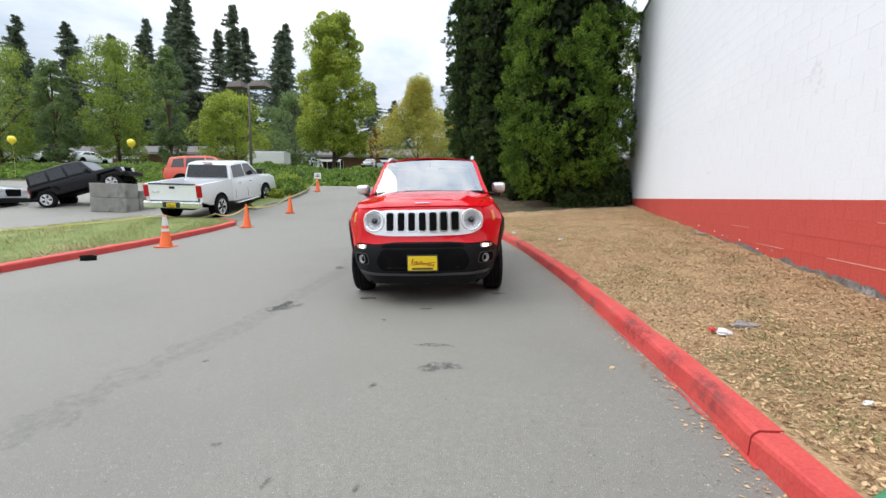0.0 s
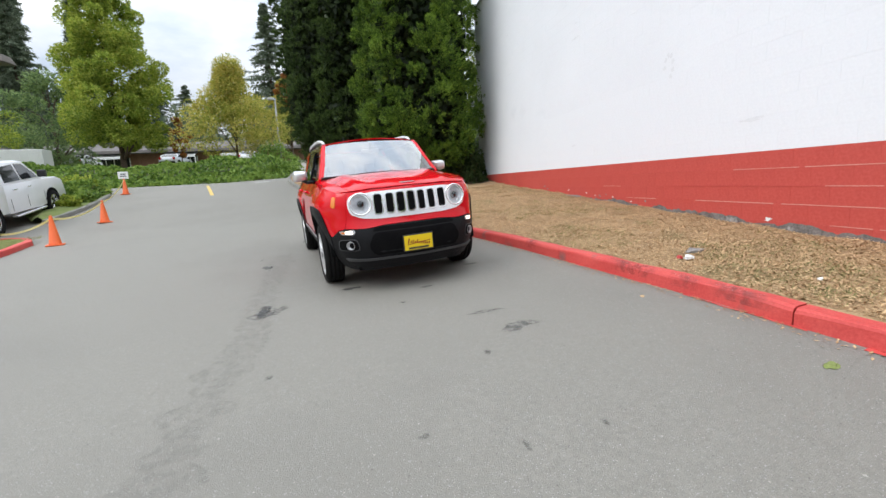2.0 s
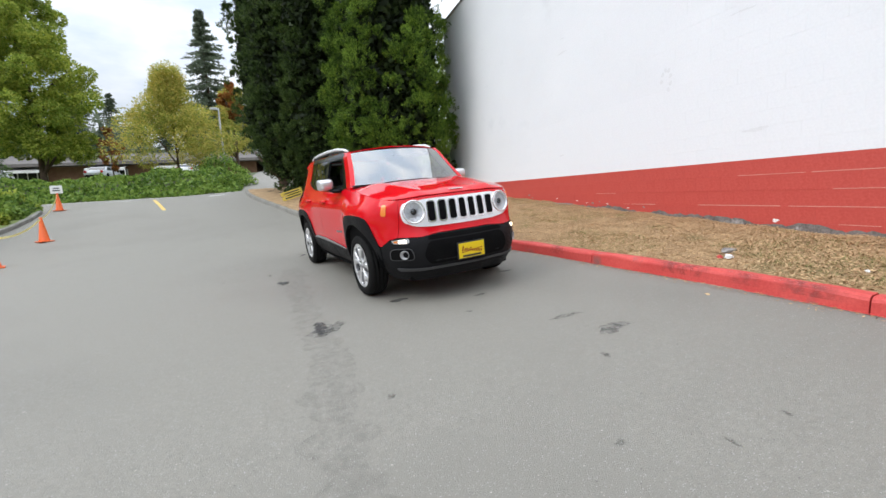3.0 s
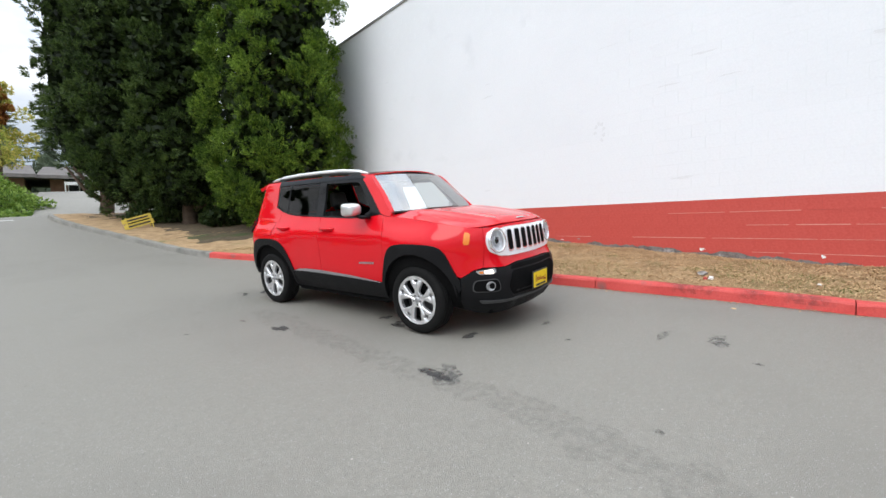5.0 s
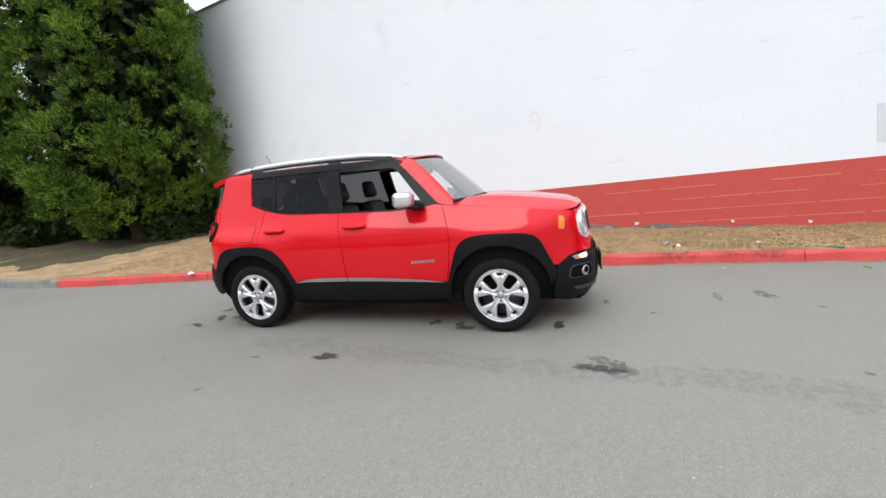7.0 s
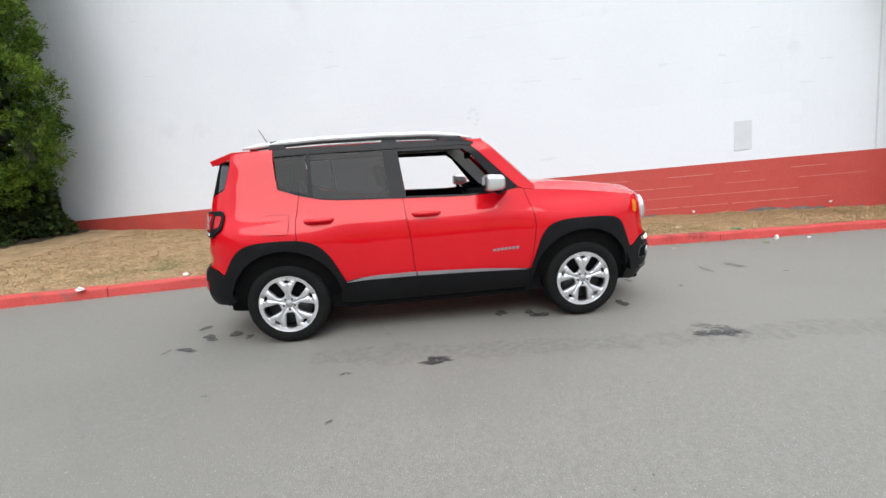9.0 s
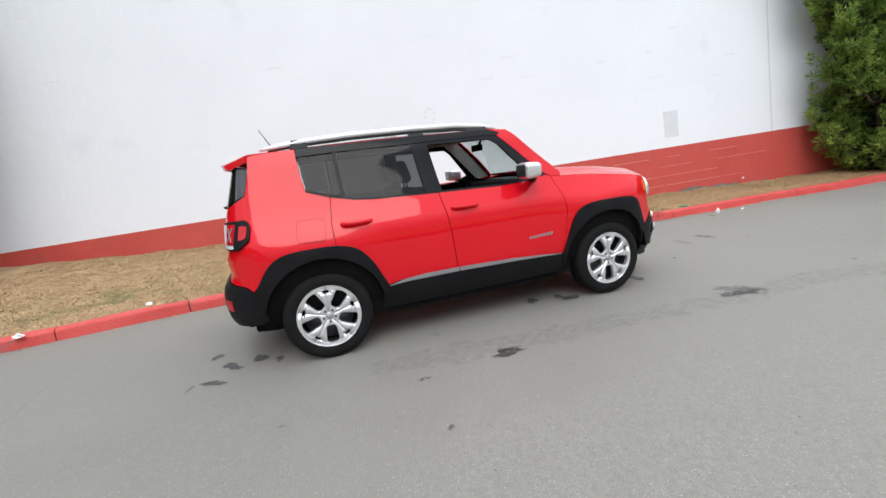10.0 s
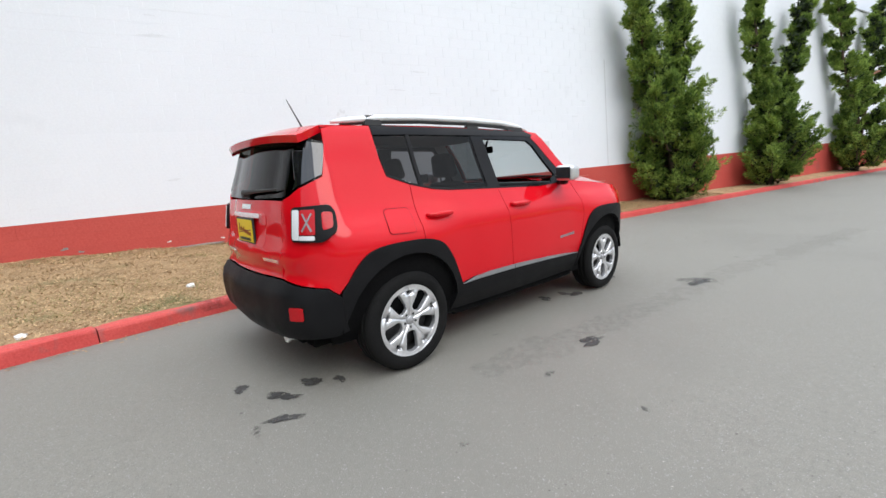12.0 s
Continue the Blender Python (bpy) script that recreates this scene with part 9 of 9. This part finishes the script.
bz = rz(-17.5, 14.6) - 0.03
for k in range(6):
    for lv in range(2):
        concrete_block(-17.55 + 0.02 * k, 14.62 + 0.615 * k, bz + 0.605 * lv, 3 - lv, "large grey weathered concrete block in a stack", 0.6 if lv == 0 or k == 0 else 0.32)


def black_offroader(m):
    t = thing("off_road_car", m, "black hardtop off-road car with its front wheels on concrete blocks", "car")
    W = 0.80
    bm = bmesh.new()
    prism(bm, [(-2.05, 0.55), (-2.08, 1.12), (0.75, 1.14), (2.0, 1.08), (2.05, 0.62), (1.0, 0.50), (-1.0, 0.50)], W, 0.04, 0.9, 0.04)
    part("body", bm, BLACK_PAINT, t, smooth=40)
    bm = bmesh.new()
    prism(bm, [(-2.05, 1.12), (-2.0, 1.76), (-0.3, 1.84), (0.42, 1.80), (0.80, 1.14)], W - 0.02, 0.13, 1.14, 0.05)
    cab = part("hardtop", bm, BLACK_PAINT, t, smooth=40)
    for sd in (1, -1):
        for prof in ([(-1.9, 1.24), (-1.86, 1.66), (-1.15, 1.70), (-1.12, 1.24)], [(-1.02, 1.22), (-1.04, 1.70), (-0.42, 1.74), (-0.32, 1.22)], [(-0.22, 1.22), (-0.3, 1.73), (0.34, 1.71), (0.60, 1.22)]):
            side_pane("side_window", prof, W - 0.02, 0.13, 1.14, sd, DARK_GLASS, cab)
        for cx in (1.475, -1.475):
            bm = bmesh.new()
            prism(bm, [(cx - 0.60, 0.62), (cx - 0.42, 0.96), (cx + 0.42, 0.98), (cx + 0.62, 0.70), (cx + 0.56, 0.70), (cx + 0.38, 0.92), (cx - 0.38, 0.90), (cx - 0.52, 0.62)], 0.11, 0, 0, 0.015, sd * (W + 0.06))
            part("wheel_flare", bm, CLADDING, t)
        bar("headlamp", (1.98, sd * 0.52 - 0.1, 0.8), (2.08, sd * 0.52 + 0.1, 1.0), PALE_LENS, t, 0.03)
        bar("tail_lamp", (-2.13, sd * 0.70 - 0.07, 0.85), (-2.06, sd * 0.70 + 0.07, 1.08), RED_LENS, t, 0.015)
        bar("door_mirror", (0.55, sd * (W + 0.12) - 0.08, 1.2), (0.66, sd * (W + 0.12) + 0.08, 1.38), BLACK_PLASTIC, t, 0.03)
        bar("door_handle", (-0.2, sd * W - 0.02, 1.02), (-0.04, sd * W + 0.02, 1.06), BLACK_PLASTIC, t, 0.008)
    bar("front_bumper", (2.05, -0.82, 0.52), (2.3, 0.82, 0.72), CLADDING, t, 0.04)
    bar("rear_bumper", (-2.28, -0.80, 0.50), (-2.06, 0.80, 0.70), CLADDING, t, 0.04)
    bm = bmesh.new()
    cyl(bm, (-2.10, 0, 1.02), (-2.34, 0, 1.02), 0.39, seg=32)
    part("spare_wheel", bm, RUBBER, t, smooth=40)
    bm = bmesh.new()
    vs = [bm.verts.new(v) for v in ((0.815, -0.68, 1.2), (0.815, 0.68, 1.2), (0.47, 0.62, 1.76), (0.47, -0.62, 1.76))]
    f = bm.faces.new(vs)
    r = bmesh.ops.extrude_face_region(bm, geom=[f])
    bmesh.ops.translate(bm, vec=(-0.02, 0, 0), verts=[v for v in r["geom"] if isinstance(v, bmesh.types.BMVert)])
    bmesh.ops.recalc_face_normals(bm, faces=bm.faces[:])
    part("windscreen", bm, DARK_GLASS, cab)
    for k in range(7):
        bar("grille_slot", (2.03, -0.31 + k * 0.09, 0.74), (2.062, -0.27 + k * 0.09, 1.0), INNER_DARK, t, 0.004)
    bar("chassis", (-1.9, -0.5, 0.4), (1.95, 0.5, 0.56), INNER_DARK, t)
    basic_wheels(t, (1.475, -1.475), W + 0.09, 0.395)
    return t


# rear wheels on the asphalt, front wheels up on the blocks
r0 = Vector((-21.5, 14.9, 0))
fdir = Vector((0.905, 0.425, 0)).normalized()
wb = 2.75
ground_r = rz(-21.5, 14.9)
rise = (bz + 0.925) - ground_r
fv = Vector((fdir.x * math.sqrt(1 - (rise / wb) ** 2), fdir.y * math.sqrt(1 - (rise / wb) ** 2), rise / wb))
lft = Vector((0, 0, 1)).cross(fdir)
c0 = Vector((r0.x, r0.y, ground_r - 0.0)) + fv * (wb / 2) + lft * 0.8
black_offroader(on_axis(c0.x, c0.y, c0.z, fv) @ Matrix.Scale(wb / 2.95, 4))

generic_car(on_axis(-25.95, 14.2, rz(-25.95, 14.2), (0.93, 0.36, 0)), SILVER_PAINT, "pale silver car parked behind the black one", SUV_BODY, SUV_CABIN, 0.90, 0.28, 1.08, (1.4, -1.4), 0.36, SUV_PANES, 2.3, -2.28)
# orange-red car behind the pickup
rp = Vector((-19.17, 22.42, 0))
ro = rz(rp.x, rp.y)
generic_car(on_axis(rp.x, rp.y, ro, (0.94, 0.342, (rz(-17.85, 22.9) - rz(-20.5, 21.94)) / 2.8)) @ Matrix.Scale(1.1, 4), ORANGE_RED, "orange-red off-road car parked behind the pickup", SUV_BODY, SUV_CABIN, 0.90, 0.28, 1.08, (1.4, -1.4), 0.36, SUV_PANES, 2.3, -2.28)
# cars beyond the bank
for x, y, turn, paint, lab in ((-30.5, 53, 95, WHITE_PAINT, "white car parked before the far shops"), (-22.5, 56, 88, SILVER_PAINT, "silver car parked before the far shops"), (-58, 41, 80, WHITE_PAINT, "white car parked beyond the bank"),
                               (-62, 40.5, 85, SILVER_PAINT, "silver car parked beyond the bank"), (-54, 42, 92, WHITE_PAINT, "white car parked beyond the bank"), (-14.5, 57, 90, WHITE_PAINT, "white car parked before the far shops")):
    generic_car(pose(x, y, gz(x, y), 0, 0, turn), paint, lab, SEDAN_BODY, SEDAN_CABIN, 0.88, 0.30, 0.98, (1.4, -1.35), 0.33, SEDAN_PANES, 2.32, -2.32, "cars beyond the bank")
balloon(-30.5, 19.4, 3.8, 2.0)
balloon(-23.6, 20.9, 3.8, 1.6)


# ---- wall blocks: each a shallow face with eased edges; the nearest are parts of their own ----
def block_geo(y0, y1, z0, z1, ox=0.0):
    e, d = 0.0022, 0.0022
    v = [(WALL_X + d, y0 + 0.001, z0 + 0.001), (WALL_X + d, y1 - 0.001, z0 + 0.001), (WALL_X + d, y1 - 0.001, z1 - 0.001), (WALL_X + d, y0 + 0.001, z1 - 0.001),
         (WALL_X + ox, y0 + e, z0 + e), (WALL_X + ox, y1 - e, z0 + e), (WALL_X + ox, y1 - e, z1 - e), (WALL_X + ox, y0 + e, z1 - e)]
    f = [(4, 7, 6, 5), (0, 4, 5, 1), (1, 5, 6, 2), (2, 6, 7, 3), (3, 7, 4, 0)]
    return v, f


rng = random.Random(9)
rest_v, rest_f, red_v, red_f = [], [], [], []
shared = {}
count = 0
for row in range(-9, 30):
    z0 = RED_TOP + row * COURSE
    if z0 + COURSE > WALL_TOP:
        continue
    shift = BLOCK / 2 if row % 2 else 0.0
    y = -26.0 + shift
    while y + BLOCK < WALL_END:
        if z0 + COURSE > float(wall_foot(y)) - 0.05:
            near = -0.5 < y < 10.0 and row < 6 and count < 300
            ox = 0.0006 * rng.random()
            if near:
                key = (row < 0, rng.randrange(4))
                if key not in shared:
                    v, f = block_geo(0, BLOCK, 0, COURSE, ox)
                    me = bpy.data.meshes.new("block")
                    me.from_pydata(v, [], f)
                    me.materials.append(WALL_RED if row < 0 else WALL_WHITE)
                    shared[key] = me
                ob = new("block", shared[key])
                ob.parent = red_base if row < 0 else white_face
                ob.location = (0, y, z0)
                count += 1
            else:
                v, f = block_geo(y, y + BLOCK, z0, z0 + COURSE, ox)
                vs, fs = (red_v, red_f) if row < 0 else (rest_v, rest_f)
                b = len(vs)
                vs += v
                fs += [tuple(b + i for i in q) for q in f]
        y += BLOCK
tagged(mesh_ob("blockwork", rest_v, rest_f, WALL_WHITE, white_face), "white-painted wall blocks", kind="stuff")
tagged(mesh_ob("blockwork", red_v, red_f, WALL_RED, red_base), "red-painted wall blocks", kind="stuff")
